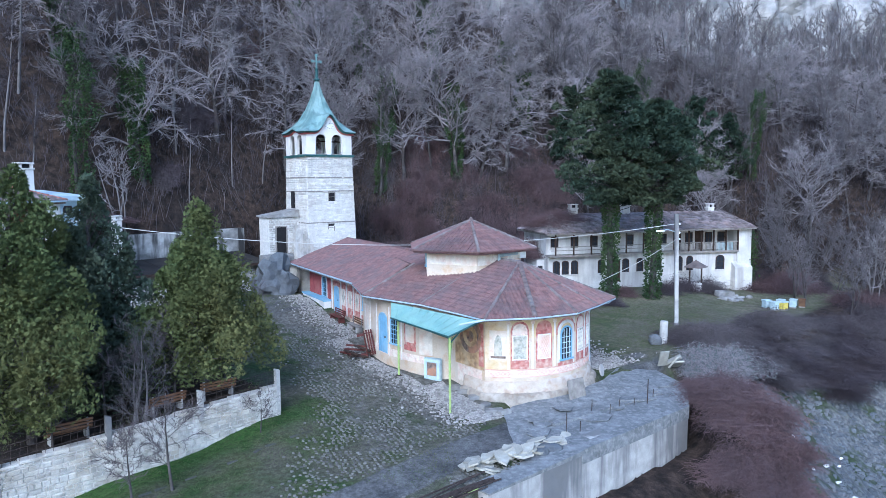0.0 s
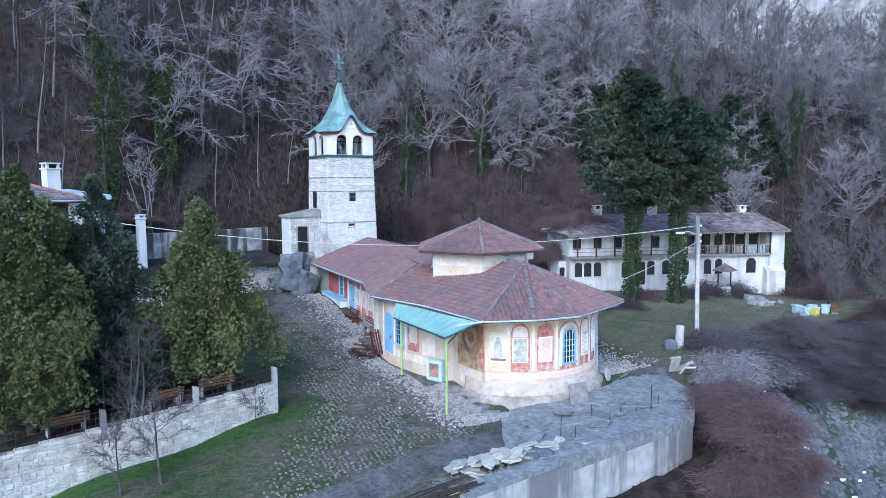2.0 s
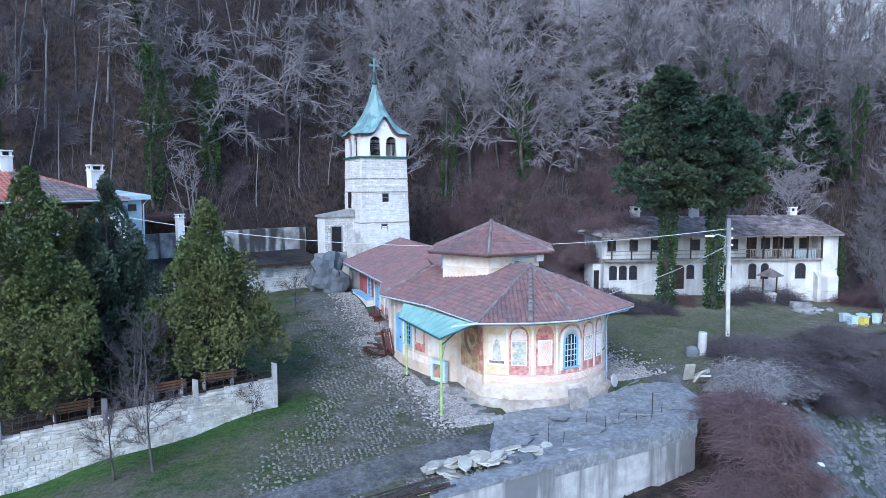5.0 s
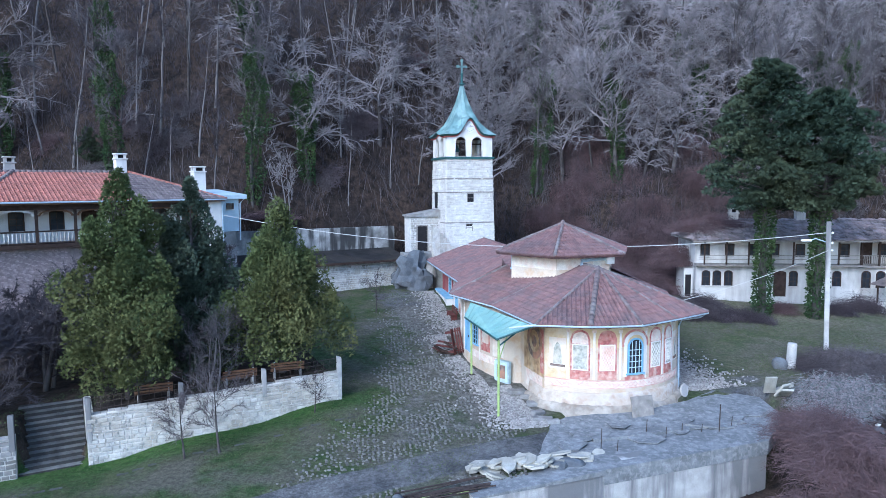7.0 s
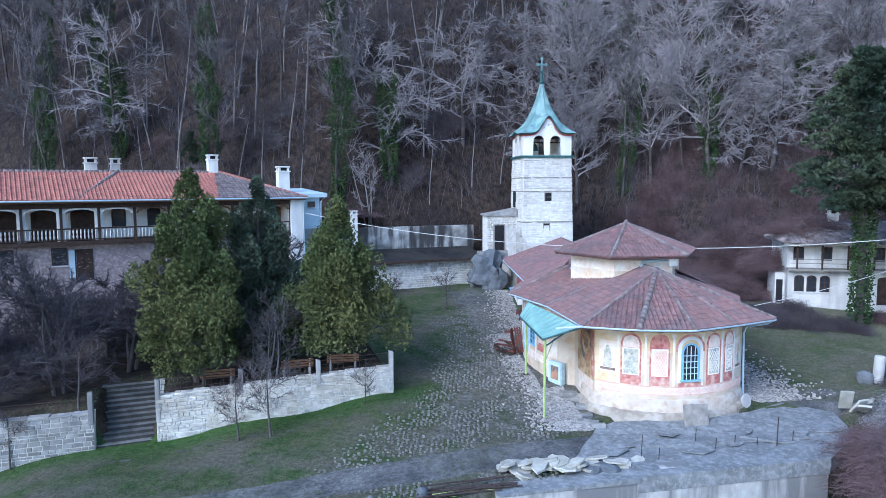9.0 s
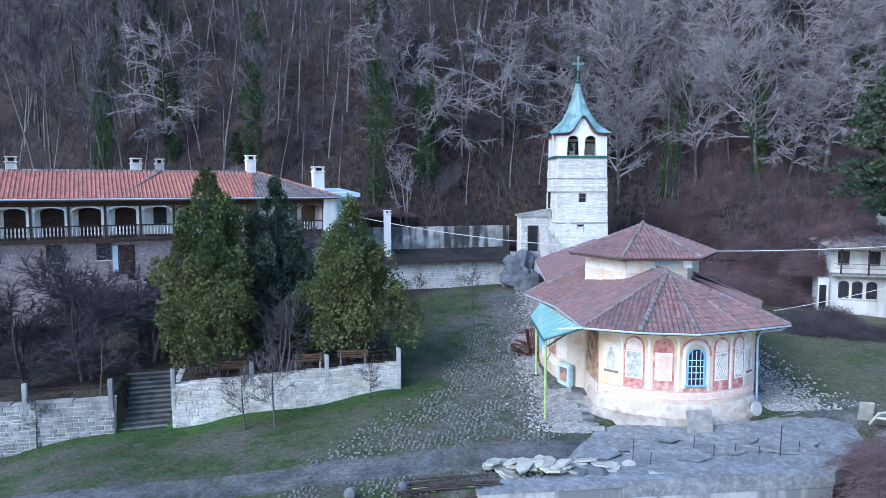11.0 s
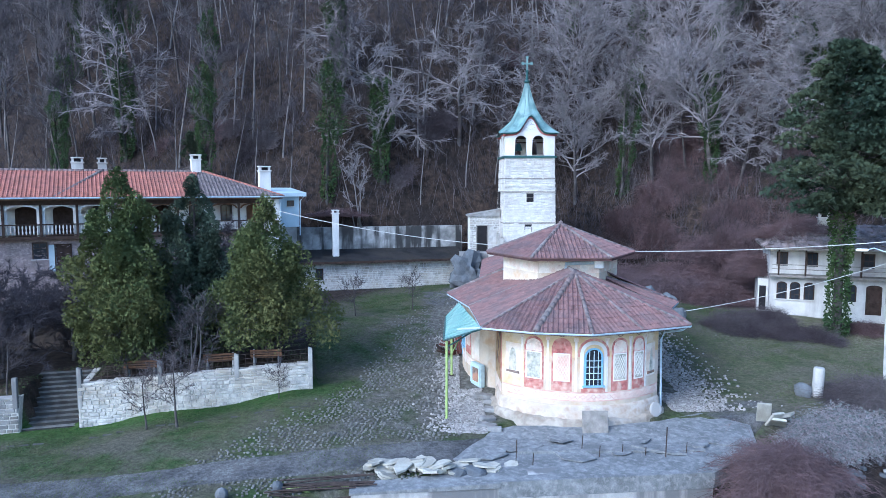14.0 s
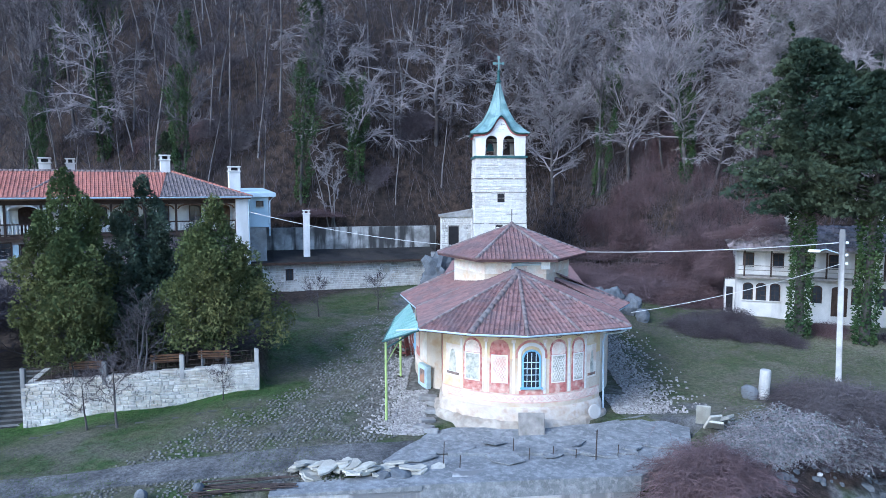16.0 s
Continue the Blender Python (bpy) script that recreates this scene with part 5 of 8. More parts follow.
def build_yard_things():
    rnd = random.Random(12)
    # heap of flagstones beside the road
    for i in range(46):
        f = i / 45
        x, y = 0.9 + 4.4 * f + rnd.uniform(-0.35, 0.35), 27.3 + 3.4 * f + rnd.uniform(-0.45, 0.45)
        layer = rnd.choice((0, 0, 1, 1, 2)) + (1 if 0.25 < f < 0.8 and i % 2 else 0)
        z = max(land(x, y), 0.35) + 0.06 + layer * 0.15
        single("flagstone", flag(rnd.uniform(0.35, 0.62), rnd.uniform(0.25, 0.45), rnd.uniform(0.06, 0.11), i), SLAB, "loose pale flagstone lying in a heap by the road", "stone slab", "flagstones in the heap",
               at=pose(x, y, z, rnd.uniform(-16, 16), rnd.uniform(-16, 16), rnd.uniform(0, 360)))
    for x, y, rx, ry, rz in ((4.6, 29.7, 0.6, 0.5, 0.3), (4.1, 29.2, 0.45, 0.4, 0.28), (-1.2, 24.2, 0.26, 0.24, 0.3), (-2.6, 22.6, 0.26, 0.24, 0.28)):
        single("boulder", rough_stone(rx, ry, rz, x), ROCK, "rough grey boulder lying beside the road", "boulder", at=pose(x, y, land(x, y) + 0.15))
    # long iron bars and pipes
    for i in range(16):
        x, y = 0.2 + rnd.uniform(-0.5, 0.9), 25.2 + rnd.uniform(-0.35, 0.5)
        a = radians(38 + rnd.uniform(-9, 9))
        l = rnd.uniform(1.2, 2.1)
        mt, lb = (PAINT_LIME, "yellow-green painted metal pipe in a scrap pile") if i in (5, 6) else (IRON, "rusty iron bar lying in a scrap pile")
        z = land(x, y) + 0.16 + 0.03 * (i % 5)
        single("iron_bar", tube([(x - l * math.cos(a), y - l * math.sin(a), land(x - l * math.cos(a), y - l * math.sin(a)) + 0.12 + 0.03 * (i % 5)), (x, y, z), (x + l * math.cos(a), y + l * math.sin(a), z + rnd.uniform(-0.02, 0.1))], 0.035, 6), mt, lb, "iron bar", "scrap bars")
    # slabs beside the apse corner and at the brink
    for x, y, s, rx, rz in ((2.35, 34.35, 0.5, 0, 10), (2.9, 34.2, 0.35, 0, 30), (1.9, 35.2, 0.4, 6, 60), (1.5, 36.4, 0.45, 4, 20), (0.2, 37.6, 0.5, 4, 35), (0.9, 37.2, 0.4, -6, 5)):
        single("stone_block", box(-s, s, -s * 0.45, s * 0.45, 0, 0.24, 0.03), STONE_GREY, "grey stone block lying on the rubble path", "stone block", "loose blocks", at=pose(x, y, land(x, y) - 0.04, rx, rx, rz))
    single("leaning_board", box(-0.62, 0.62, -0.04, 0.04, 0, 1.15, 0.015), WOOD_GREY, "pale grey board leaning against the apse footing", "board", at=pose(7.15, 36.45, 0.66, -14, 0, 35))
    single("white_disc", moved(lathe([(0.36, 0), (0.36, 0.05), (0.3, 0.07)], 20), pose(0, 0, 0.36, 78, 0, 0)), PLASTER_OLD, "round white disc leaning on the apse wall", "disc", at=pose(9.05, 39.35, 1.15, 0, 0, 60))
    for x, y, rx, rz, h in ((13.5, 42.0, 15, 20, 1.0), (13.9, 41.6, 35, 50, 0.9), (14.2, 41.9, 55, 10, 0.9), (13.8, 42.4, 62, 80, 1.1)):
        single("stone_slab", box(-0.32, 0.32, -0.06, 0.06, 0, h, 0.02), SLAB, "pale slab leaning at the edge of the brambles", "stone slab", "slabs at the brink", at=pose(x, y, land(x, y), rx, 0, rz))
    single("stone_pillar", joined(lathe([(0.27, 0), (0.29, 0.1), (0.28, 1.6), (0.25, 1.68), (0.0, 1.7)], 16)), CONCRETE_PALE, "short round whitish stone pillar in the grass", "pillar", at=pose(15.25, 47.4, land(15.25, 47.4) - 0.1, 0, 2, 0))
    single("stone_lump", rough_stone(0.45, 0.3, 0.5, 3), ROCK, "dark lump of stone beside the pillar", "stone", at=pose(14.6, 47.1, land(14.6, 47.1) + 0.25))
    # rock under the tower
    for x, y, z, rx, ry, rz, s in ((-15.6, 60.9, 4.2, 1.75, 1.5, 2.0, 1), (-17.2, 61.8, 3.6, 1.1, 1.0, 1.2, 2)):
        single("rock_outcrop", rough_stone(rx, ry, rz, s, 3, 0.62), ROCK, "bare grey rock outcrop beside the stone wall", "rock", at=pose(x, y, z))
    for x, y, r in ((1.4, 61.6, 0.9), (3.2, 60.6, 0.75), (-0.4, 62.6, 0.7), (4.6, 59.4, 0.5)):
        single("rock_outcrop", rough_stone(r, r * 0.8, r * 1.25, x, 3, 0.3), ROCK, "bluish grey boulder behind the church", "rock", at=pose(x, y, land(x, y) + r * 0.8))


build_apron()
build_yard_things()


def build_bench(name, label, at, seat_mat, back_mat, leg_mat, length=1.9):
    b = thing(name, label, "bench", "benches", at=at)
    for i in range(3):
        part("seat_slat", box(-length / 2, length / 2, -0.22 + 0.15 * i, -0.09 + 0.15 * i, 0.42, 0.46, 0.008), seat_mat, b)
    for i in range(3):
        part("back_slat", box(-length / 2, length / 2, 0.27 + 0.03 * i, 0.31 + 0.03 * i, 0.52 + 0.15 * i, 0.63 + 0.15 * i, 0.008), back_mat, b)
    for x in (-length / 2 + 0.2, length / 2 - 0.2):
        s = part("side_frame", box(x - 0.06, x + 0.06, -0.2, 0.26, 0, 0.42, 0.015), leg_mat, b)
        part("back_support", box(x - 0.04, x + 0.04, 0.24, 0.31, 0.0, 0.95, 0.01), leg_mat, s)
    return b


def build_benches():
    def nv(u, v, turn):
        p = NV @ Vector((u, v, 0))
        return pose(p.x, p.y, land(p.x, p.y), 0, 0, -60 + turn)
    build_bench("bench", "dark red painted wooden bench against the nave wall", nv(-11.9, -5.0, 0), WOOD_RED, WOOD_RED, WOOD_RED, 2.2)
    build_bench("bench", "brown wooden bench with pale concrete ends by the nave", nv(-8.3, -5.0, 0), WOOD_GREY, WOOD, CONCRETE_PALE, 2.0)
    b = build_bench("bench", "broken dark red bench stood on end by the church door", nv(-2.3, -7.1, 60) @ pose(0, 0, 0.9, 0, 80, 0), WOOD_RED, WOOD_RED, WOOD_RED, 1.7)
    for k, (l, s, turn) in enumerate(((9.4, 1.3, 0), (5.2, 1.5, 5), (2.6, 1.6, -6))):
        x, y = -8.56 - (l + s) / math.sqrt(2), 33.33 + (s - l) / math.sqrt(2)
        build_bench("bench", "varnished brown slatted bench with concrete ends in the garden", pose(x, y, surface(x, y), 0, 0, 225 + turn), WOOD, WOOD, CONCRETE_PALE, 1.8)
    # icon in a blue case on the church wall
    ic = thing("icon_case", "pale blue framed icon case standing against the church wall", "icon case", at=CH @ pose(3.2, -5.15, 1.15, 0, 0, 28))
    fr = part("case", box(-0.55, 0.55, -0.1, 0.2, 0, 1.3, 0.03), HIVE_BLUE, ic)
    part("case_frame", hoop(Curve([(-0.55, -0.1), (0.55, -0.1)]), 0.05, 1.05, 0.15, 1.22, 0.12, 0.05, 0.0), PAINT_PALE, fr)
    part("picture", box(-0.3, 0.3, -0.13, -0.09, 0.28, 1.05), FRESCO_DARK, fr, "dark icon painting")
    # dark timbers dumped by the church door
    rnd = random.Random(3)
    for i in range(7):
        p = NV @ Vector((-2.6 + rnd.uniform(-0.6, 0.6), -7.2 + rnd.uniform(-0.5, 0.4), 0))
        single("timber", box(-0.7, 0.7, -0.08, 0.08, 0, 0.1, 0.01), WOOD_RED if i % 2 else WOOD_DARK, "dark old timber dumped beside the church door", "timber", "dumped timbers", at=pose(p.x, p.y, land(p.x, p.y) + 0.08 + 0.09 * i, rnd.uniform(-8, 8), rnd.uniform(-12, 12), rnd.uniform(-70, 10)))


build_benches()


def build_hill_walls():
    # stone wall with cellar door and window, lean-to roof, concrete wall above
    m = wall_face(-29.5, 48.3, -18.0, 62.3)
    L = math.hypot(11.5, 14.0) + 0.9
    w = thing("stone_outbuilding", "long low stone outbuilding with dark lean-to roof against the slope", "outbuilding", at=m)
    core = part("wall", box(0, L, 0, 0.5, 1.6, 5.4), MORTAR_PALE, w)
    holes = [(0.9, 2.2, -9, 3.0), (4.3, 5.0, 1.7, 2.9), (13.5, 14.2, 2.1, 2.8)]
    g = courses(L, 3.3, (0.25, 0.6), (0.14, 0.26), 0.05, 17, holes=holes)
    part("stonework", joined(*[([(x, y, z + 2.1) for x, y, z in V], F) for V, F in g]), STONE, core, "pale rubble-stone courses", kind="stuff")
    c = Curve([(0, 0), (L, 0)])
    d = part("door", patch(c, 0.95, 2.15, 2.5, 5.0, 0.02, -0.1), WOOD_DARK, w)
    part("frame", hoop(c, 0.88, 2.22, 2.5, 5.06, 0.1, 0.06, -0.05), WOOD_GREY, d)
    window(w, c, 4.65, 0.66, 3.75, 4.8, 0, WOOD_DARK, True, 1, 1)
    part("blocked_opening", patch(c, 13.5, 14.2, 4.2, 4.9, 0.0, -0.3), FRESCO_GREY, w)
    part("roof", prism([(-0.6, -0.7), (L + 0.3, -0.7), (L + 0.3, 4.2), (-0.6, 4.2)], [5.38, 5.38, 6.1, 6.1], [5.5, 5.5, 6.25, 6.25]), TAR, w, "dark bituminous sheet roof")
    part("fascia", box(-0.6, L + 0.3, -0.74, -0.68, 5.3, 5.52), WOOD_DARK, w)
    for i in range(9):
        x = L * (i + 0.5) / 9
        part("roof_batten", tube([(x, -0.7, 5.52), (x, 4.1, 6.27)], 0.03, 4), TAR, w)
    cw = single("concrete_wall", box(-3, L + 1.0, 4.25, 4.9, 1.5, 8.45, 0.03), CONCRETE, "tall streaked concrete retaining wall below the wooded slope", "retaining wall", at=m)
    for i in range(9):
        part("board_joint", box(L * i / 9 - 0.03, L * i / 9 + 0.03, 4.225, 4.27, 5.5, 8.4), CONCRETE, cw)
    # slim white chimney on the lean-to
    chm = thing("chimney", "slim white rendered chimney on the lean-to roof", "chimney", at=m @ pose(6.4, 1.6, 0))
    part("shaft", box(-0.3, 0.3, -0.3, 0.3, 5.4, 9.9, 0.02), PLASTER_WHITE, chm)
    part("cap", box(-0.38, 0.38, -0.38, 0.38, 9.9, 10.0, 0.02), PLASTER_WHITE, chm)
    for dx in (-0.22, 0.22):
        for dy in (-0.22, 0.22):
            part("cap_leg", box(dx - 0.07, dx + 0.07, dy - 0.07, dy + 0.07, 10.0, 10.2), PLASTER_WHITE, chm)
    part("lid", box(-0.36, 0.36, -0.36, 0.36, 10.2, 10.28, 0.02), PLASTER_WHITE, chm)
    # stair block of the tower
    sb = thing("tower_stair", "rough stone stair block with doorway beside the bell tower", "stair block", at=TW)
    blk = part("block", box(-1.6, 0.6, -5.6, -2.55, 3.0, 9.6), MORTAR_PALE, sb)
    g = courses(2.9, 3.9, (0.25, 0.55), (0.15, 0.26), 0.05, 23, holes=[(0.75, 1.75, 0.5, 3.0)])
    part("stonework", joined(*[([(0.6 - y, x - 5.55, z + 5.7) for x, y, z in V], F) for V, F in g]), STONE, blk, kind="stuff")
    c = Curve([(0.6, -5.6), (0.6, -2.6)])
    part("doorway", patch(c, 0.75, 1.75, 6.2, 8.7, 0.02, -0.2), DARK, sb)
    part("door_frame", hoop(c, 0.65, 1.85, 6.2, 8.8, 0.12, 0.07, -0.1), WOOD_GREY, sb)
    part("cap_slab", prism([(-1.8, -5.8), (0.8, -5.8), (0.8, -2.6), (-1.8, -2.6)], 9.6, [9.75, 9.75, 10.3, 10.3]), STONE_GREY, sb)
    for i in range(9):
        part("step", box(2.3, 2.85, -3.9 + 0.34 * i, -3.5 + 0.34 * i, 4.4, 8.9 - 0.42 * i, 0.02), STONE, sb)
    part("landing", box(0.6, 2.4, -6.6, -3.5, 5.4, 6.2, 0.03), STONE_GREY, sb)
    part("foot_wall", box(0.2, 3.0, -4.6, -2.3, 2.2, 5.4, 0.03), STONE, sb)


build_hill_walls()


# ---- guest house with red roof ----
def chimney(at, z0, h, mat, label, w=0.42):
    ch = thing("chimney", label, "chimney", at=at)
    part("shaft", box(-w, w, -w * 0.8, w * 0.8, z0, z0 + h, 0.02), mat, ch)
    part("collar", box(-w - 0.08, w + 0.08, -w * 0.8 - 0.08, w * 0.8 + 0.08, z0 + h, z0 + h + 0.1, 0.02), mat, ch)
    for dx in (-1, 1):
        for dy in (-1, 1):
            part("cap_leg", box(dx * (w - 0.1) - 0.08, dx * (w - 0.1) + 0.08, dy * (w * 0.8 - 0.1) - 0.08, dy * (w * 0.8 - 0.1) + 0.08, z0 + h + 0.1, z0 + h + 0.4), mat, ch)
    part("lid", box(-w - 0.06, w + 0.06, -w * 0.8 - 0.06, w * 0.8 + 0.06, z0 + h + 0.4, z0 + h + 0.5, 0.02), mat, ch)
    part("flue", box(-w + 0.2, w - 0.2, -w * 0.8 + 0.18, w * 0.8 - 0.18, z0 + h + 0.05, z0 + h + 0.38), DARK, ch)
    return ch


def build_guest_house():
    m = pose(-28.2, 47.9, 0, 0, 0, 61.9)
    h = thing("guest_house", "long white house with dark wooden gallery and red tiled roof", "house", at=m)
    X0 = -40.0
    part("wall", box(X0, 0, 1.9, 9.5, 2.0, 11.62), PLASTER_WHITE, h)
    low = part("lower_wall", box(X0, -0.2, 0.5, 1.95, 2.0, 8.3), BRICK, h, "washed brick lower storey")
    c1 = Curve([(X0, 1.9), (0, 1.9)])
    c0 = Curve([(X0, 0.5), (0, 0.5)])
    cf = Curve([(X0, 0.0), (0, 0.0)])
    def s(x):
        return x - X0
    # brick courses on the ground floor
    g = courses(21.0, 4.2, (0.24, 0.27), (0.085, 0.09), 0.02, 31, holes=[(s(x) - s(-40) - 0.0 + 0.0, 0, 0, 0) for x in ()])
    part("brickwork", joined(*[([(x - 32.0, 0.5 + y, z + 4.0) for x, y, z in V], F) for V, F in g]), BRICK, low, kind="stuff")
    for x in (-28.5, -25.6, -21.6, -18.2):
        window(h, c0, s(x), 1.0, 6.8, 8.1, 0, WOOD_DARK, True, 2, 1)
    door(h, c0, s(-16.6), 1.1, 5.6, 7.9, 0, WOOD_DARK)
    part("pale_door", patch(c0, s(-17.6), s(-17.1), 5.8, 7.9, 0.04, -0.05), PLASTER_BLUE, h)
    # gallery
    part("gallery_floor", box(X0, -0.3, -0.15, 1.9, 8.35, 8.62), WOOD_DARK, h)
    part("gallery_beam", box(X0, -0.3, -0.12, 0.12, 11.05, 11.5), WOOD_DARK, h)
    xs = [-0.5 - 2.5 * i for i in range(15)]
    for i, x in enumerate(xs):
        part("gallery_post", box(x - 0.09, x + 0.09, -0.09, 0.09, 8.6, 11.1), WOOD_DARK, h)
        if i:
            a0, a1 = x + 0.12, xs[i - 1] - 0.12
            part("arch_board", hoop(cf, s(a0), s(a1), 10.6, 11.1, 0.14, 0.05, -0.05, arch=0.45), PLASTER_WHITE if i > 5 else WOOD, h)
            if i > 5:
                part("white_pier", box(x - 0.28, x + 0.28, 0.1, 0.34, 8.6, 11.05), PLASTER_WHITE, h)
    part("handrail", box(X0, -0.4, -0.09, 0.05, 9.48, 9.58), WOOD_DARK, h)
    part("bottom_rail", box(X0, -0.4, -0.07, 0.03, 8.68, 8.76), WOOD_DARK, h)
    ball = lathe([(0.035, 8.76), (0.07, 8.95), (0.03, 9.1), (0.06, 9.3), (0.035, 9.48)], 6)
    me = mesh_of("baluster", ball[0], ball[1], PLASTER_OLD, True)
    for i in range(130):
        ob = part("baluster", me, None, h)
        ob.location = (-0.5 - 0.25 * i, -0.02, 0)
    # openings on the upper floor
    for x in (-3.75, -6.4, -11.3, -13.9):
        window(h, c1, s(x), 0.95, 9.5, 10.9, 0.12, WOOD_DARK, True, 2, 1)
    for x in (-1.35, -9.0, -16.4, -19.0, -21.6, -24.0, -27.0):
        d = door(h, c1, s(x), 1.15 if x > -10 else 1.6, 8.62, 10.85, 0.25, WOOD if x == -1.35 else WOOD_DARK)
    # roofs: red main ridge, grey hipped end
    e = 11.65
    A, B, Cc, D = (X0, -0.75, e), (-6.8, -0.75, e), (-5.8, 4.2, 13.8), (X0, 4.2, 13.8)
    roof(h, "roof", [(A, B, Cc, D), ((-6.8, 9.6, e), (X0, 9.6, e), D, Cc)], TILE_NEW, TILE_BASE, 0.30, 0.40, ridges=[(D, (-5.8, 4.2, 13.86), 0.13), ((-17.1, -0.7, 11.6), (-13.5, 4.2, 13.9), 0.14)], ridge_mat=RIDGE, seed=70)
    G = (0.8, -0.75, e)
    roof(h, "hipped_end_roof", [(B, G, (-5.4, 4.2, 13.8), Cc), (G, (0.8, 9.6, e), Cc, (-5.4, 4.2, 13.8))], TILE_GREY, TILE_BASE, 0.30, 0.40, ridges=[(G, (-5.4, 4.2, 13.9), 0.12)], ridge_mat=TILE_NEW, seed=80)
    part("eave_board", box(X0, 0.7, -0.7, 9.4, 11.43, 11.55), WOOD, h)
    part("gutter", tube([(X0, -0.78, 11.6), (0.8, -0.78, 11.6)], 0.07, 8), METAL_BLUE, h)
    part("pier", box(-0.55, 0.5, -0.35, 1.9, 3.0, 11.45), PLASTER_WHITE, h, "white rendered end pier")
    part("downpipe", tube([(0.6, -0.75, 11.4), (0.55, -0.42, 11.0), (0.55, -0.42, 5.0)], 0.05, 8), METAL_BLUE, h)
    blu = part("annex", box(0.5, 2.6, 0.9, 6.0, 8.8, 11.6), PLASTER_BLUE, h, "pale blue rendered annex")
    part("annex_lower", box(0.5, 2.4, 1.1, 6.0, 3.0, 8.8), STONE_GREY, h)
    part("annex_roof", prism([(0.2, 0.5), (3.2, 0.5), (3.2, 6.4), (0.2, 6.4)], 11.6, [11.95, 11.95, 12.4, 12.4]), PLASTER_BLUE, h)
    window(h, Curve([(0.5, 0.9), (3.0, 0.9)]), 1.3, 0.6, 10.7, 11.2, 0, WOOD_DARK, True, 1, 1)
    part("annex_pipe", tube([(3.1, 0.6, 11.7), (2.7, 0.8, 11.2), (2.66, 0.85, 8.0)], 0.06, 8), METAL_BLUE, h)
    chimney(m @ pose(-0.1, 2.8, 0), 11.8, 2.1, PLASTER_WHITE, "stout white rendered chimney on the grey roof", 0.5)
    chimney(m @ pose(-5.9, 4.4, 0), 13.1, 1.8, PLASTER_WHITE, "white arched chimney on the roof ridge")
    chimney(m @ pose(-15.4, 5.0, 0), 12.8, 1.7, PLASTER_OLD, "weathered chimney on the red roof", 0.45)
    chimney(m @ pose(-13.5, 5.6, 0), 12.8, 1.7, PLASTER_OLD, "small weathered chimney on the red roof", 0.35)
    chimney(m @ pose(-24.5, 5.6, 0), 12.8, 1.7, PLASTER_OLD, "small weathered chimney on the red roof", 0.4)


build_guest_house()


# ---- old monastic wing with gallery ----
def slab_roof(parent, e0, e1, t1, t0, seed):
    ob = part("roof", slope_solid(e0, e1, t1, t0, 0.15), WOOD_GREY, parent)
    g = tile_rows(e0, e1, t1, t0, 0.5, 0.42, 0.03, seed)
    rnd = random.Random(seed)
    out = []
    for V, F in g:
        d = rnd.uniform(-0.04, 0.07)
        out.append(([(x + rnd.uniform(-0.05, 0.05), y + rnd.uniform(-0.05, 0.05), z + d) for x, y, z in V], F))
    part("slab_covering", joined(*out), SLATE, ob, "uneven grey stone slabs", kind="stuff")
    return ob


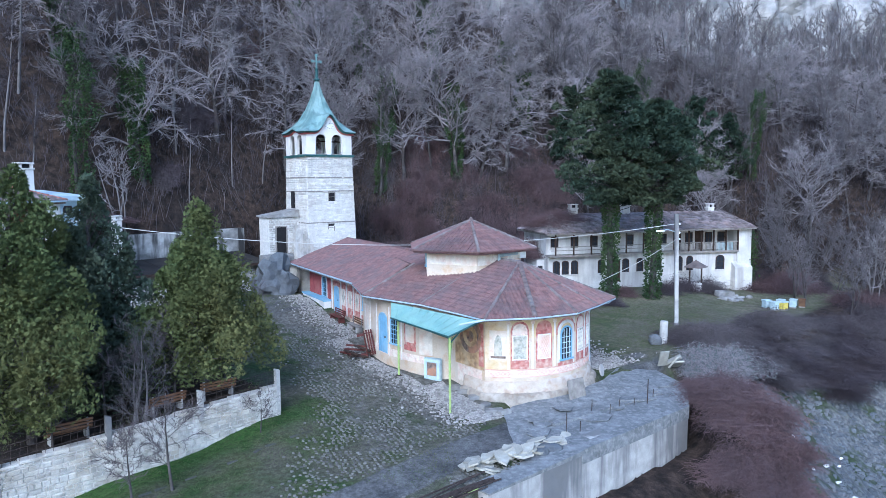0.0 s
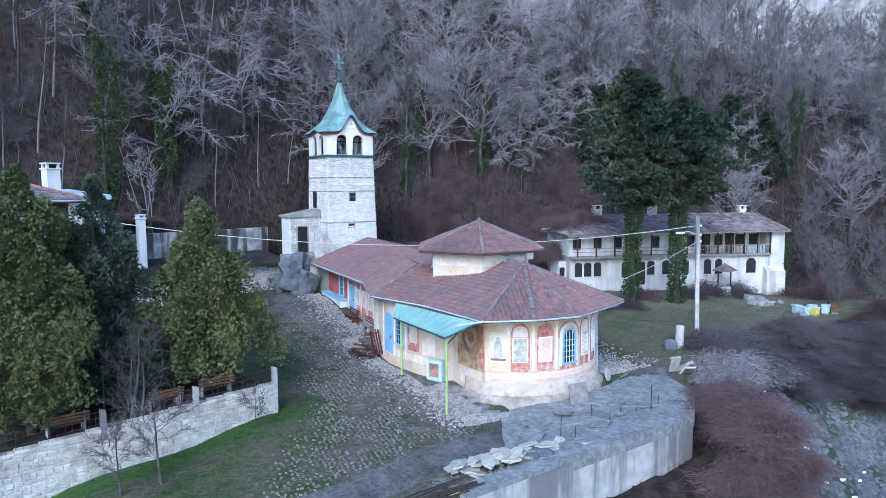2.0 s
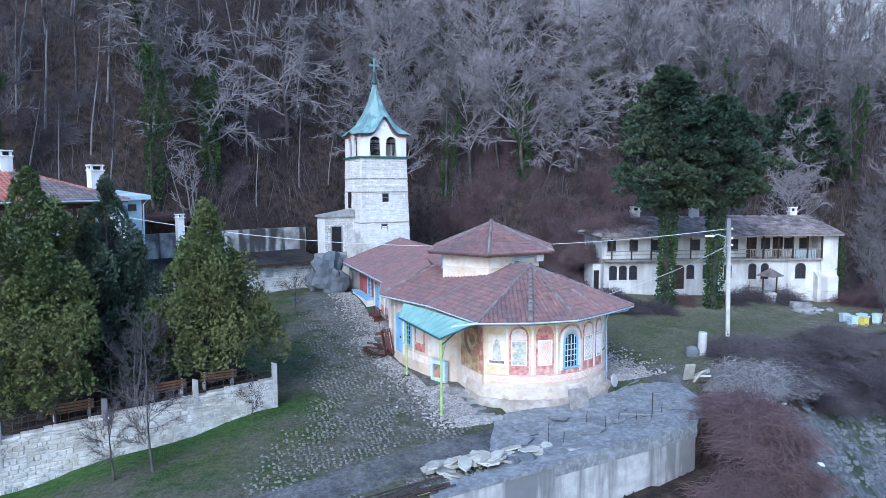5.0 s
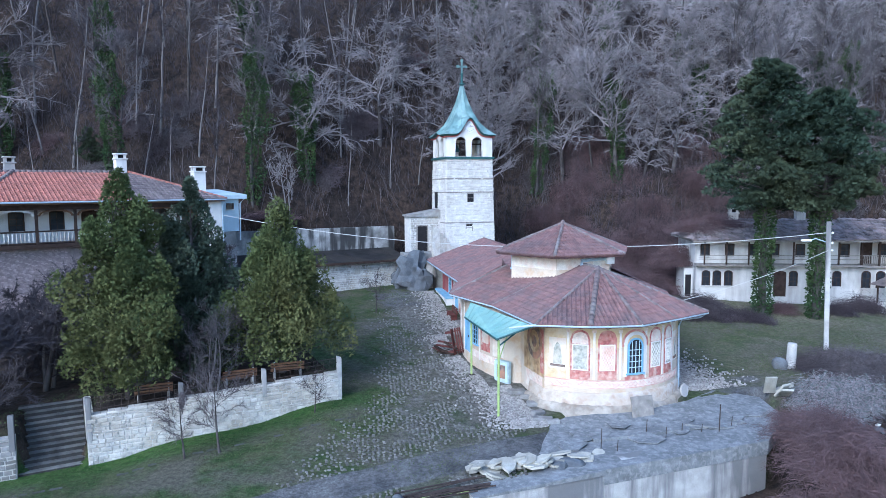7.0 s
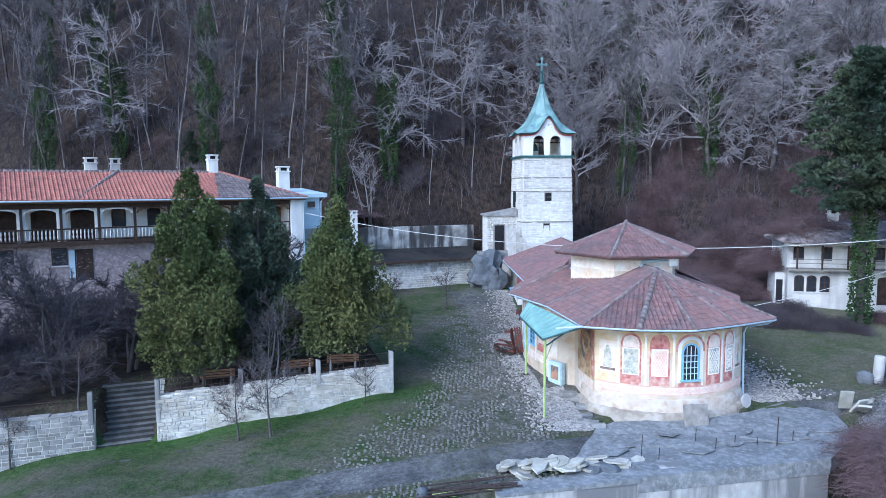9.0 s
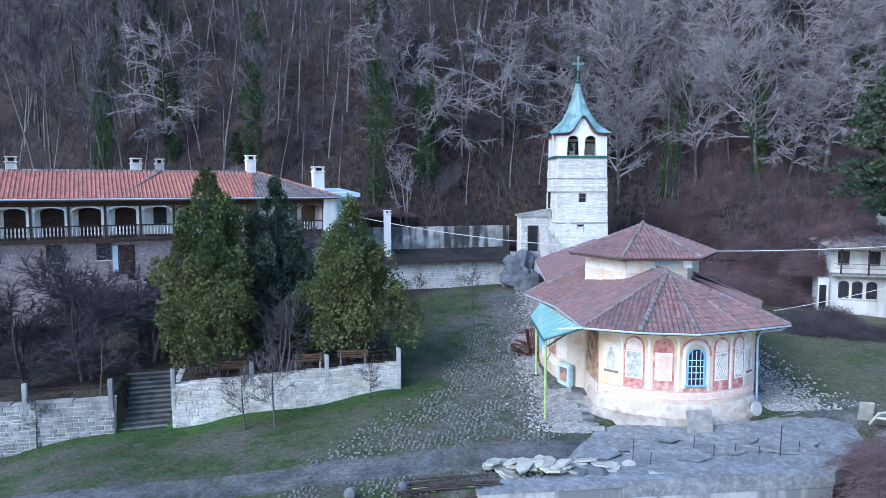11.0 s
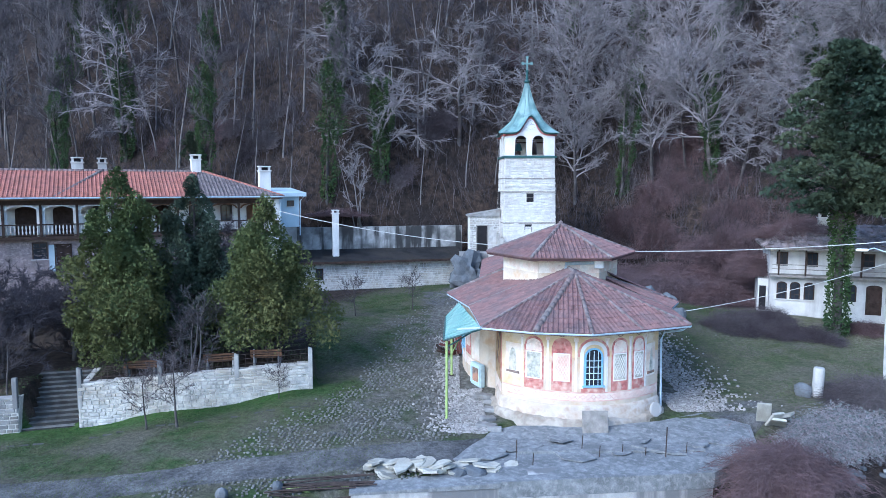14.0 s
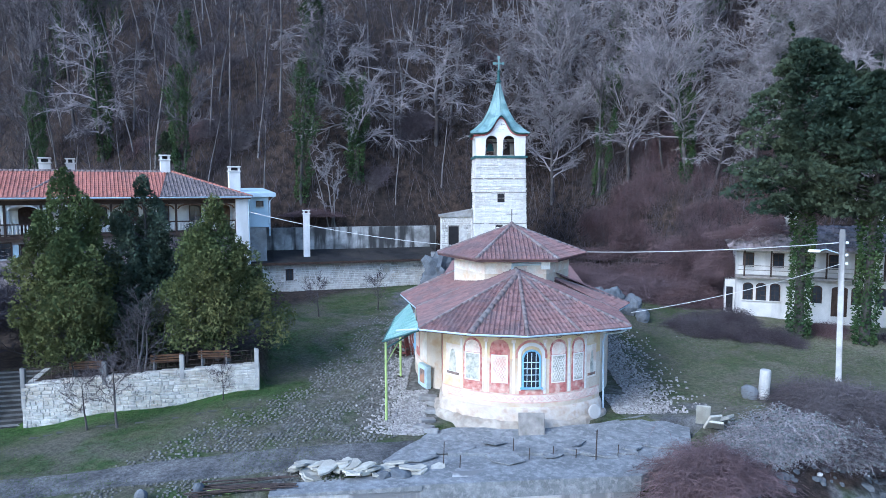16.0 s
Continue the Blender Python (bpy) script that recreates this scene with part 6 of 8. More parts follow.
def build_old_wing():
    m = pose(10.3, 66.2, 0, 0, 0, 14.63)
    h = thing("monastic_wing", "derelict white two-storey wing with wooden galleries and slab roof", "house", at=m)
    part("wall", box(-0.55, 13.6, 0.0, 6.5, 0.8, 5.5), PLASTER_OLD, h)
    part("upper_wall", box(-0.55, 13.6, 0.5, 6.5, 5.5, 7.7), PLASTER_OLD, h)
    c, cu = Curve([(-0.55, 0), (13.6, 0)]), Curve([(-0.55, 0.5), (13.6, 0.5)])
    def s(x):
        return x + 0.55
    for x in (0.35, 1.3, 2.3, 5.2, 7.9, 9.5, 11.6):
        window(h, c, s(x), 0.68, 3.55, 4.9, 0.22, WOOD_DARK, True, 2, 1)
    door(h, c, s(6.75), 0.95, 2.6, 4.85, 0.15, WOOD_DARK)
    for x in (0.35, 2.5, 4.6, 6.4, 8.6, 10.6, 12.4):
        window(h, cu, s(x), 0.75, 6.15, 7.25, 0, WOOD_DARK, True, 1, 1)
    part("gallery_floor", box(-0.6, 13.6, -0.75, 0.5, 5.38, 5.52), WOOD_GREY, h)
    for i in range(8):
        x = 0.0 + 1.9 * i
        part("gallery_post", box(x - 0.06, x + 0.06, -0.7, -0.58, 5.5, 7.6), WOOD_DARK, h)
    for z in (6.0, 6.35):
        part("gallery_rail", box(-0.5, 13.5, -0.68, -0.62, z - 0.03, z + 0.03), WOOD_GREY, h)
    part("fascia", box(-0.9, 13.8, -0.95, -0.88, 7.6, 7.75), WOOD_DARK, h)
    slab_roof(h, (-1.1, -1.0, 7.7), (13.9, -1.0, 7.7), (12.5, 3.3, 9.35), (1.2, 3.3, 9.35), 90)
    slab_roof(h, (13.9, 7.2, 7.7), (-1.1, 7.2, 7.7), (1.2, 3.3, 9.35), (12.5, 3.3, 9.35), 91)
    slab_roof(h, (-1.1, 7.2, 7.7), (-1.1, -1.0, 7.7), (1.2, 3.3, 9.35), (1.2, 3.3, 9.35), 92)
    part("lean_to", box(-1.3, -0.55, 1.0, 4.0, 1.5, 5.0), PLASTER_OLD, h)
    part("lean_to_doorway", box(-1.2, -0.7, 0.95, 1.1, 2.4, 4.4), DARK, h)
    chimney(m @ pose(3.6, 3.3, 0), 9.0, 0.9, PLASTER_OLD, "white chimney on the old slab roof", 0.4)
    chimney(m @ pose(9.6, 3.3, 0), 9.0, 1.1, PLASTER_OLD, "white chimney on the old slab roof", 0.4)
    # the end block, turned a little
    m2 = m @ pose(13.6, 0.3, 0, 0, 0, -3)
    e = thing("monastic_wing_end", "derelict white end block with open wooden gallery and ivy", "house", at=m2)
    part("wall", box(0, 7.6, 0, 6.0, -0.6, 5.3), PLASTER_OLD, e)
    part("upper_wall", box(0, 7.6, 1.6, 6.0, 5.3, 7.7), PLASTER_OLD, e)
    part("end_wall", box(7.2, 8.8, -0.25, 6.0, -0.8, 8.0, 0.06), PLASTER_OLD, e)
    part("buttress", prism([(6.6, -0.8), (8.6, -0.8), (8.6, 0.0), (6.6, 0.0)], -0.8, [3.6, 3.6, 4.2, 4.2]), PLASTER_OLD, e)
    c, cu = Curve([(0, 0), (7.6, 0)]), Curve([(0, 1.6), (7.6, 1.6)])
    for x, w in ((0.6, 0.7), (1.8, 0.7), (5.3, 0.95)):
        window(e, c, x, w, 3.4, 4.9, w / 2 - 0.05, WOOD_DARK, True, 2, 1)
    for x in (2.6, 4.9, 6.4):
        window(e, cu, x, 0.8, 6.0, 7.2, 0, WOOD_DARK, True, 1, 1)
    for x in (1.2, 3.8):
        door(e, cu, x, 0.85, 5.4, 7.3, 0, WOOD_DARK)
    part("gallery_floor", box(-0.2, 7.3, -0.35, 1.6, 5.22, 5.4), WOOD_GREY, e)
    for i in range(6):
        x = 0.1 + 1.42 * i
        part("gallery_post", box(x - 0.07, x + 0.07, -0.3, -0.16, 5.4, 7.6), WOOD_DARK, e)
    part("handrail", box(0, 7.2, -0.28, -0.18, 6.25, 6.33), WOOD_GREY, e)
    for i in range(48):
        part("baluster", box(0.1 + 0.15 * i, 0.14 + 0.15 * i, -0.26, -0.2, 5.4, 6.26), WOOD_GREY if not 30 < i < 44 else HIVE_BLUE, e)
    slab_roof(e, (-0.8, -0.9, 7.75), (8.9, -0.9, 7.75), (7.4, 3.0, 9.35), (-0.8, 3.0, 9.35), 95)
    slab_roof(e, (8.9, -0.9, 7.75), (8.9, 6.8, 7.75), (7.4, 3.0, 9.35), (7.4, 3.0, 9.35), 96)
    slab_roof(e, (8.9, 6.8, 7.75), (-0.8, 6.8, 7.75), (-0.8, 3.0, 9.35), (7.4, 3.0, 9.35), 97)
    part("eave_board", box(-0.6, 8.8, -0.8, 6.6, 7.58, 7.68), WOOD_DARK, e)
    chimney(m2 @ pose(6.0, 3.2, 0), 8.9, 0.8, PLASTER_WHITE, "small white chimney on the slab roof", 0.35)
    # well with a small roof, trough, stones
    wx, wy = 25.2, 68.6
    wl = thing("well", "small round well under a rusty pyramid roof", "well", at=pose(wx, wy, land(wx, wy) - 0.1))
    part("curb", lathe([(0.6, 0), (0.62, 0.9), (0.45, 0.95), (0.42, 0.2)], 16), PLASTER_WHITE, wl)
    for dx in (-0.6, 0.6):
        part("post", box(dx - 0.06, dx + 0.06, -0.06, 0.06, 0, 2.6), WOOD_DARK, wl)
    part("roof", lathe([(1.25, 2.5), (1.25, 2.56), (0.1, 3.2), (0.02, 3.3)], 4), SLATE, wl)
    single("stone_trough", box(-0.9, 0.9, -0.4, 0.4, 0, 0.6, 0.08), STONE_GREY, "pale stone trough in the grass", "trough", at=pose(27.3, 66.5, land(27.3, 66.5), 4, 5, 12))
    rnd = random.Random(9)
    for i in range(9):
        x, y = 28.3 + rnd.uniform(-1.5, 1.8), 65.2 + rnd.uniform(-0.8, 1.5)
        single("stone", rough_stone(rnd.uniform(0.3, 0.7), rnd.uniform(0.25, 0.5), rnd.uniform(0.15, 0.28), i), STONE_GREY, "pale loose stone lying by the old wing", "stone", "loose stones", at=pose(x, y, land(x, y) + 0.08))


build_old_wing()


def build_pole_and_hives():
    x, y = 18.2, 53.4
    z = land(x, y) - 0.2
    p = thing("utility_pole", "square tapering concrete utility pole with cables", "pole", at=pose(x, y, z, 0, -1.2, 0))
    part("mast", prism([(-0.15, -0.12), (0.15, -0.12), (0.15, 0.12), (-0.15, 0.12)], 0, 8.9, bevel=0.03), CONCRETE_PALE, p)
    part("cap", box(-0.14, 0.14, -0.11, 0.11, 8.9, 9.05), CONCRETE_PALE, p)
    arm = part("lamp_arm", tube([(0, 0, 7.6), (-0.8, -0.2, 7.9), (-1.1, -0.3, 7.8)], 0.035, 6), METAL_BLUE, p)
    part("lamp_head", box(-1.7, -1.05, -0.42, -0.18, 7.7, 7.86, 0.05), PAINT_WHITE, arm)
    for k, zz in enumerate((8.2, 7.5, 7.0)):
        part("insulator", lathe([(0.05, zz), (0.09, zz + 0.05), (0.05, zz + 0.16)], 8, 0.24, 0), PAINT_WHITE, p)
    def cable(a, b, sag, r=0.03):
        a, b = Vector(a), Vector(b)
        pts = [a.lerp(b, i / 24) - Vector((0, 0, sag * (1 - (2 * i / 24 - 1) ** 2))) for i in range(25)]
        single("cable", tube(pts, r, 5), WIRE, "pale overhead cable strung across the yard", "cable", "cables")
    cable((18.1, 53.4, 7.9 + z + 0.4), (-29.3, 48.0, 10.6), 1.9, 0.025)
    cable((18.1, 53.4, 7.1 + z), (8.9, 44.6, 5.6), 0.25, 0.018)
    cols = ((HIVE_BLUE, "pale blue"), (HIVE_BLUE, "pale blue"), (PAINT_YELLOW, "yellow"), (HIVE_BLUE, "pale blue"), (HIVE_BLUE, "pale blue"), (WOOD, "brown wooden"))
    for i, (dx, dy) in enumerate(((0, 0), (0.2, -1.1), (1.1, -0.9), (1.35, 0.1), (2.5, 0.1), (3.4, 0.3))):
        hx, hy = 29.2 + dx, 61.6 + dy
        b = thing("beehive", cols[i][1] + " painted box beehive standing in the grass", "beehive", "beehives", at=pose(hx, hy, land(hx, hy), 0, 0, 15 + 9 * i))
        part("body", box(-0.3, 0.3, -0.27, 0.27, 0.12, 0.72, 0.015), cols[i][0], b)
        part("lid", box(-0.35, 0.35, -0.32, 0.32, 0.72, 0.84, 0.015), HIVE_BLUE if i < 5 else WOOD, b)
        part("stand", box(-0.28, 0.28, -0.25, 0.25, -0.15, 0.12), WOOD_GREY, b)
        part("entrance", box(-0.15, 0.15, -0.29, -0.265, 0.16, 0.2), DARK, b)
    rnd = random.Random(21)
    for i in range(9):
        x, y = 20.4 + rnd.uniform(-3.0, 4.5), 39.4 + rnd.uniform(-5, 5)
        single("litter", rough_stone(0.22, 0.13, 0.1, i + 40, 1, 0.4), PLASTIC, "scrap of white plastic litter on the slope", "litter", "litter on the slope", at=pose(x, y, land(x, y) + 0.08, 0, 20, rnd.uniform(0, 180)))


build_pole_and_hives()


# ---- bare trees, evergreens, brambles ----
def stem(V, F, pts, radii, sides=3):
    """A tapering branch added to V, F; it ends in a point."""
    base = len(V)
    n = len(pts)
    for i, p in enumerate(pts[:-1]):
        d = (pts[i + 1] - p).normalized()
        s = d.cross(Vector((0, 0, 1)) if abs(d.z) < 0.9 else Vector((1, 0, 0))).normalized()
        w = s.cross(d)
        for j in range(sides):
            a = 2 * math.pi * j / sides
            V.append(p + (s * math.cos(a) + w * math.sin(a)) * radii[i])
    V.append(pts[-1])
    for i in range(n - 2):
        for j in range(sides):
            F.append((base + i * sides + j, base + i * sides + (j + 1) % sides, base + (i + 1) * sides + (j + 1) % sides, base + (i + 1) * sides + j))
    tip, last = len(V) - 1, base + (n - 2) * sides
    for j in range(sides):
        F.append((last + j, last + (j + 1) % sides, tip))


def wander(rnd, p, d, length, n, bend, lift):
    pts = [p.copy()]
    d = d.normalized()
    for i in range(n):
        d = (d + Vector((rnd.uniform(-bend, bend), rnd.uniform(-bend, bend), rnd.uniform(-bend, bend) + lift))).normalized()
        pts.append(pts[-1] + d * (length / n))
    return pts


def along(pts, f):
    k = f * (len(pts) - 1)
    i = min(int(k), len(pts) - 2)
    return pts[i].lerp(pts[i + 1], k - i), (pts[i + 1] - pts[i]).normalized()


def bare_tree_meshes(seed, H, r, limbs=15, subs=8, twigs=9, low=0.25, spread=0.42, lift=0.10, stems=1, thick=1.0, rise=0.5):
    """A leafless tree: trunk, limbs, sub-branches and fine twigs."""
    rnd = random.Random(seed)
    TV, TF, BV, BF = [], [], [], []
    for k in range(stems):
        w = 0.07 if stems == 1 else 0.16
        lean = Vector((rnd.uniform(-w, w), rnd.uniform(-w, w), 1))
        trunk = wander(rnd, Vector((0.25 * k, 0.1 * (k % 2), -0.4)), lean, H * (0.92 if k == 0 else rnd.uniform(0.7, 0.95)), 9, 0.09, 0.05)
        stem(TV, TF, trunk, [r * (1.15 - i / 9) * (0.8 if k else 1.0) for i in range(10)], 7)
        for i in range(limbs // stems + 1):
            f = low + (0.97 - low) * (i + rnd.random()) / (limbs // stems + 1)
            p, d = along(trunk, f)
            a = rnd.uniform(0, 2 * math.pi)
            g = (f - low) / (1 - low)
            ln = H * spread * (0.55 + 1.3 * g - 1.5 * g * g) * rnd.uniform(0.7, 1.25)
            limb = wander(rnd, p, Vector((math.cos(a), math.sin(a), rnd.uniform(0.0, 0.7) + rise * f)), ln, 6, 0.30, lift)
            lr = max(0.022, r * 0.38 * (1.15 - f)) * thick
            stem(BV, BF, limb, [lr * (1 - 0.145 * j) for j in range(7)], 4)
            for j in range(subs):
                q, e = along(limb, min(0.2 + 0.8 * (j + rnd.random()) / subs, 0.99))
                sub = wander(rnd, q, e + Vector((rnd.uniform(-1, 1), rnd.uniform(-1, 1), rnd.uniform(-0.6, 0.8))), ln * rnd.uniform(0.22, 0.50), 4, 0.38, lift)
                stem(BV, BF, sub, [0.028 * thick, 0.023 * thick, 0.018 * thick, 0.012 * thick, 0.008], 3)
                for t in range(twigs):
                    q2, e2 = along(sub, min(0.99, 0.12 + 0.88 * (t + rnd.random()) / twigs))
                    tw = e2 + Vector((rnd.uniform(-1, 1), rnd.uniform(-1, 1), rnd.uniform(-0.7, 0.8)))
                    tip = q2 + tw.normalized() * ln * rnd.uniform(0.09, 0.26)
                    sv = tw.cross(Vector((rnd.uniform(-1, 1), rnd.uniform(-1, 1), rnd.uniform(-1, 1)))).normalized() * 0.014 * thick
                    b0 = len(BV)
                    BV += [q2 - sv, q2 + sv, tip]
                    BF.append((b0, b0 + 1, b0 + 2))
    return TV, TF, BV, BF


def leaf_quads(rnd, V, F, p, size, up, count=1):
    """Small folded leaves or scale sprays round p."""
    for _ in range(count):
        d = (up + Vector((rnd.gauss(0, 0.7), rnd.gauss(0, 0.7), rnd.gauss(0, 0.7)))).normalized()
        s = d.cross(Vector((rnd.uniform(-1, 1), rnd.uniform(-1, 1), rnd.uniform(-1, 1)))).normalized()
        l, w = size * rnd.uniform(0.7, 1.3), size * rnd.uniform(0.25, 0.5)
        n = d.cross(s) * (w * 0.35)
        b = len(V)
        V += [p - s * w * 0.3, p + d * l * 0.5 - s * w + n, p + d * l, p + d * l * 0.5 + s * w + n]
        F += [(b, b + 1, b + 2), (b, b + 2, b + 3)]


def tree_thing(name, label, category, group, parts):
    ob = thing(name, label, category, group)
    for nm, V, F, mt in parts:
        part(nm, mesh_of(nm, [tuple(v) for v in V], F, mt, True), None, ob)
    return ob


def evergreen(seed, H, R, low, shape, leafmat, name, label, fronds=8500, size=0.14, clumps=130, trunk_r=0.2, ivy_to=0.0, tips=0.35, flat=1.0, lobes=((0, 0, 1),)):
    rnd = random.Random(seed)
    TV, TF, LV, LF = [], [], [], []
    trunk = wander(rnd, Vector((0, 0, -0.4)), Vector((0, 0, 1)), H * 0.97, 8, 0.04, 0.1)
    stem(TV, TF, trunk, [trunk_r * (1.1 - i / 8.2) for i in range(9)], 8)
    centres = []
    for i in range(clumps):
        f = (i + rnd.random()) / clumps
        z = low + (H - low) * f ** 1.12
        a = i * 2.39996 + rnd.uniform(-0.4, 0.4)
        rr = R * shape(f) * (0.84 + 1.25 * noise.noise((math.cos(a) * 1.5 + seed * 3.0, math.sin(a) * 1.5, f * 6)) + rnd.uniform(-0.2, 0.22))
        k = math.sqrt(rnd.uniform(0.25, 1.0))
        lx, ly, ls = lobes[i % len(lobes)]
        z = low + (z - low) * ls
        rr *= 1.0 if len(lobes) == 1 else 0.72
        c = Vector((lx + rr * k * math.cos(a), ly + rr * k * math.sin(a), z))
        centres.append((c, a, max(0.3, R * 0.21 * (0.5 + shape(f) * 0.6)) * rnd.uniform(0.6, 1.5)))
        p, d = along(trunk, min(0.97, max(0.02, (z - 0.5) / H)))
        stem(TV, TF, [p, p.lerp(c, 0.5) + Vector((0, 0, -0.1)), c], [0.05, 0.03, 0], 3)
    per = fronds // clumps
    for c, a, cr in centres:
        out = Vector((math.cos(a), math.sin(a), tips))
        for _ in range(per):
            # sprays sit on the outside of a pointed plume and face away from its heart
            q = Vector((rnd.gauss(0, 1), rnd.gauss(0, 1), rnd.gauss(0, 1))).normalized()
            k = rnd.uniform(0.6, 1.0)
            pos = c + Vector((q.x * cr * k * (1 - 0.3 * q.z), q.y * cr * k * (1 - 0.3 * q.z), q.z * cr * k * flat * 1.35))
            d = (out * 0.5 + q * 0.7 + Vector((rnd.gauss(0, 0.35), rnd.gauss(0, 0.35), rnd.gauss(0, 0.35) + 0.35 * tips))).normalized()
            sv = d.cross(q + out * 0.4 + Vector((rnd.gauss(0, 0.3), rnd.gauss(0, 0.3), rnd.gauss(0, 0.3)))).normalized()
            for g in (-0.9, -0.45, 0.0, 0.45, 0.9):
                e = (d * math.cos(g) + sv * math.sin(g)).normalized()
                l, w = size * rnd.uniform(1.3, 2.6) * (1 - 0.3 * abs(g)), size * rnd.uniform(0.16, 0.30)
                n = sv * math.cos(g) - d * math.sin(g)
                b = len(LV)
                LV += [pos + e * l * 0.1, pos + e * l * 0.55 - n * w, pos + e * l, pos + e * l * 0.55 + n * w]
                LF.append((b, b + 1, b + 2, b + 3))
    parts = [("trunk", TV, TF, BARK), ("crown", LV, LF, leafmat)]
    if ivy_to:
        IV, IF = [], []
        for _ in range(3400):
            z = ivy_to * rnd.random()
            a = rnd.uniform(0, 2 * math.pi)
            r = 0.42 + 0.42 * abs(noise.noise((a * 1.3, z * 0.6, seed))) + rnd.uniform(-0.1, 0.22)
            leaf_quads(rnd, IV, IF, Vector((r * math.cos(a), r * math.sin(a), z)), 0.20, Vector((math.cos(a), math.sin(a), -0.3)))
        parts.append(("ivy", IV, IF, LEAF_IVY))
    return tree_thing(name, label, "tree", "evergreen trees", parts)


def build_evergreens():
    cone = lambda f: (1 - f) ** 0.75 * (0.55 + 0.45 * min(1, f * 6))
    oval = lambda f: math.sin(math.pi * min(1, 0.12 + f * 0.88)) ** 0.6 * (1.05 - 0.35 * f)
    pine = lambda f: (1 - f) ** 0.55 * (0.35 + 0.65 * min(1, f * 4)) + 0.08
    for seed, x, y, H, R, low, sh, mat, label, n in (
            (1, -17.6, 27.5, 11.3, 2.7, 1.3, oval, LEAF_THUJA, "tall dull green thuja in the walled garden", 36000),
            (2, -16.8, 31.7, 10.9, 2.7, 0.9, oval, LEAF_JUNIPER, "tall blue-green juniper in the walled garden", 32000),
            (3, -12.3, 33.4, 9.2, 4.1, 1.7, cone, LEAF_THUJA, "conical olive-green thuja at the garden's end", 33000)):
        t = evergreen(seed, H, R, low, sh, mat, "thuja" if mat == LEAF_THUJA else "juniper", label, fronds=n, lobes=((0, 0, 1), (1.1 - 0.2 * seed, 0.9, 0.86 - 0.04 * seed), (-1.2, 0.35 * seed - 0.7, 0.78), (0.5, -1.2, 0.66)), clumps=170, size=0.086)
        t.matrix_world = pose(x, y, surface(x, y), 0, 0, 40 * seed)
    for seed, x, y, top, R in ((11, 14.9, 62.0, 22.4, 4.6), (12, 18.9, 62.2, 19.8, 4.3)):
        z = land(x, y)
        t = evergreen(seed, top - z, R, 9.0, pine, LEAF_PINE, "pine", "tall dark pine with an ivy-clad trunk before the old wing", fronds=22000, size=0.15, clumps=120, trunk_r=0.32, ivy_to=9.6, tips=0.25, flat=0.30)
        t.matrix_world = pose(x, y, z, 0, 0, 70 * seed)
    far = evergreen(21, 12, 3.3, 3.0, pine, LEAF_PINE, "pine", "dark green pine among the bare hillside trees", fronds=5000, size=0.20, clumps=60, trunk_r=0.2, flat=0.5)
    first = True
    for x, y, s in ((32, 88.5, 0.95), (35.8, 87, 0.85), (15.5, 85, 0.95), (24, 97, 0.7), (-19.0, 98, 0.9), (-52, 76, 0.7), (18, 90, 0.8), (-46.5, 52.5, 0.35), (-3, 104, 0.7)):
        m = pose(x, y, land(x, y), 0, 0, x * 31) @ Matrix.Scale(s, 4)
        if first:
            far.matrix_world, first = m, False
        else:
            o = copy_thing(far, m)
            o.scale = (s, s, s)


build_evergreens()


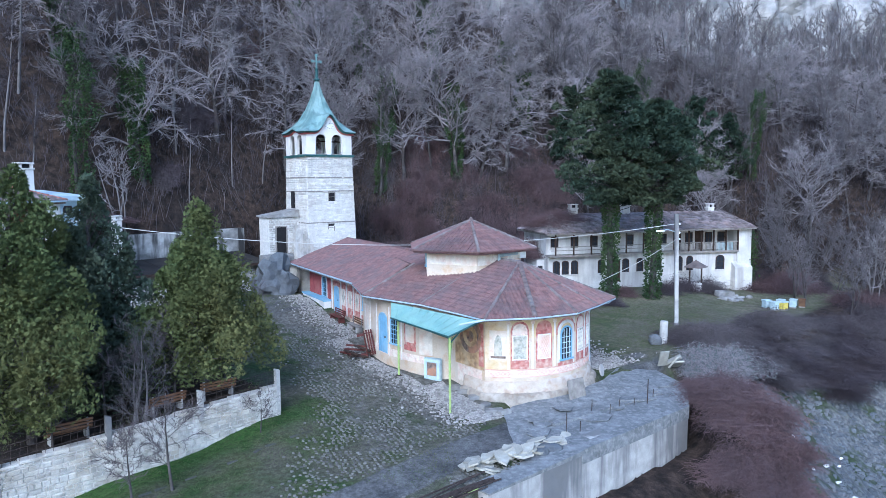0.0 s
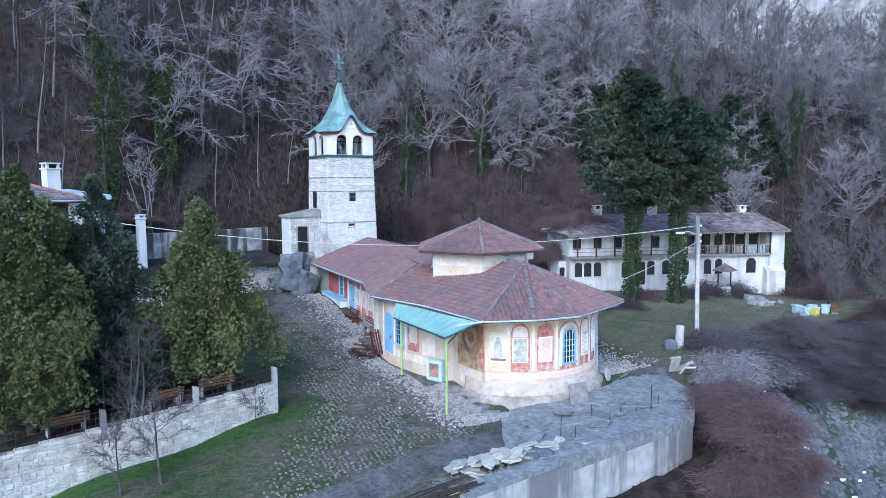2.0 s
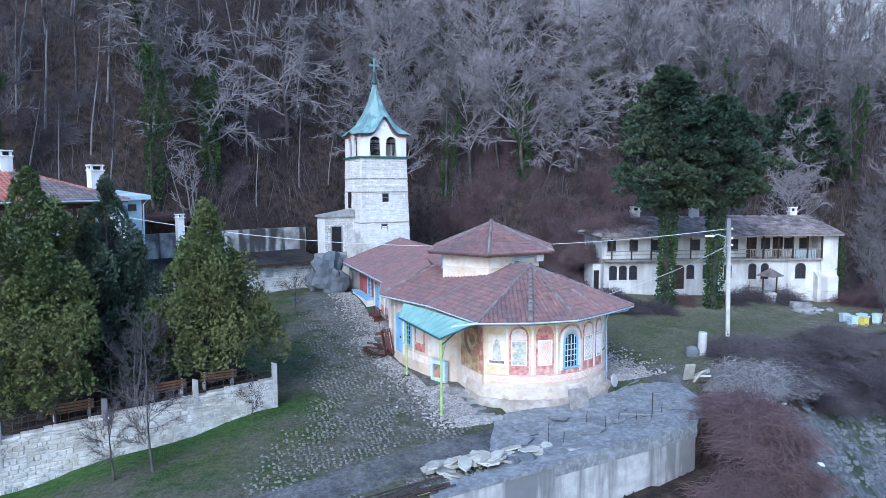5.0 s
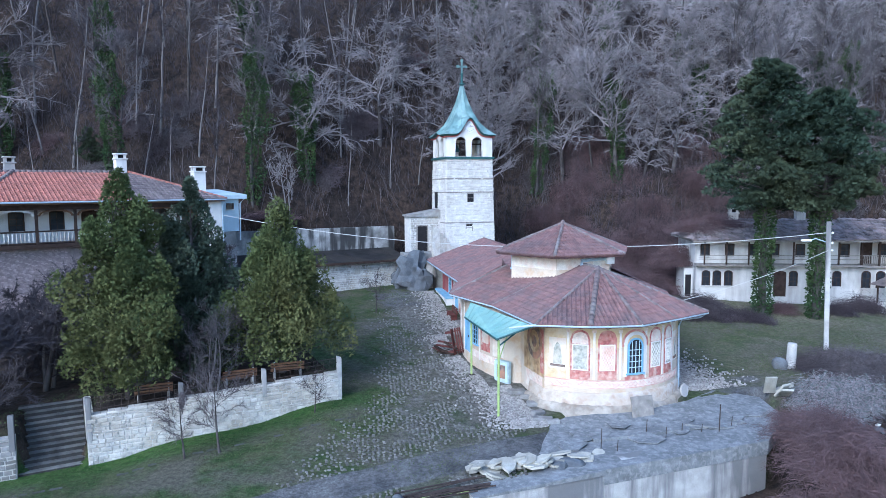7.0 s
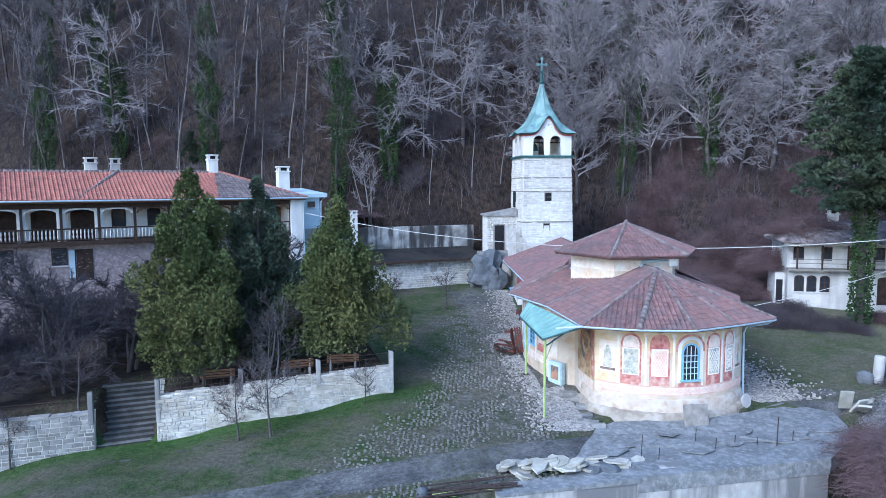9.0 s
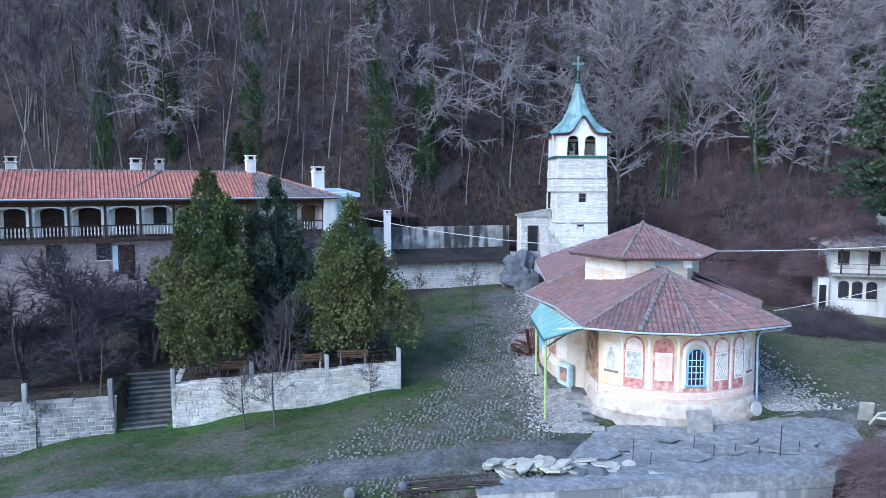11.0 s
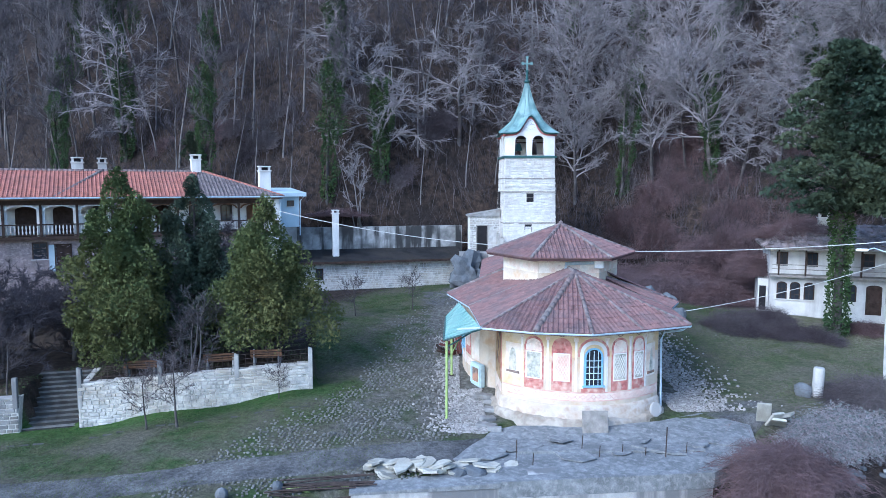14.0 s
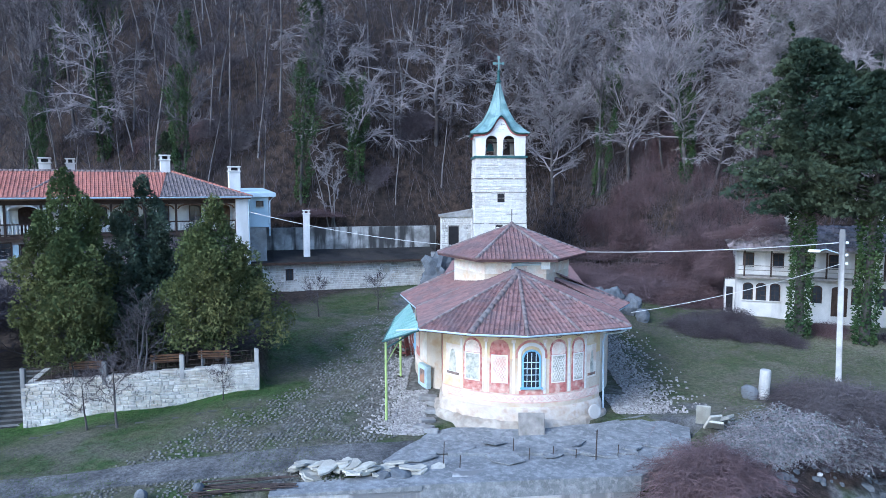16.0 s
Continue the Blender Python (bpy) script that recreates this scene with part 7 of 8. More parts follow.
def build_bare_trees():
    kinds = []
    for i, (H, r, limbs, subs, twigs, low, spread, lift, stems, mat, thick, lab) in enumerate((
            (17, 0.26, 24, 10, 20, 0.26, 0.46, 0.04, 1, TWIG, 1.5, "broad old bare tree with crooked pale branches on the slope"),
            (19, 0.16, 18, 9, 18, 0.46, 0.24, 0.14, 1, TWIG_MID, 1.3, "tall bare tree with a fine grey crown on the slope"),
            (18, 0.12, 14, 7, 16, 0.52, 0.19, 0.18, 1, TWIG_DARK, 1.2, "tall slender bare tree with a pale trunk on the slope"),
            (10, 0.085, 16, 7, 14, 0.34, 0.24, 0.14, 4, TWIG, 1.1, "clump of thin pale stems growing from one foot on the slope"),
            (15, 0.24, 22, 10, 22, 0.22, 0.46, -0.05, 1, TWIG, 1.5, "old bare tree with drooping pale branches on the slope"),
            (13, 0.13, 18, 9, 20, 0.26, 0.34, 0.08, 2, TWIG_MID, 1.3, "purplish bare tree on the wooded slope"))):
        TV, TF, BV, BF = bare_tree_meshes(100 + i, H, r, limbs, subs, twigs, low, spread, lift, stems, thick=thick)
        tag = tree_thing("bare_tree", lab, "tree", "bare hillside trees", [("trunk", TV, TF, BARK_PALE if i in (2, 3) else BARK), ("branchwork", BV, BF, mat)])
        kinds.append(tag)
    # three of them again, with ivy up the trunk and into the limbs
    for i, top, wide in ((0, 12.0, 1.0), (4, 10.5, 1.25), (1, 15.5, 1.1)):
        rnd = random.Random(300 + i)
        o = copy_thing(kinds[i], I4)
        tagged(o, "bare tree with an ivy-covered trunk on the slope")
        IV, IF = [], []
        n = 0
        while n < 4200:
            z = top * rnd.random() ** 0.8
            a = rnd.uniform(0, 2 * math.pi)
            full = noise.noise((math.cos(a) * 0.9, math.sin(a) * 0.9, z * 0.42 + i * 5))
            if full < -0.18:
                continue
            n += 1
            r = 0.3 + wide * (0.5 + 1.9 * max(0, full)) * (0.35 + 0.9 * z / top) * (1.0 if z < top * 0.85 else 0.6) * rnd.uniform(0.55, 1.0)
            leaf_quads(rnd, IV, IF, Vector((r * math.cos(a), r * math.sin(a), z + rnd.uniform(-0.3, 0.3))), 0.22, Vector((math.cos(a), math.sin(a), -0.2)))
        part("ivy", mesh_of("ivy", [tuple(v) for v in IV], IF, LEAF_IVY), None, o)
        kinds.append(o)
    used = set()
    rnd = random.Random(77)
    # ivy trees and the large pale trees that stand out
    spots = [(1.2, 82.3, 6, 0.98), (-8.0, 80.5, 8, 0.95), (-32.0, 58.6, 8, 1.0), (-28.6, 63.8, 7, 1.1), (-42.5, 51.5, 8, 0.9), (-20.0, 93.5, 8, 1.0), (-48.5, 56.0, 8, 0.85), (-11.5, 95.0, 7, 1.0),
             (-55.0, 50.0, 7, 1.0), (8.5, 92.0, 7, 1.0), (26.0, 93.0, 8, 0.8), (-37.0, 66.0, 7, 1.0), (-1.5, 96.0, 8, 0.8), (-28.9, 60.6, 3, 1.0), (-63.0, 46.0, 8, 0.9), (39.0, 88.0, 8, 0.75), (20.5, 84.5, 6, 0.75), (-24.5, 72.5, 4, 1.0), (-16.5, 84.0, 0, 1.0), (5.5, 87.5, 4, 0.95)]
    tries = 0
    while len(spots) < 275 and tries < 12000:
        tries += 1
        x = rnd.uniform(-90, 62)
        up = 2.5 + 40 * rnd.random() ** 1.1
        y = on_line(FOOT, x) + up
        if -18 < x < -7 and up < 6 or -7 < x < 14 and up < 9 or x > 30 and up > 44:
            continue
        gap = 2.3 + 0.035 * up
        if any((x - a) ** 2 + (y - b) ** 2 < gap * gap for a, b, *_ in spots):
            continue
        # dark-twigged kinds on the left put that slope's shade into their colour
        if x > -24 + rnd.uniform(-8, 8):
            k = rnd.choice((0, 1, 1, 5, 3, 4, 4, 5, 0, 1, 4, 7 if rnd.random() < 0.35 else 1))
        else:
            k = rnd.choice((2, 2, 1, 2, 2, 2, 2, 8 if rnd.random() < 0.3 else 2))
        spots.append((x, y, k, rnd.uniform(0.65, 1.05) * (0.75 if up < 6 else 0.7 if x > 26 else 1)))
    for _ in range(30):
        x = rnd.uniform(-125, -58)
        spots.append((x, on_line(FOOT, x) + rnd.uniform(5, 50), rnd.choice((2, 2, 1, 5, 1)), rnd.uniform(0.8, 1.1)))
    for x, y, k, s in spots:
        m = pose(x, y, land(x, y) - 0.1, rnd.uniform(-5, 5), rnd.uniform(-5, 5), rnd.uniform(0, 360)) @ Matrix.Scale(s, 4)
        if k in used:
            o = copy_thing(kinds[k], m)
            o.scale = (s, s, s)
        else:
            kinds[k].matrix_world = m
            used.add(k)
    # trees on the ravine side and beside the old wing
    for x, y, k, s in ((33, 62, 5, 0.45), (36, 60, 5, 0.5), (35, 72, 5, 0.6), (38, 66, 5, 0.6), (42, 60, 5, 0.55), (41, 75, 5, 0.7), (45, 65, 5, 0.65), (44, 55, 5, 0.5), (48, 74, 5, 0.7), (51, 58, 5, 0.6), (54, 66, 5, 0.7), (47, 82, 1, 0.6), (55, 78, 1, 0.6), (62, 72, 5, 0.7), (38, 80, 5, 0.7), (34, 66, 5, 0.55), (37, 70, 1, 0.5), (40, 64, 3, 0.9), (44, 70, 5, 0.7), (48, 66, 1, 0.6), (36, 76, 5, 0.7), (52, 62, 0, 0.55), (46, 60, 3, 0.8), (56, 70, 4, 0.6), (60, 60, 5, 0.7), (50, 54, 1, 0.5), (62, 52, 0, 0.5), (40, 58, 5, 0.55), (68, 66, 1, 0.7), (58, 48, 3, 0.8)):
        o = copy_thing(kinds[k], pose(x, y, land(x, y) - 0.1, 0, 0, x * 17))
        o.scale = (s, s, s)
        tagged(o, "bare greyish tree standing above the ravine")
    # dark garden trees below the guest house
    TV, TF, BV, BF = bare_tree_meshes(140, 6.6, 0.13, 30, 12, 24, 0.14, 0.50, 0.02, 3, thick=0.9)
    g = tree_thing("bare_tree", "dark bare fruit tree in the garden below the guest house", "tree", "garden trees", [("trunk", TV, TF, BARK), ("branchwork", BV, BF, TWIG_DARK)])
    spots2 = [(-25.5, 31.5), (-29.5, 36.5), (-25, 38.5), (-30.5, 28), (-27, 24.5), (-22.8, 40.5), (-31, 21), (-28, 42), (-23.4, 27.4), (-22.2, 33.8), (-26.8, 34.8), (-23.0, 23.4), (-24.6, 20.6), (-27.5, 29.0), (-21.8, 37.2), (-29.0, 32.2)]
    for i, (x, y) in enumerate(spots2):
        m = pose(x, y, surface(x, y) - 0.1, 0, 0, 57 * i)
        s = 0.85 + 0.35 * ((i * 37) % 10) / 10
        o = copy_thing(g, m) if i else g
        if not i:
            o.matrix_world = m
        o.scale = (s, s, s)
    TV, TF, BV, BF = bare_tree_meshes(145, 4.9, 0.075, 26, 9, 16, 0.14, 0.46, 0.10, 3, thick=0.55)
    o = tree_thing("bare_tree", "grey twiggy bare shrub behind the garden wall", "tree", "garden trees", [("trunk", TV, TF, BARK_PALE), ("branchwork", BV, BF, TWIG_MID)])
    o.matrix_world = pose(-14.2, 29.3, surface(-14.2, 29.3), 0, 0, 20)
    # saplings before the garden wall and by the stone outbuilding
    TV, TF, BV, BF = bare_tree_meshes(150, 3.6, 0.06, 18, 8, 16, 0.38, 0.46, 0.06, 1, thick=0.42)
    sp = tree_thing("sapling", "thin bare sapling growing before the garden wall", "tree", "saplings", [("trunk", TV, TF, BARK), ("branchwork", BV, BF, TWIG_PURPLE)])
    for i, (x, y, s) in enumerate(((-11.35, 26.5, 1.15), (-12.6, 25.6, 0.95), (-9.0, 31.2, 0.6), (-20.4, 22.4, 1.0), (-21.6, 19.6, 0.8), (-16.9, 46.2, 0.95), (-14.9, 51.0, 0.95), (-13.4, 32.0, 1.3), (-15.6, 29.7, 1.15), (-11.4, 33.6, 0.9), (-16.4, 26.9, 0.9))):
        m = pose(x, y, surface(x, y), 0, 0, 83 * i)
        o = copy_thing(sp, m) if i else sp
        if not i:
            o.matrix_world = m
        if i in (5, 6):
            tagged(o, "small bare tree in the lawn before the stone outbuilding")
        elif i > 6:
            tagged(o, "twiggy bare shrub behind the garden wall")
        o.scale = (s, s, s)


build_bare_trees()


def bramble_mesh(seed, n, droop=1.0, leaf=False):
    """A unit mound of arching stems."""
    rnd = random.Random(seed)
    V, F, SV, SF, LV, LF = [], [], [], [], [], []
    for _ in range(n):
        a, k = rnd.uniform(0, 2 * math.pi), math.sqrt(rnd.random())
        k *= 0.78 + 0.5 * noise.noise((math.cos(a) * 1.6 + seed, math.sin(a) * 1.6, 2))
        lump = 0.62 + 1.1 * noise.noise((k * math.cos(a) * 2.6, k * math.sin(a) * 2.6, seed * 1.7))
        p = Vector((k * math.cos(a), k * math.sin(a), rnd.uniform(-0.05, 0.6) * max(0, 1 - k) * lump))
        b = a + rnd.gauss(0, 0.9) if rnd.random() < 0.45 else rnd.uniform(0, 2 * math.pi)
        h, l = rnd.uniform(0.2, 1.0) * (1.05 - 0.6 * k) * max(0.25, lump), rnd.uniform(0.12, 0.55)
        if rnd.random() < 0.05:
            h, l = h * 1.35, l * 1.7
        d = Vector((math.cos(b), math.sin(b), 0))
        side = Vector((-d.y, d.x, 0)) * rnd.uniform(-0.3, 0.3)
        pts = [p, p + d * l * 0.3 + Vector((0, 0, h * 0.75)), p + d * l * 0.7 + side + Vector((0, 0, h * 0.8)), p + d * l * 1.15 + side * 2 + Vector((0, 0, h * (0.55 - 0.5 * droop * rnd.random())))]
        stem(V, F, pts[:1] + pts[1:3:1] + pts[3:], [0.0036, 0.0033, 0.0028, 0], 3)
        for _ in range(4):
            q, e = along(pts, rnd.uniform(0.25, 0.95))
            w = (e + Vector((rnd.uniform(-1, 1), rnd.uniform(-1, 1), rnd.uniform(-0.8, 0.5)))).normalized()
            sv = w.cross(Vector((rnd.uniform(-1, 1), rnd.uniform(-1, 1), 0.3))).normalized() * 0.0036
            b0 = len(SV)
            SV += [q - sv, q + sv, q + w * rnd.uniform(0.12, 0.32)]
            SF.append((b0, b0 + 1, b0 + 2))
        if leaf:
            for _ in range(3):
                q, e = along(pts, rnd.uniform(0.3, 1.0))
                leaf_quads(rnd, LV, LF, q, 0.07, Vector((0, 0, 0.6)))
    return V, F, SV, SF, LV, LF


def build_brambles():
    meshes = {}
    for nm, mt, leaf in (("red", TWIG_RED, False), ("purple", TWIG_PURPLE, False), ("grey", TWIG, True)):
        V, F, SV, SF, LV, LF = bramble_mesh(len(nm), 1500, 1.0, leaf)
        meshes[nm] = [mesh_of("cane_tangle", [tuple(v) for v in V], F, mt), mesh_of("side_growth", [tuple(v) for v in SV], SF, mt)]
        if leaf:
            meshes[nm].append(mesh_of("foliage", [tuple(v) for v in LV], LF, LEAF_GREY))
    labels = {"red": "mound of bare red-brown bramble stems on the slope", "purple": "tangle of grey-purple bramble stems at the brink", "grey": "pale grey-leaved shrub tangled in brambles at the brink"}
    rnd = random.Random(55)
    spots = [("red", 14.7, 38.2, 1.5, 1.5), ("red", 15.3, 36.2, 2.2, 2.3), ("red", 15.6, 34.0, 2.4, 2.6), ("red", 16.2, 32.4, 1.9, 2.2), ("red", 14.2, 31.6, 2.0, 2.2), ("red", 13.0, 29.6, 1.8, 1.6), ("red", 15.4, 30.2, 1.8, 1.7),
             ("grey", 17.2, 43.0, 2.2, 1.5), ("grey", 19.2, 44.6, 2.2, 1.4), ("grey", 16.4, 40.8, 1.6, 1.2), ("purple", 8.6, 62.4, 1.6, 1.3), ("purple", 10.4, 63.4, 1.7, 1.5), ("purple", 14.6, 60.2, 1.3, 1.0), ("purple", 9.2, 59.8, 1.9, 1.7), ("purple", 11.8, 60.6, 1.8, 1.5), ("purple", 7.4, 60.5, 1.6, 1.3), ("purple", 13.6, 61.2, 1.4, 1.2), ("purple", 23.0, 67.0, 1.8, 1.8), ("purple", 26.6, 69.0, 1.8, 2.0), ("purple", 21.0, 64.6, 1.5, 1.0), ("red", 16.5, 64.2, 1.8, 1.2)]
    for i in range(46):
        f = rnd.random()
        x = 16.5 + 21 * f + rnd.uniform(-1, 1)
        y = 45.8 + 13 * f + rnd.uniform(-3.6, 2.5) - 2 * f
        if beyond_brink(x, y) < -1.2:
            continue
        spots.append(("purple", x, y, rnd.uniform(1.6, 2.8), rnd.uniform(1.0, 1.9)))
    for i in range(44):
        x = rnd.uniform(-7.5, 13)
        y = on_line(FOOT, x) + rnd.uniform(-7.5, 14)
        if in_church(x, y, 2.5) or math.hypot(x + 12.5, y - 66.3) < 5.0 or (x > 8.2 and 64.5 < y < 73):
            continue
        spots.append(("red", x, y, rnd.uniform(2.0, 3.2), rnd.uniform(2.0, 3.9)))
    for i in range(28):
        x, y = rnd.uniform(33, 60), rnd.uniform(46, 76)
        spots.append(("purple" if rnd.random() < 0.7 else "red", x, y, rnd.uniform(2.0, 3.6), rnd.uniform(1.5, 3.2)))
    for i in range(26):
        x = rnd.uniform(-60, -4)
        y = on_line(FOOT, x) + rnd.uniform(1.5, 22)
        spots.append((rnd.choice(("red", "purple", "purple")), x, y, rnd.uniform(1.6, 3.0), rnd.uniform(1.0, 2.2)))
    # vines over the old wing's roof and its end
    for nm, x, y, r, h in spots:
        b = thing("bramble", labels[nm], "bramble", nm + " brambles", at=pose(x, y, land(x, y) - (0.6 if y - on_line(FOOT, x) > 3 else 0.15), 0, 0, 0) @ (pose(0, 0, 0, 42, 0, 0) if y - on_line(FOOT, x) > 3 else I4) @ pose(0, 0, 0, 0, 0, rnd.uniform(0, 360)) @ Matrix.Diagonal((r, r * rnd.uniform(0.8, 1.2), h, 1)))
        for me in meshes[nm]:
            part(me.name.split(".")[0], me, None, b)
    wing = pose(10.3, 66.2, 0, 0, 0, 14.63)
    for u, v, z, r, h in ((0.5, 2.6, 8.2, 2.6, 1.5), (2.4, 3.6, 8.7, 2.4, 1.5), (-1.6, 3.0, 5.0, 2.0, 2.6), (4.2, 3.4, 8.6, 2.0, 0.9)):
        p = wing @ Vector((u, v, z))
        b = thing("bramble", "mat of bare red-brown vines over the old slab roof", "bramble", "roof vines", at=pose(p.x, p.y, p.z, 0, 0, u * 60) @ Matrix.Diagonal((r, r, h, 1)))
        for me in meshes["red"]:
            part(me.name.split(".")[0], me, None, b)
    # ivy on the end wall
    rnd2 = random.Random(5)
    V, F = [], []
    end = wing @ pose(13.6, 0.3, 0, 0, 0, -3)
    for _ in range(2600):
        f = rnd2.random()
        q = end @ Vector((8.9 + rnd2.gauss(0.25, 0.3), -0.2 + 4.5 * rnd2.random(), 1.8 + 5.6 * f))
        leaf_quads(rnd2, V, F, q, 0.24, Vector((0.6, -0.6, -0.2)))
    single("ivy", mesh_of("ivy", [tuple(v) for v in V], F, LEAF_IVY), None, "glossy green ivy climbing the derelict end wall", "ivy")


build_brambles()


def build_cliff():
    V, F = [], []
    nx, nz = 150, 26
    for j in range(nz + 1):
        for i in range(nx + 1):
            x = -110 + 330 * i / nx
            up = 43 + 110 * smooth(10, 75, x) + 14 * smooth(-45, -75, x)
            y0 = on_line(FOOT, x) + up
            zb = land(x, y0) - 4
            f = j / nz
            p = Vector((x * 0.05, f * 2.2, 0))
            d = 7 * noise.noise((x * 0.045, f * 1.2, 3)) + 4.0 * noise.noise((x * 0.16, f * 4, 7)) + 2.2 * noise.noise((x * 0.5, f * 7, 9))
            V.append((x, y0 - d + 9 * f, zb + (46 + 10 * noise.noise((x * 0.03, 0, 1))) * f))
    for j in range(nz):
        for i in range(nx):
            a = j * (nx + 1) + i
            F.append((a, a + 1, a + nx + 2, a + nx + 1))
    ob = single("cliff", (V, F), CLIFF, "pale weathered limestone cliff above the woods", "cliff", kind="structure")


build_cliff()


def build_far_woods():
    """Bare woods high on the slope and round the shoulder of the hill, joined into one mass."""
    rnd = random.Random(58)
    bits = []
    for i in range(4):
        TV, TF, BV, BF = bare_tree_meshes(160 + i, 13, 0.15, 13, 6, 8, 0.30, 0.34, 0.12, 1 + i % 2, thick=1.5)
        n = len(TV)
        bits.append(([Vector(v) for v in TV] + [Vector(v) for v in BV], [tuple(f) for f in TF] + [tuple(n + j for j in f) for f in BF]))
    V, F = [], []
    spots = []
    tries = 0
    while len(spots) < 400 and tries < 6000:
        tries += 1
        left = rnd.random() < 0.42
        x = rnd.uniform(-200, -70) if left else rnd.uniform(26, 140)
        y = on_line(FOOT, x) + rnd.uniform(14, 70) if left else on_line(FOOT, x) + rnd.uniform(24, 100)
        if not left and x < 26 or any((x - a) ** 2 + (y - b) ** 2 < 12 for a, b in spots):
            continue
        spots.append((x, y))
        tv, tf = rnd.choice(bits)
        m = pose(x, y, land(x, y) - 0.2, rnd.uniform(-4, 4), rnd.uniform(-4, 4), rnd.uniform(0, 360)) @ Matrix.Scale(rnd.uniform(0.8, 1.3), 4)
        n = len(V)
        V += [tuple(m @ v) for v in tv]
        F += [tuple(n + j for j in f) for f in tf]
    single("far_woods", mesh_of("far_woods", V, F, TWIG_MID), None, "bare grey woods covering the upper slope of the hill", "woods", kind="stuff")


build_far_woods()


def scatter_stuff():
    """Undergrowth, grass, rubble and cobbles, too many to count."""
    rnd = random.Random(91)
    V, F = [], []
    for _ in range(26000):
        x = rnd.uniform(-95, 70)
        y = on_line(FOOT, x) + 45 * rnd.random() ** 1.3 - 1
        z = land(x, y)
        d = Vector((rnd.gauss(0, 0.45), rnd.gauss(0, 0.45) - 0.1, 1)).normalized()
        l = rnd.uniform(0.5, 2.4)
        p = Vector((x, y, z - 0.05))
        stem(V, F, [p, p + d * l], [0.026, 0], 3)
        e = (d + Vector((rnd.uniform(-1, 1), rnd.uniform(-1, 1), 0.2))).normalized()
        stem(V, F, [p + d * l * 0.5, p + d * l * 0.5 + e * l * 0.5], [0.014, 0], 3)
    single("undergrowth", mesh_of("undergrowth", [tuple(v) for v in V], F, TWIG_DARK), None, "bare brown undergrowth covering the wooded slope", "undergrowth", kind="stuff")
    V, F = [], []
    for _ in range(11000):
        x = rnd.uniform(-70, 66)
        y = on_line(FOOT, x) + 44 * rnd.random() ** 1.2 + 1
        if rnd.random() > 0.3 + 0.7 * smooth(-40, 0, x):
            continue
        d = Vector((rnd.gauss(0, 0.3), rnd.gauss(0, 0.3) - 0.1, 1)).normalized()
        l = rnd.uniform(1.5, 4.5)
        p = Vector((x, y, land(x, y) - 0.05))
        stem(V, F, [p, p + d * l], [0.025, 0], 3)
        for k in (0.4, 0.55, 0.7, 0.85):
            e = (d + Vector((rnd.uniform(-1, 1), rnd.uniform(-1, 1), 0.1))).normalized()
            q = p + d * l * k
            sv = e.cross(Vector((0.3, 0.2, 1))).normalized() * 0.02
            b0 = len(V)
            V += [q - sv, q + sv, q + e * l * rnd.uniform(0.2, 0.4)]
            F.append((b0, b0 + 1, b0 + 2))
    single("thicket", mesh_of("thicket", [tuple(v) for v in V], F, TWIG_PURPLE), None, "pale bare saplings crowding the wooded slope", "thicket", kind="stuff")
    V, F = [], []
    n = 0
    while n < 26000:
        x, y = rnd.uniform(-22, 22), rnd.uniform(18, 66)
        if beyond_brink(x, y) > -0.4 or in_church(x, y, 0.4) or on_line(FOOT, x) - y < 1:
            continue
        patchy = noise.noise((x * 0.22, y * 0.22, 4))
        if patchy < -0.05:
            continue
        n += 1
        z = surface(x, y)
        for _ in range(3):
            p = Vector((x + rnd.uniform(-0.2, 0.2), y + rnd.uniform(-0.2, 0.2), z))
            b = len(V)
            h, a = rnd.uniform(0.03, 0.09), rnd.uniform(0, math.pi)
            s = Vector((math.cos(a), math.sin(a), 0)) * 0.014
            V += [p - s, p + s, p + Vector((rnd.uniform(-0.06, 0.06), rnd.uniform(-0.06, 0.06), h))]
            F.append((b, b + 1, b + 2))
    single("grass", mesh_of("grass", [tuple(v) for v in V], F, GRASS), None, "short winter grass in the churchyard", "grass", kind="stuff")

    def pebble(x, y, z, r, h, turn):
        k = rnd.randint(5, 6)
        V = []
        for ring, hh in ((1.0, -0.04), (0.92, h * 0.7), (0.6, h)):
            for i in range(k):
                a = turn + 2 * math.pi * i / k
                q = r * ring * (0.8 + 0.4 * ((i * 7 + int(x * 31)) % 5) / 5)
                V.append((x + q * math.cos(a), y + q * 0.8 * math.sin(a), z + hh))
        F = [(i, (i + 1) % k, k + (i + 1) % k, k + i) for i in range(k)] + [(k + i, k + (i + 1) % k, 2 * k + (i + 1) % k, 2 * k + i) for i in range(k)] + [tuple(range(2 * k, 3 * k))]
        return V, F
    cob = []
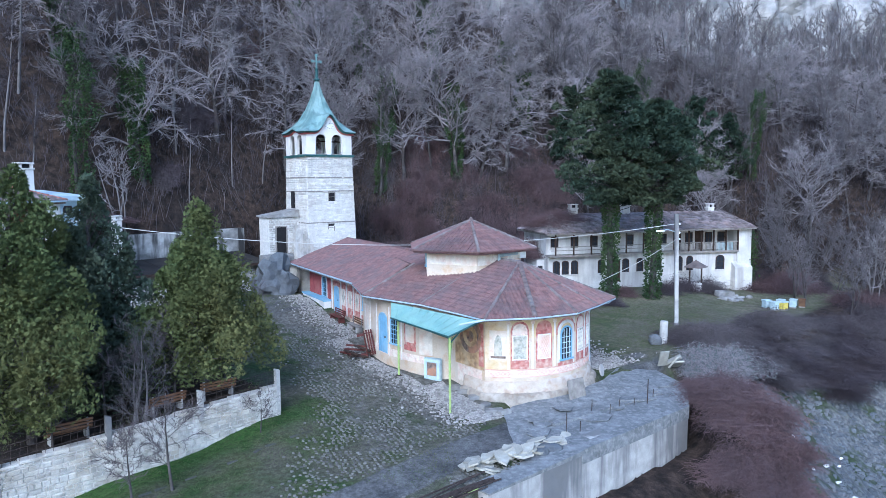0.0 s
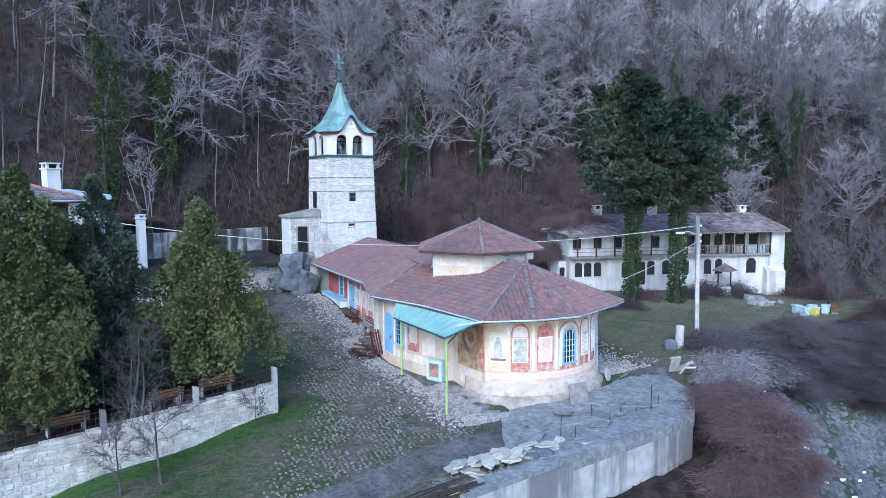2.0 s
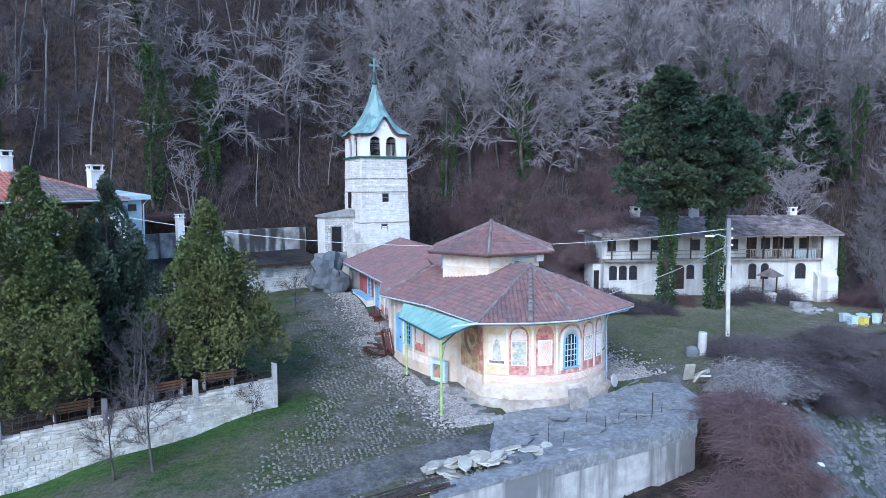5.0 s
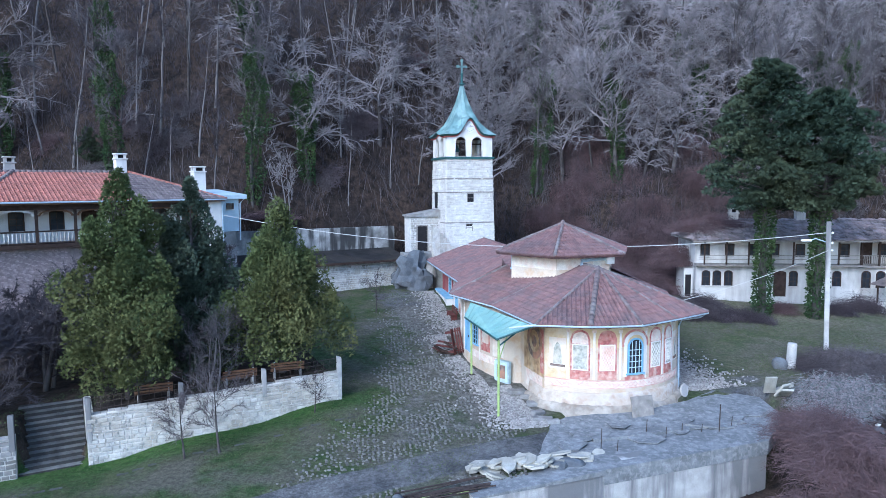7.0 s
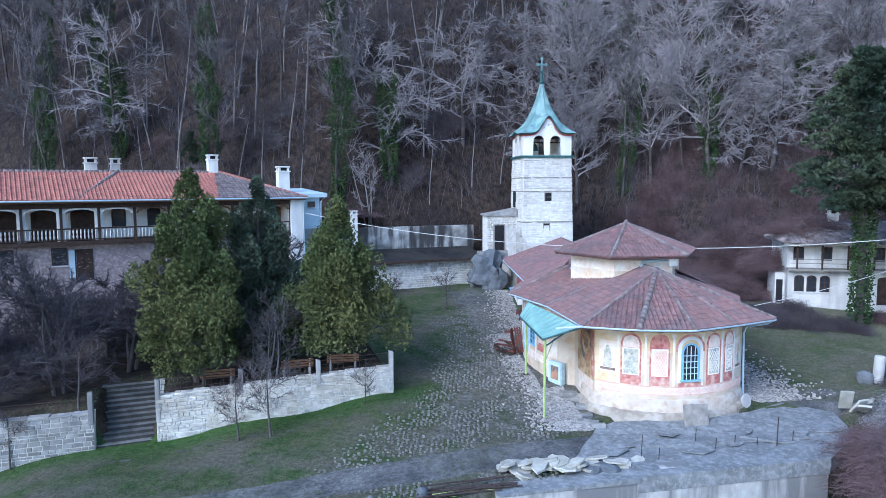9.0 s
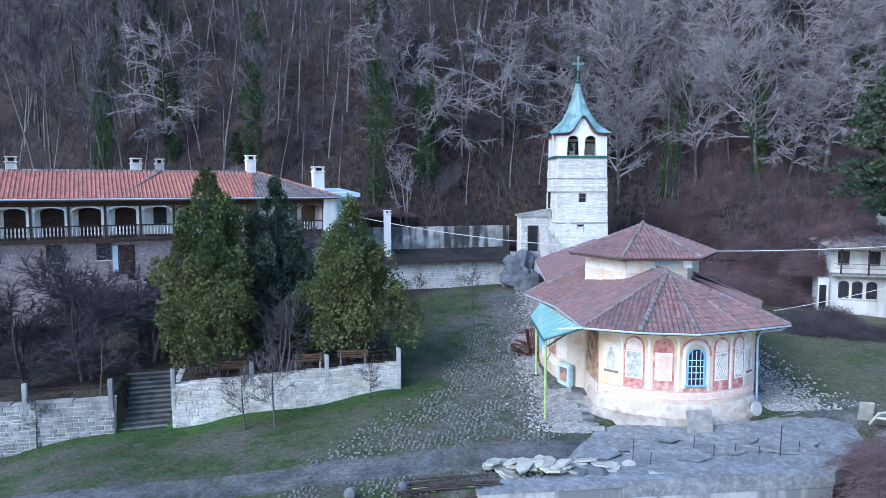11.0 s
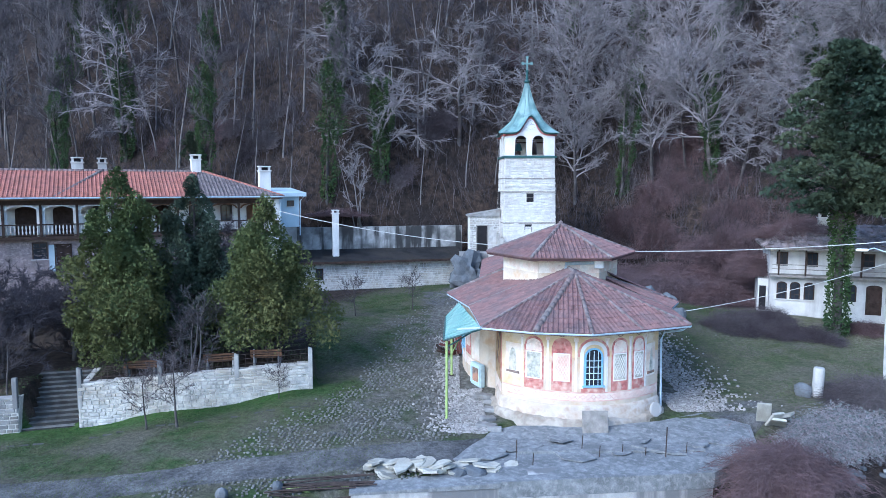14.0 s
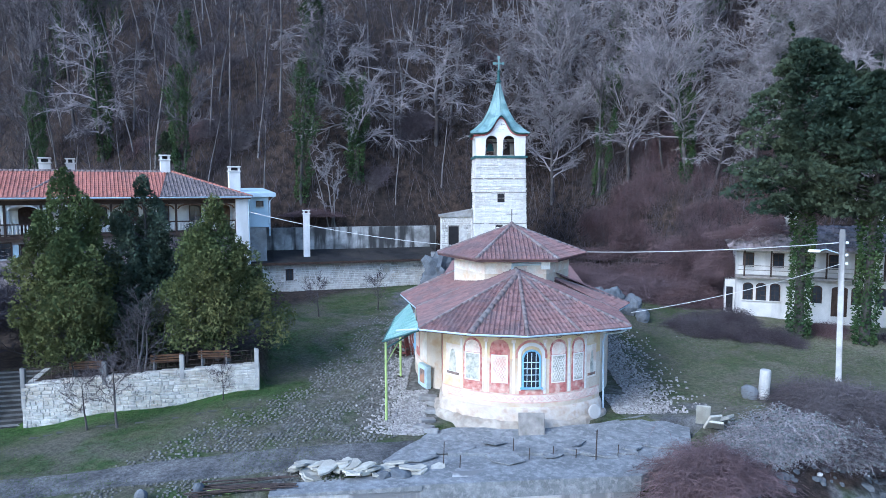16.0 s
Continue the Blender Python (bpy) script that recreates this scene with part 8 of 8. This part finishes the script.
    # uneven rows of small stones across the path, many lost under the grass
    for row in range(215):
        y0 = 20.0 + row * 0.165
        wide = 3.8 * smooth(36, 25, y0)
        for col in range(52):
            off = -7.4 + col * 0.215 + rnd.uniform(-0.06, 0.06)
            x = -2.9 - (y0 - 34) * 0.43 / 0.90 + off / 0.9
            y = y0 + 0.22 * off + rnd.uniform(-0.05, 0.05)
            keep = 1.45 * smooth(3.9, 1.6, abs(off) if off > 0 else max(0, -off - wide)) * (0.55 + 1.5 * noise.noise((x * 0.55, y * 0.55, 8))) * smooth(56, 46, y)
            if rnd.random() > keep or in_church(x, y, 1.2) or beyond_brink(x, y) > -1 or abs((y - 31.6) * 0.72 - (x - 3.0) * 0.69) < 1.1:
                continue
            cob.append((y, pebble(x, y, land(x, y) + 0.03, rnd.uniform(0.05, 0.095), rnd.uniform(0.008, 0.03), rnd.uniform(0, 6))))
    cob.sort(key=lambda c: c[0])
    path = thing("cobbled_path", "uneven worn cobbles sunk in the trodden grass path", "path", kind="structure")
    LATER.append(([c[1] for c in cob], COBBLE, path, "cobble"))
    rub = []
    while len(rub) < 10500:
        side = rnd.random()
        if side < 0.48:
            q = CH @ Vector((rnd.uniform(-7, 9.5), -4.9 - abs(rnd.gauss(0, 1.0)), 0))
        elif side < 0.56:
            q = NV @ Vector((rnd.uniform(-21, -6), -5.0 - abs(rnd.gauss(0, 1.0)), 0))
        else:
            q = CH @ Vector((rnd.uniform(-9, 7.0), 4.6 + abs(rnd.gauss(0, 1.7)), 0))
        if in_church(q.x, q.y, 0.25):
            continue
        rub.append(pebble(q.x, q.y, land(q.x, q.y) + 0.02, rnd.uniform(0.03, 0.10), rnd.uniform(0.02, 0.07), rnd.uniform(0, 6)))
    single("rubble", joined(*rub), GRAVEL, "pale broken stone strewn round the church walls", "rubble", kind="stuff")
    scr = []
    for _ in range(2600):
        x, y = rnd.uniform(15, 40), rnd.uniform(26, 52)
        o = beyond_brink(x, y)
        if o < 3:
            continue
        scr.append(pebble(x, y, land(x, y), rnd.uniform(0.07, 0.28), rnd.uniform(0.05, 0.2), rnd.uniform(0, 6)))
    single("scree", joined(*scr), ROCK, "grey stone scree on the ravine side", "scree", kind="stuff")


scatter_stuff()


# ---- single tiles and stones, last ----
for entry in LATER:
    geos, mat, parent = entry[:3]
    name = entry[3] if len(entry) > 3 else "roof_tile"
    near = geos[:300]
    for V, F in near:
        part(name, mesh_of(name, V, F, mat), None, parent)
    if geos[300:]:
        part(name + "work", joined(*geos[300:]), mat, parent, kind="stuff")
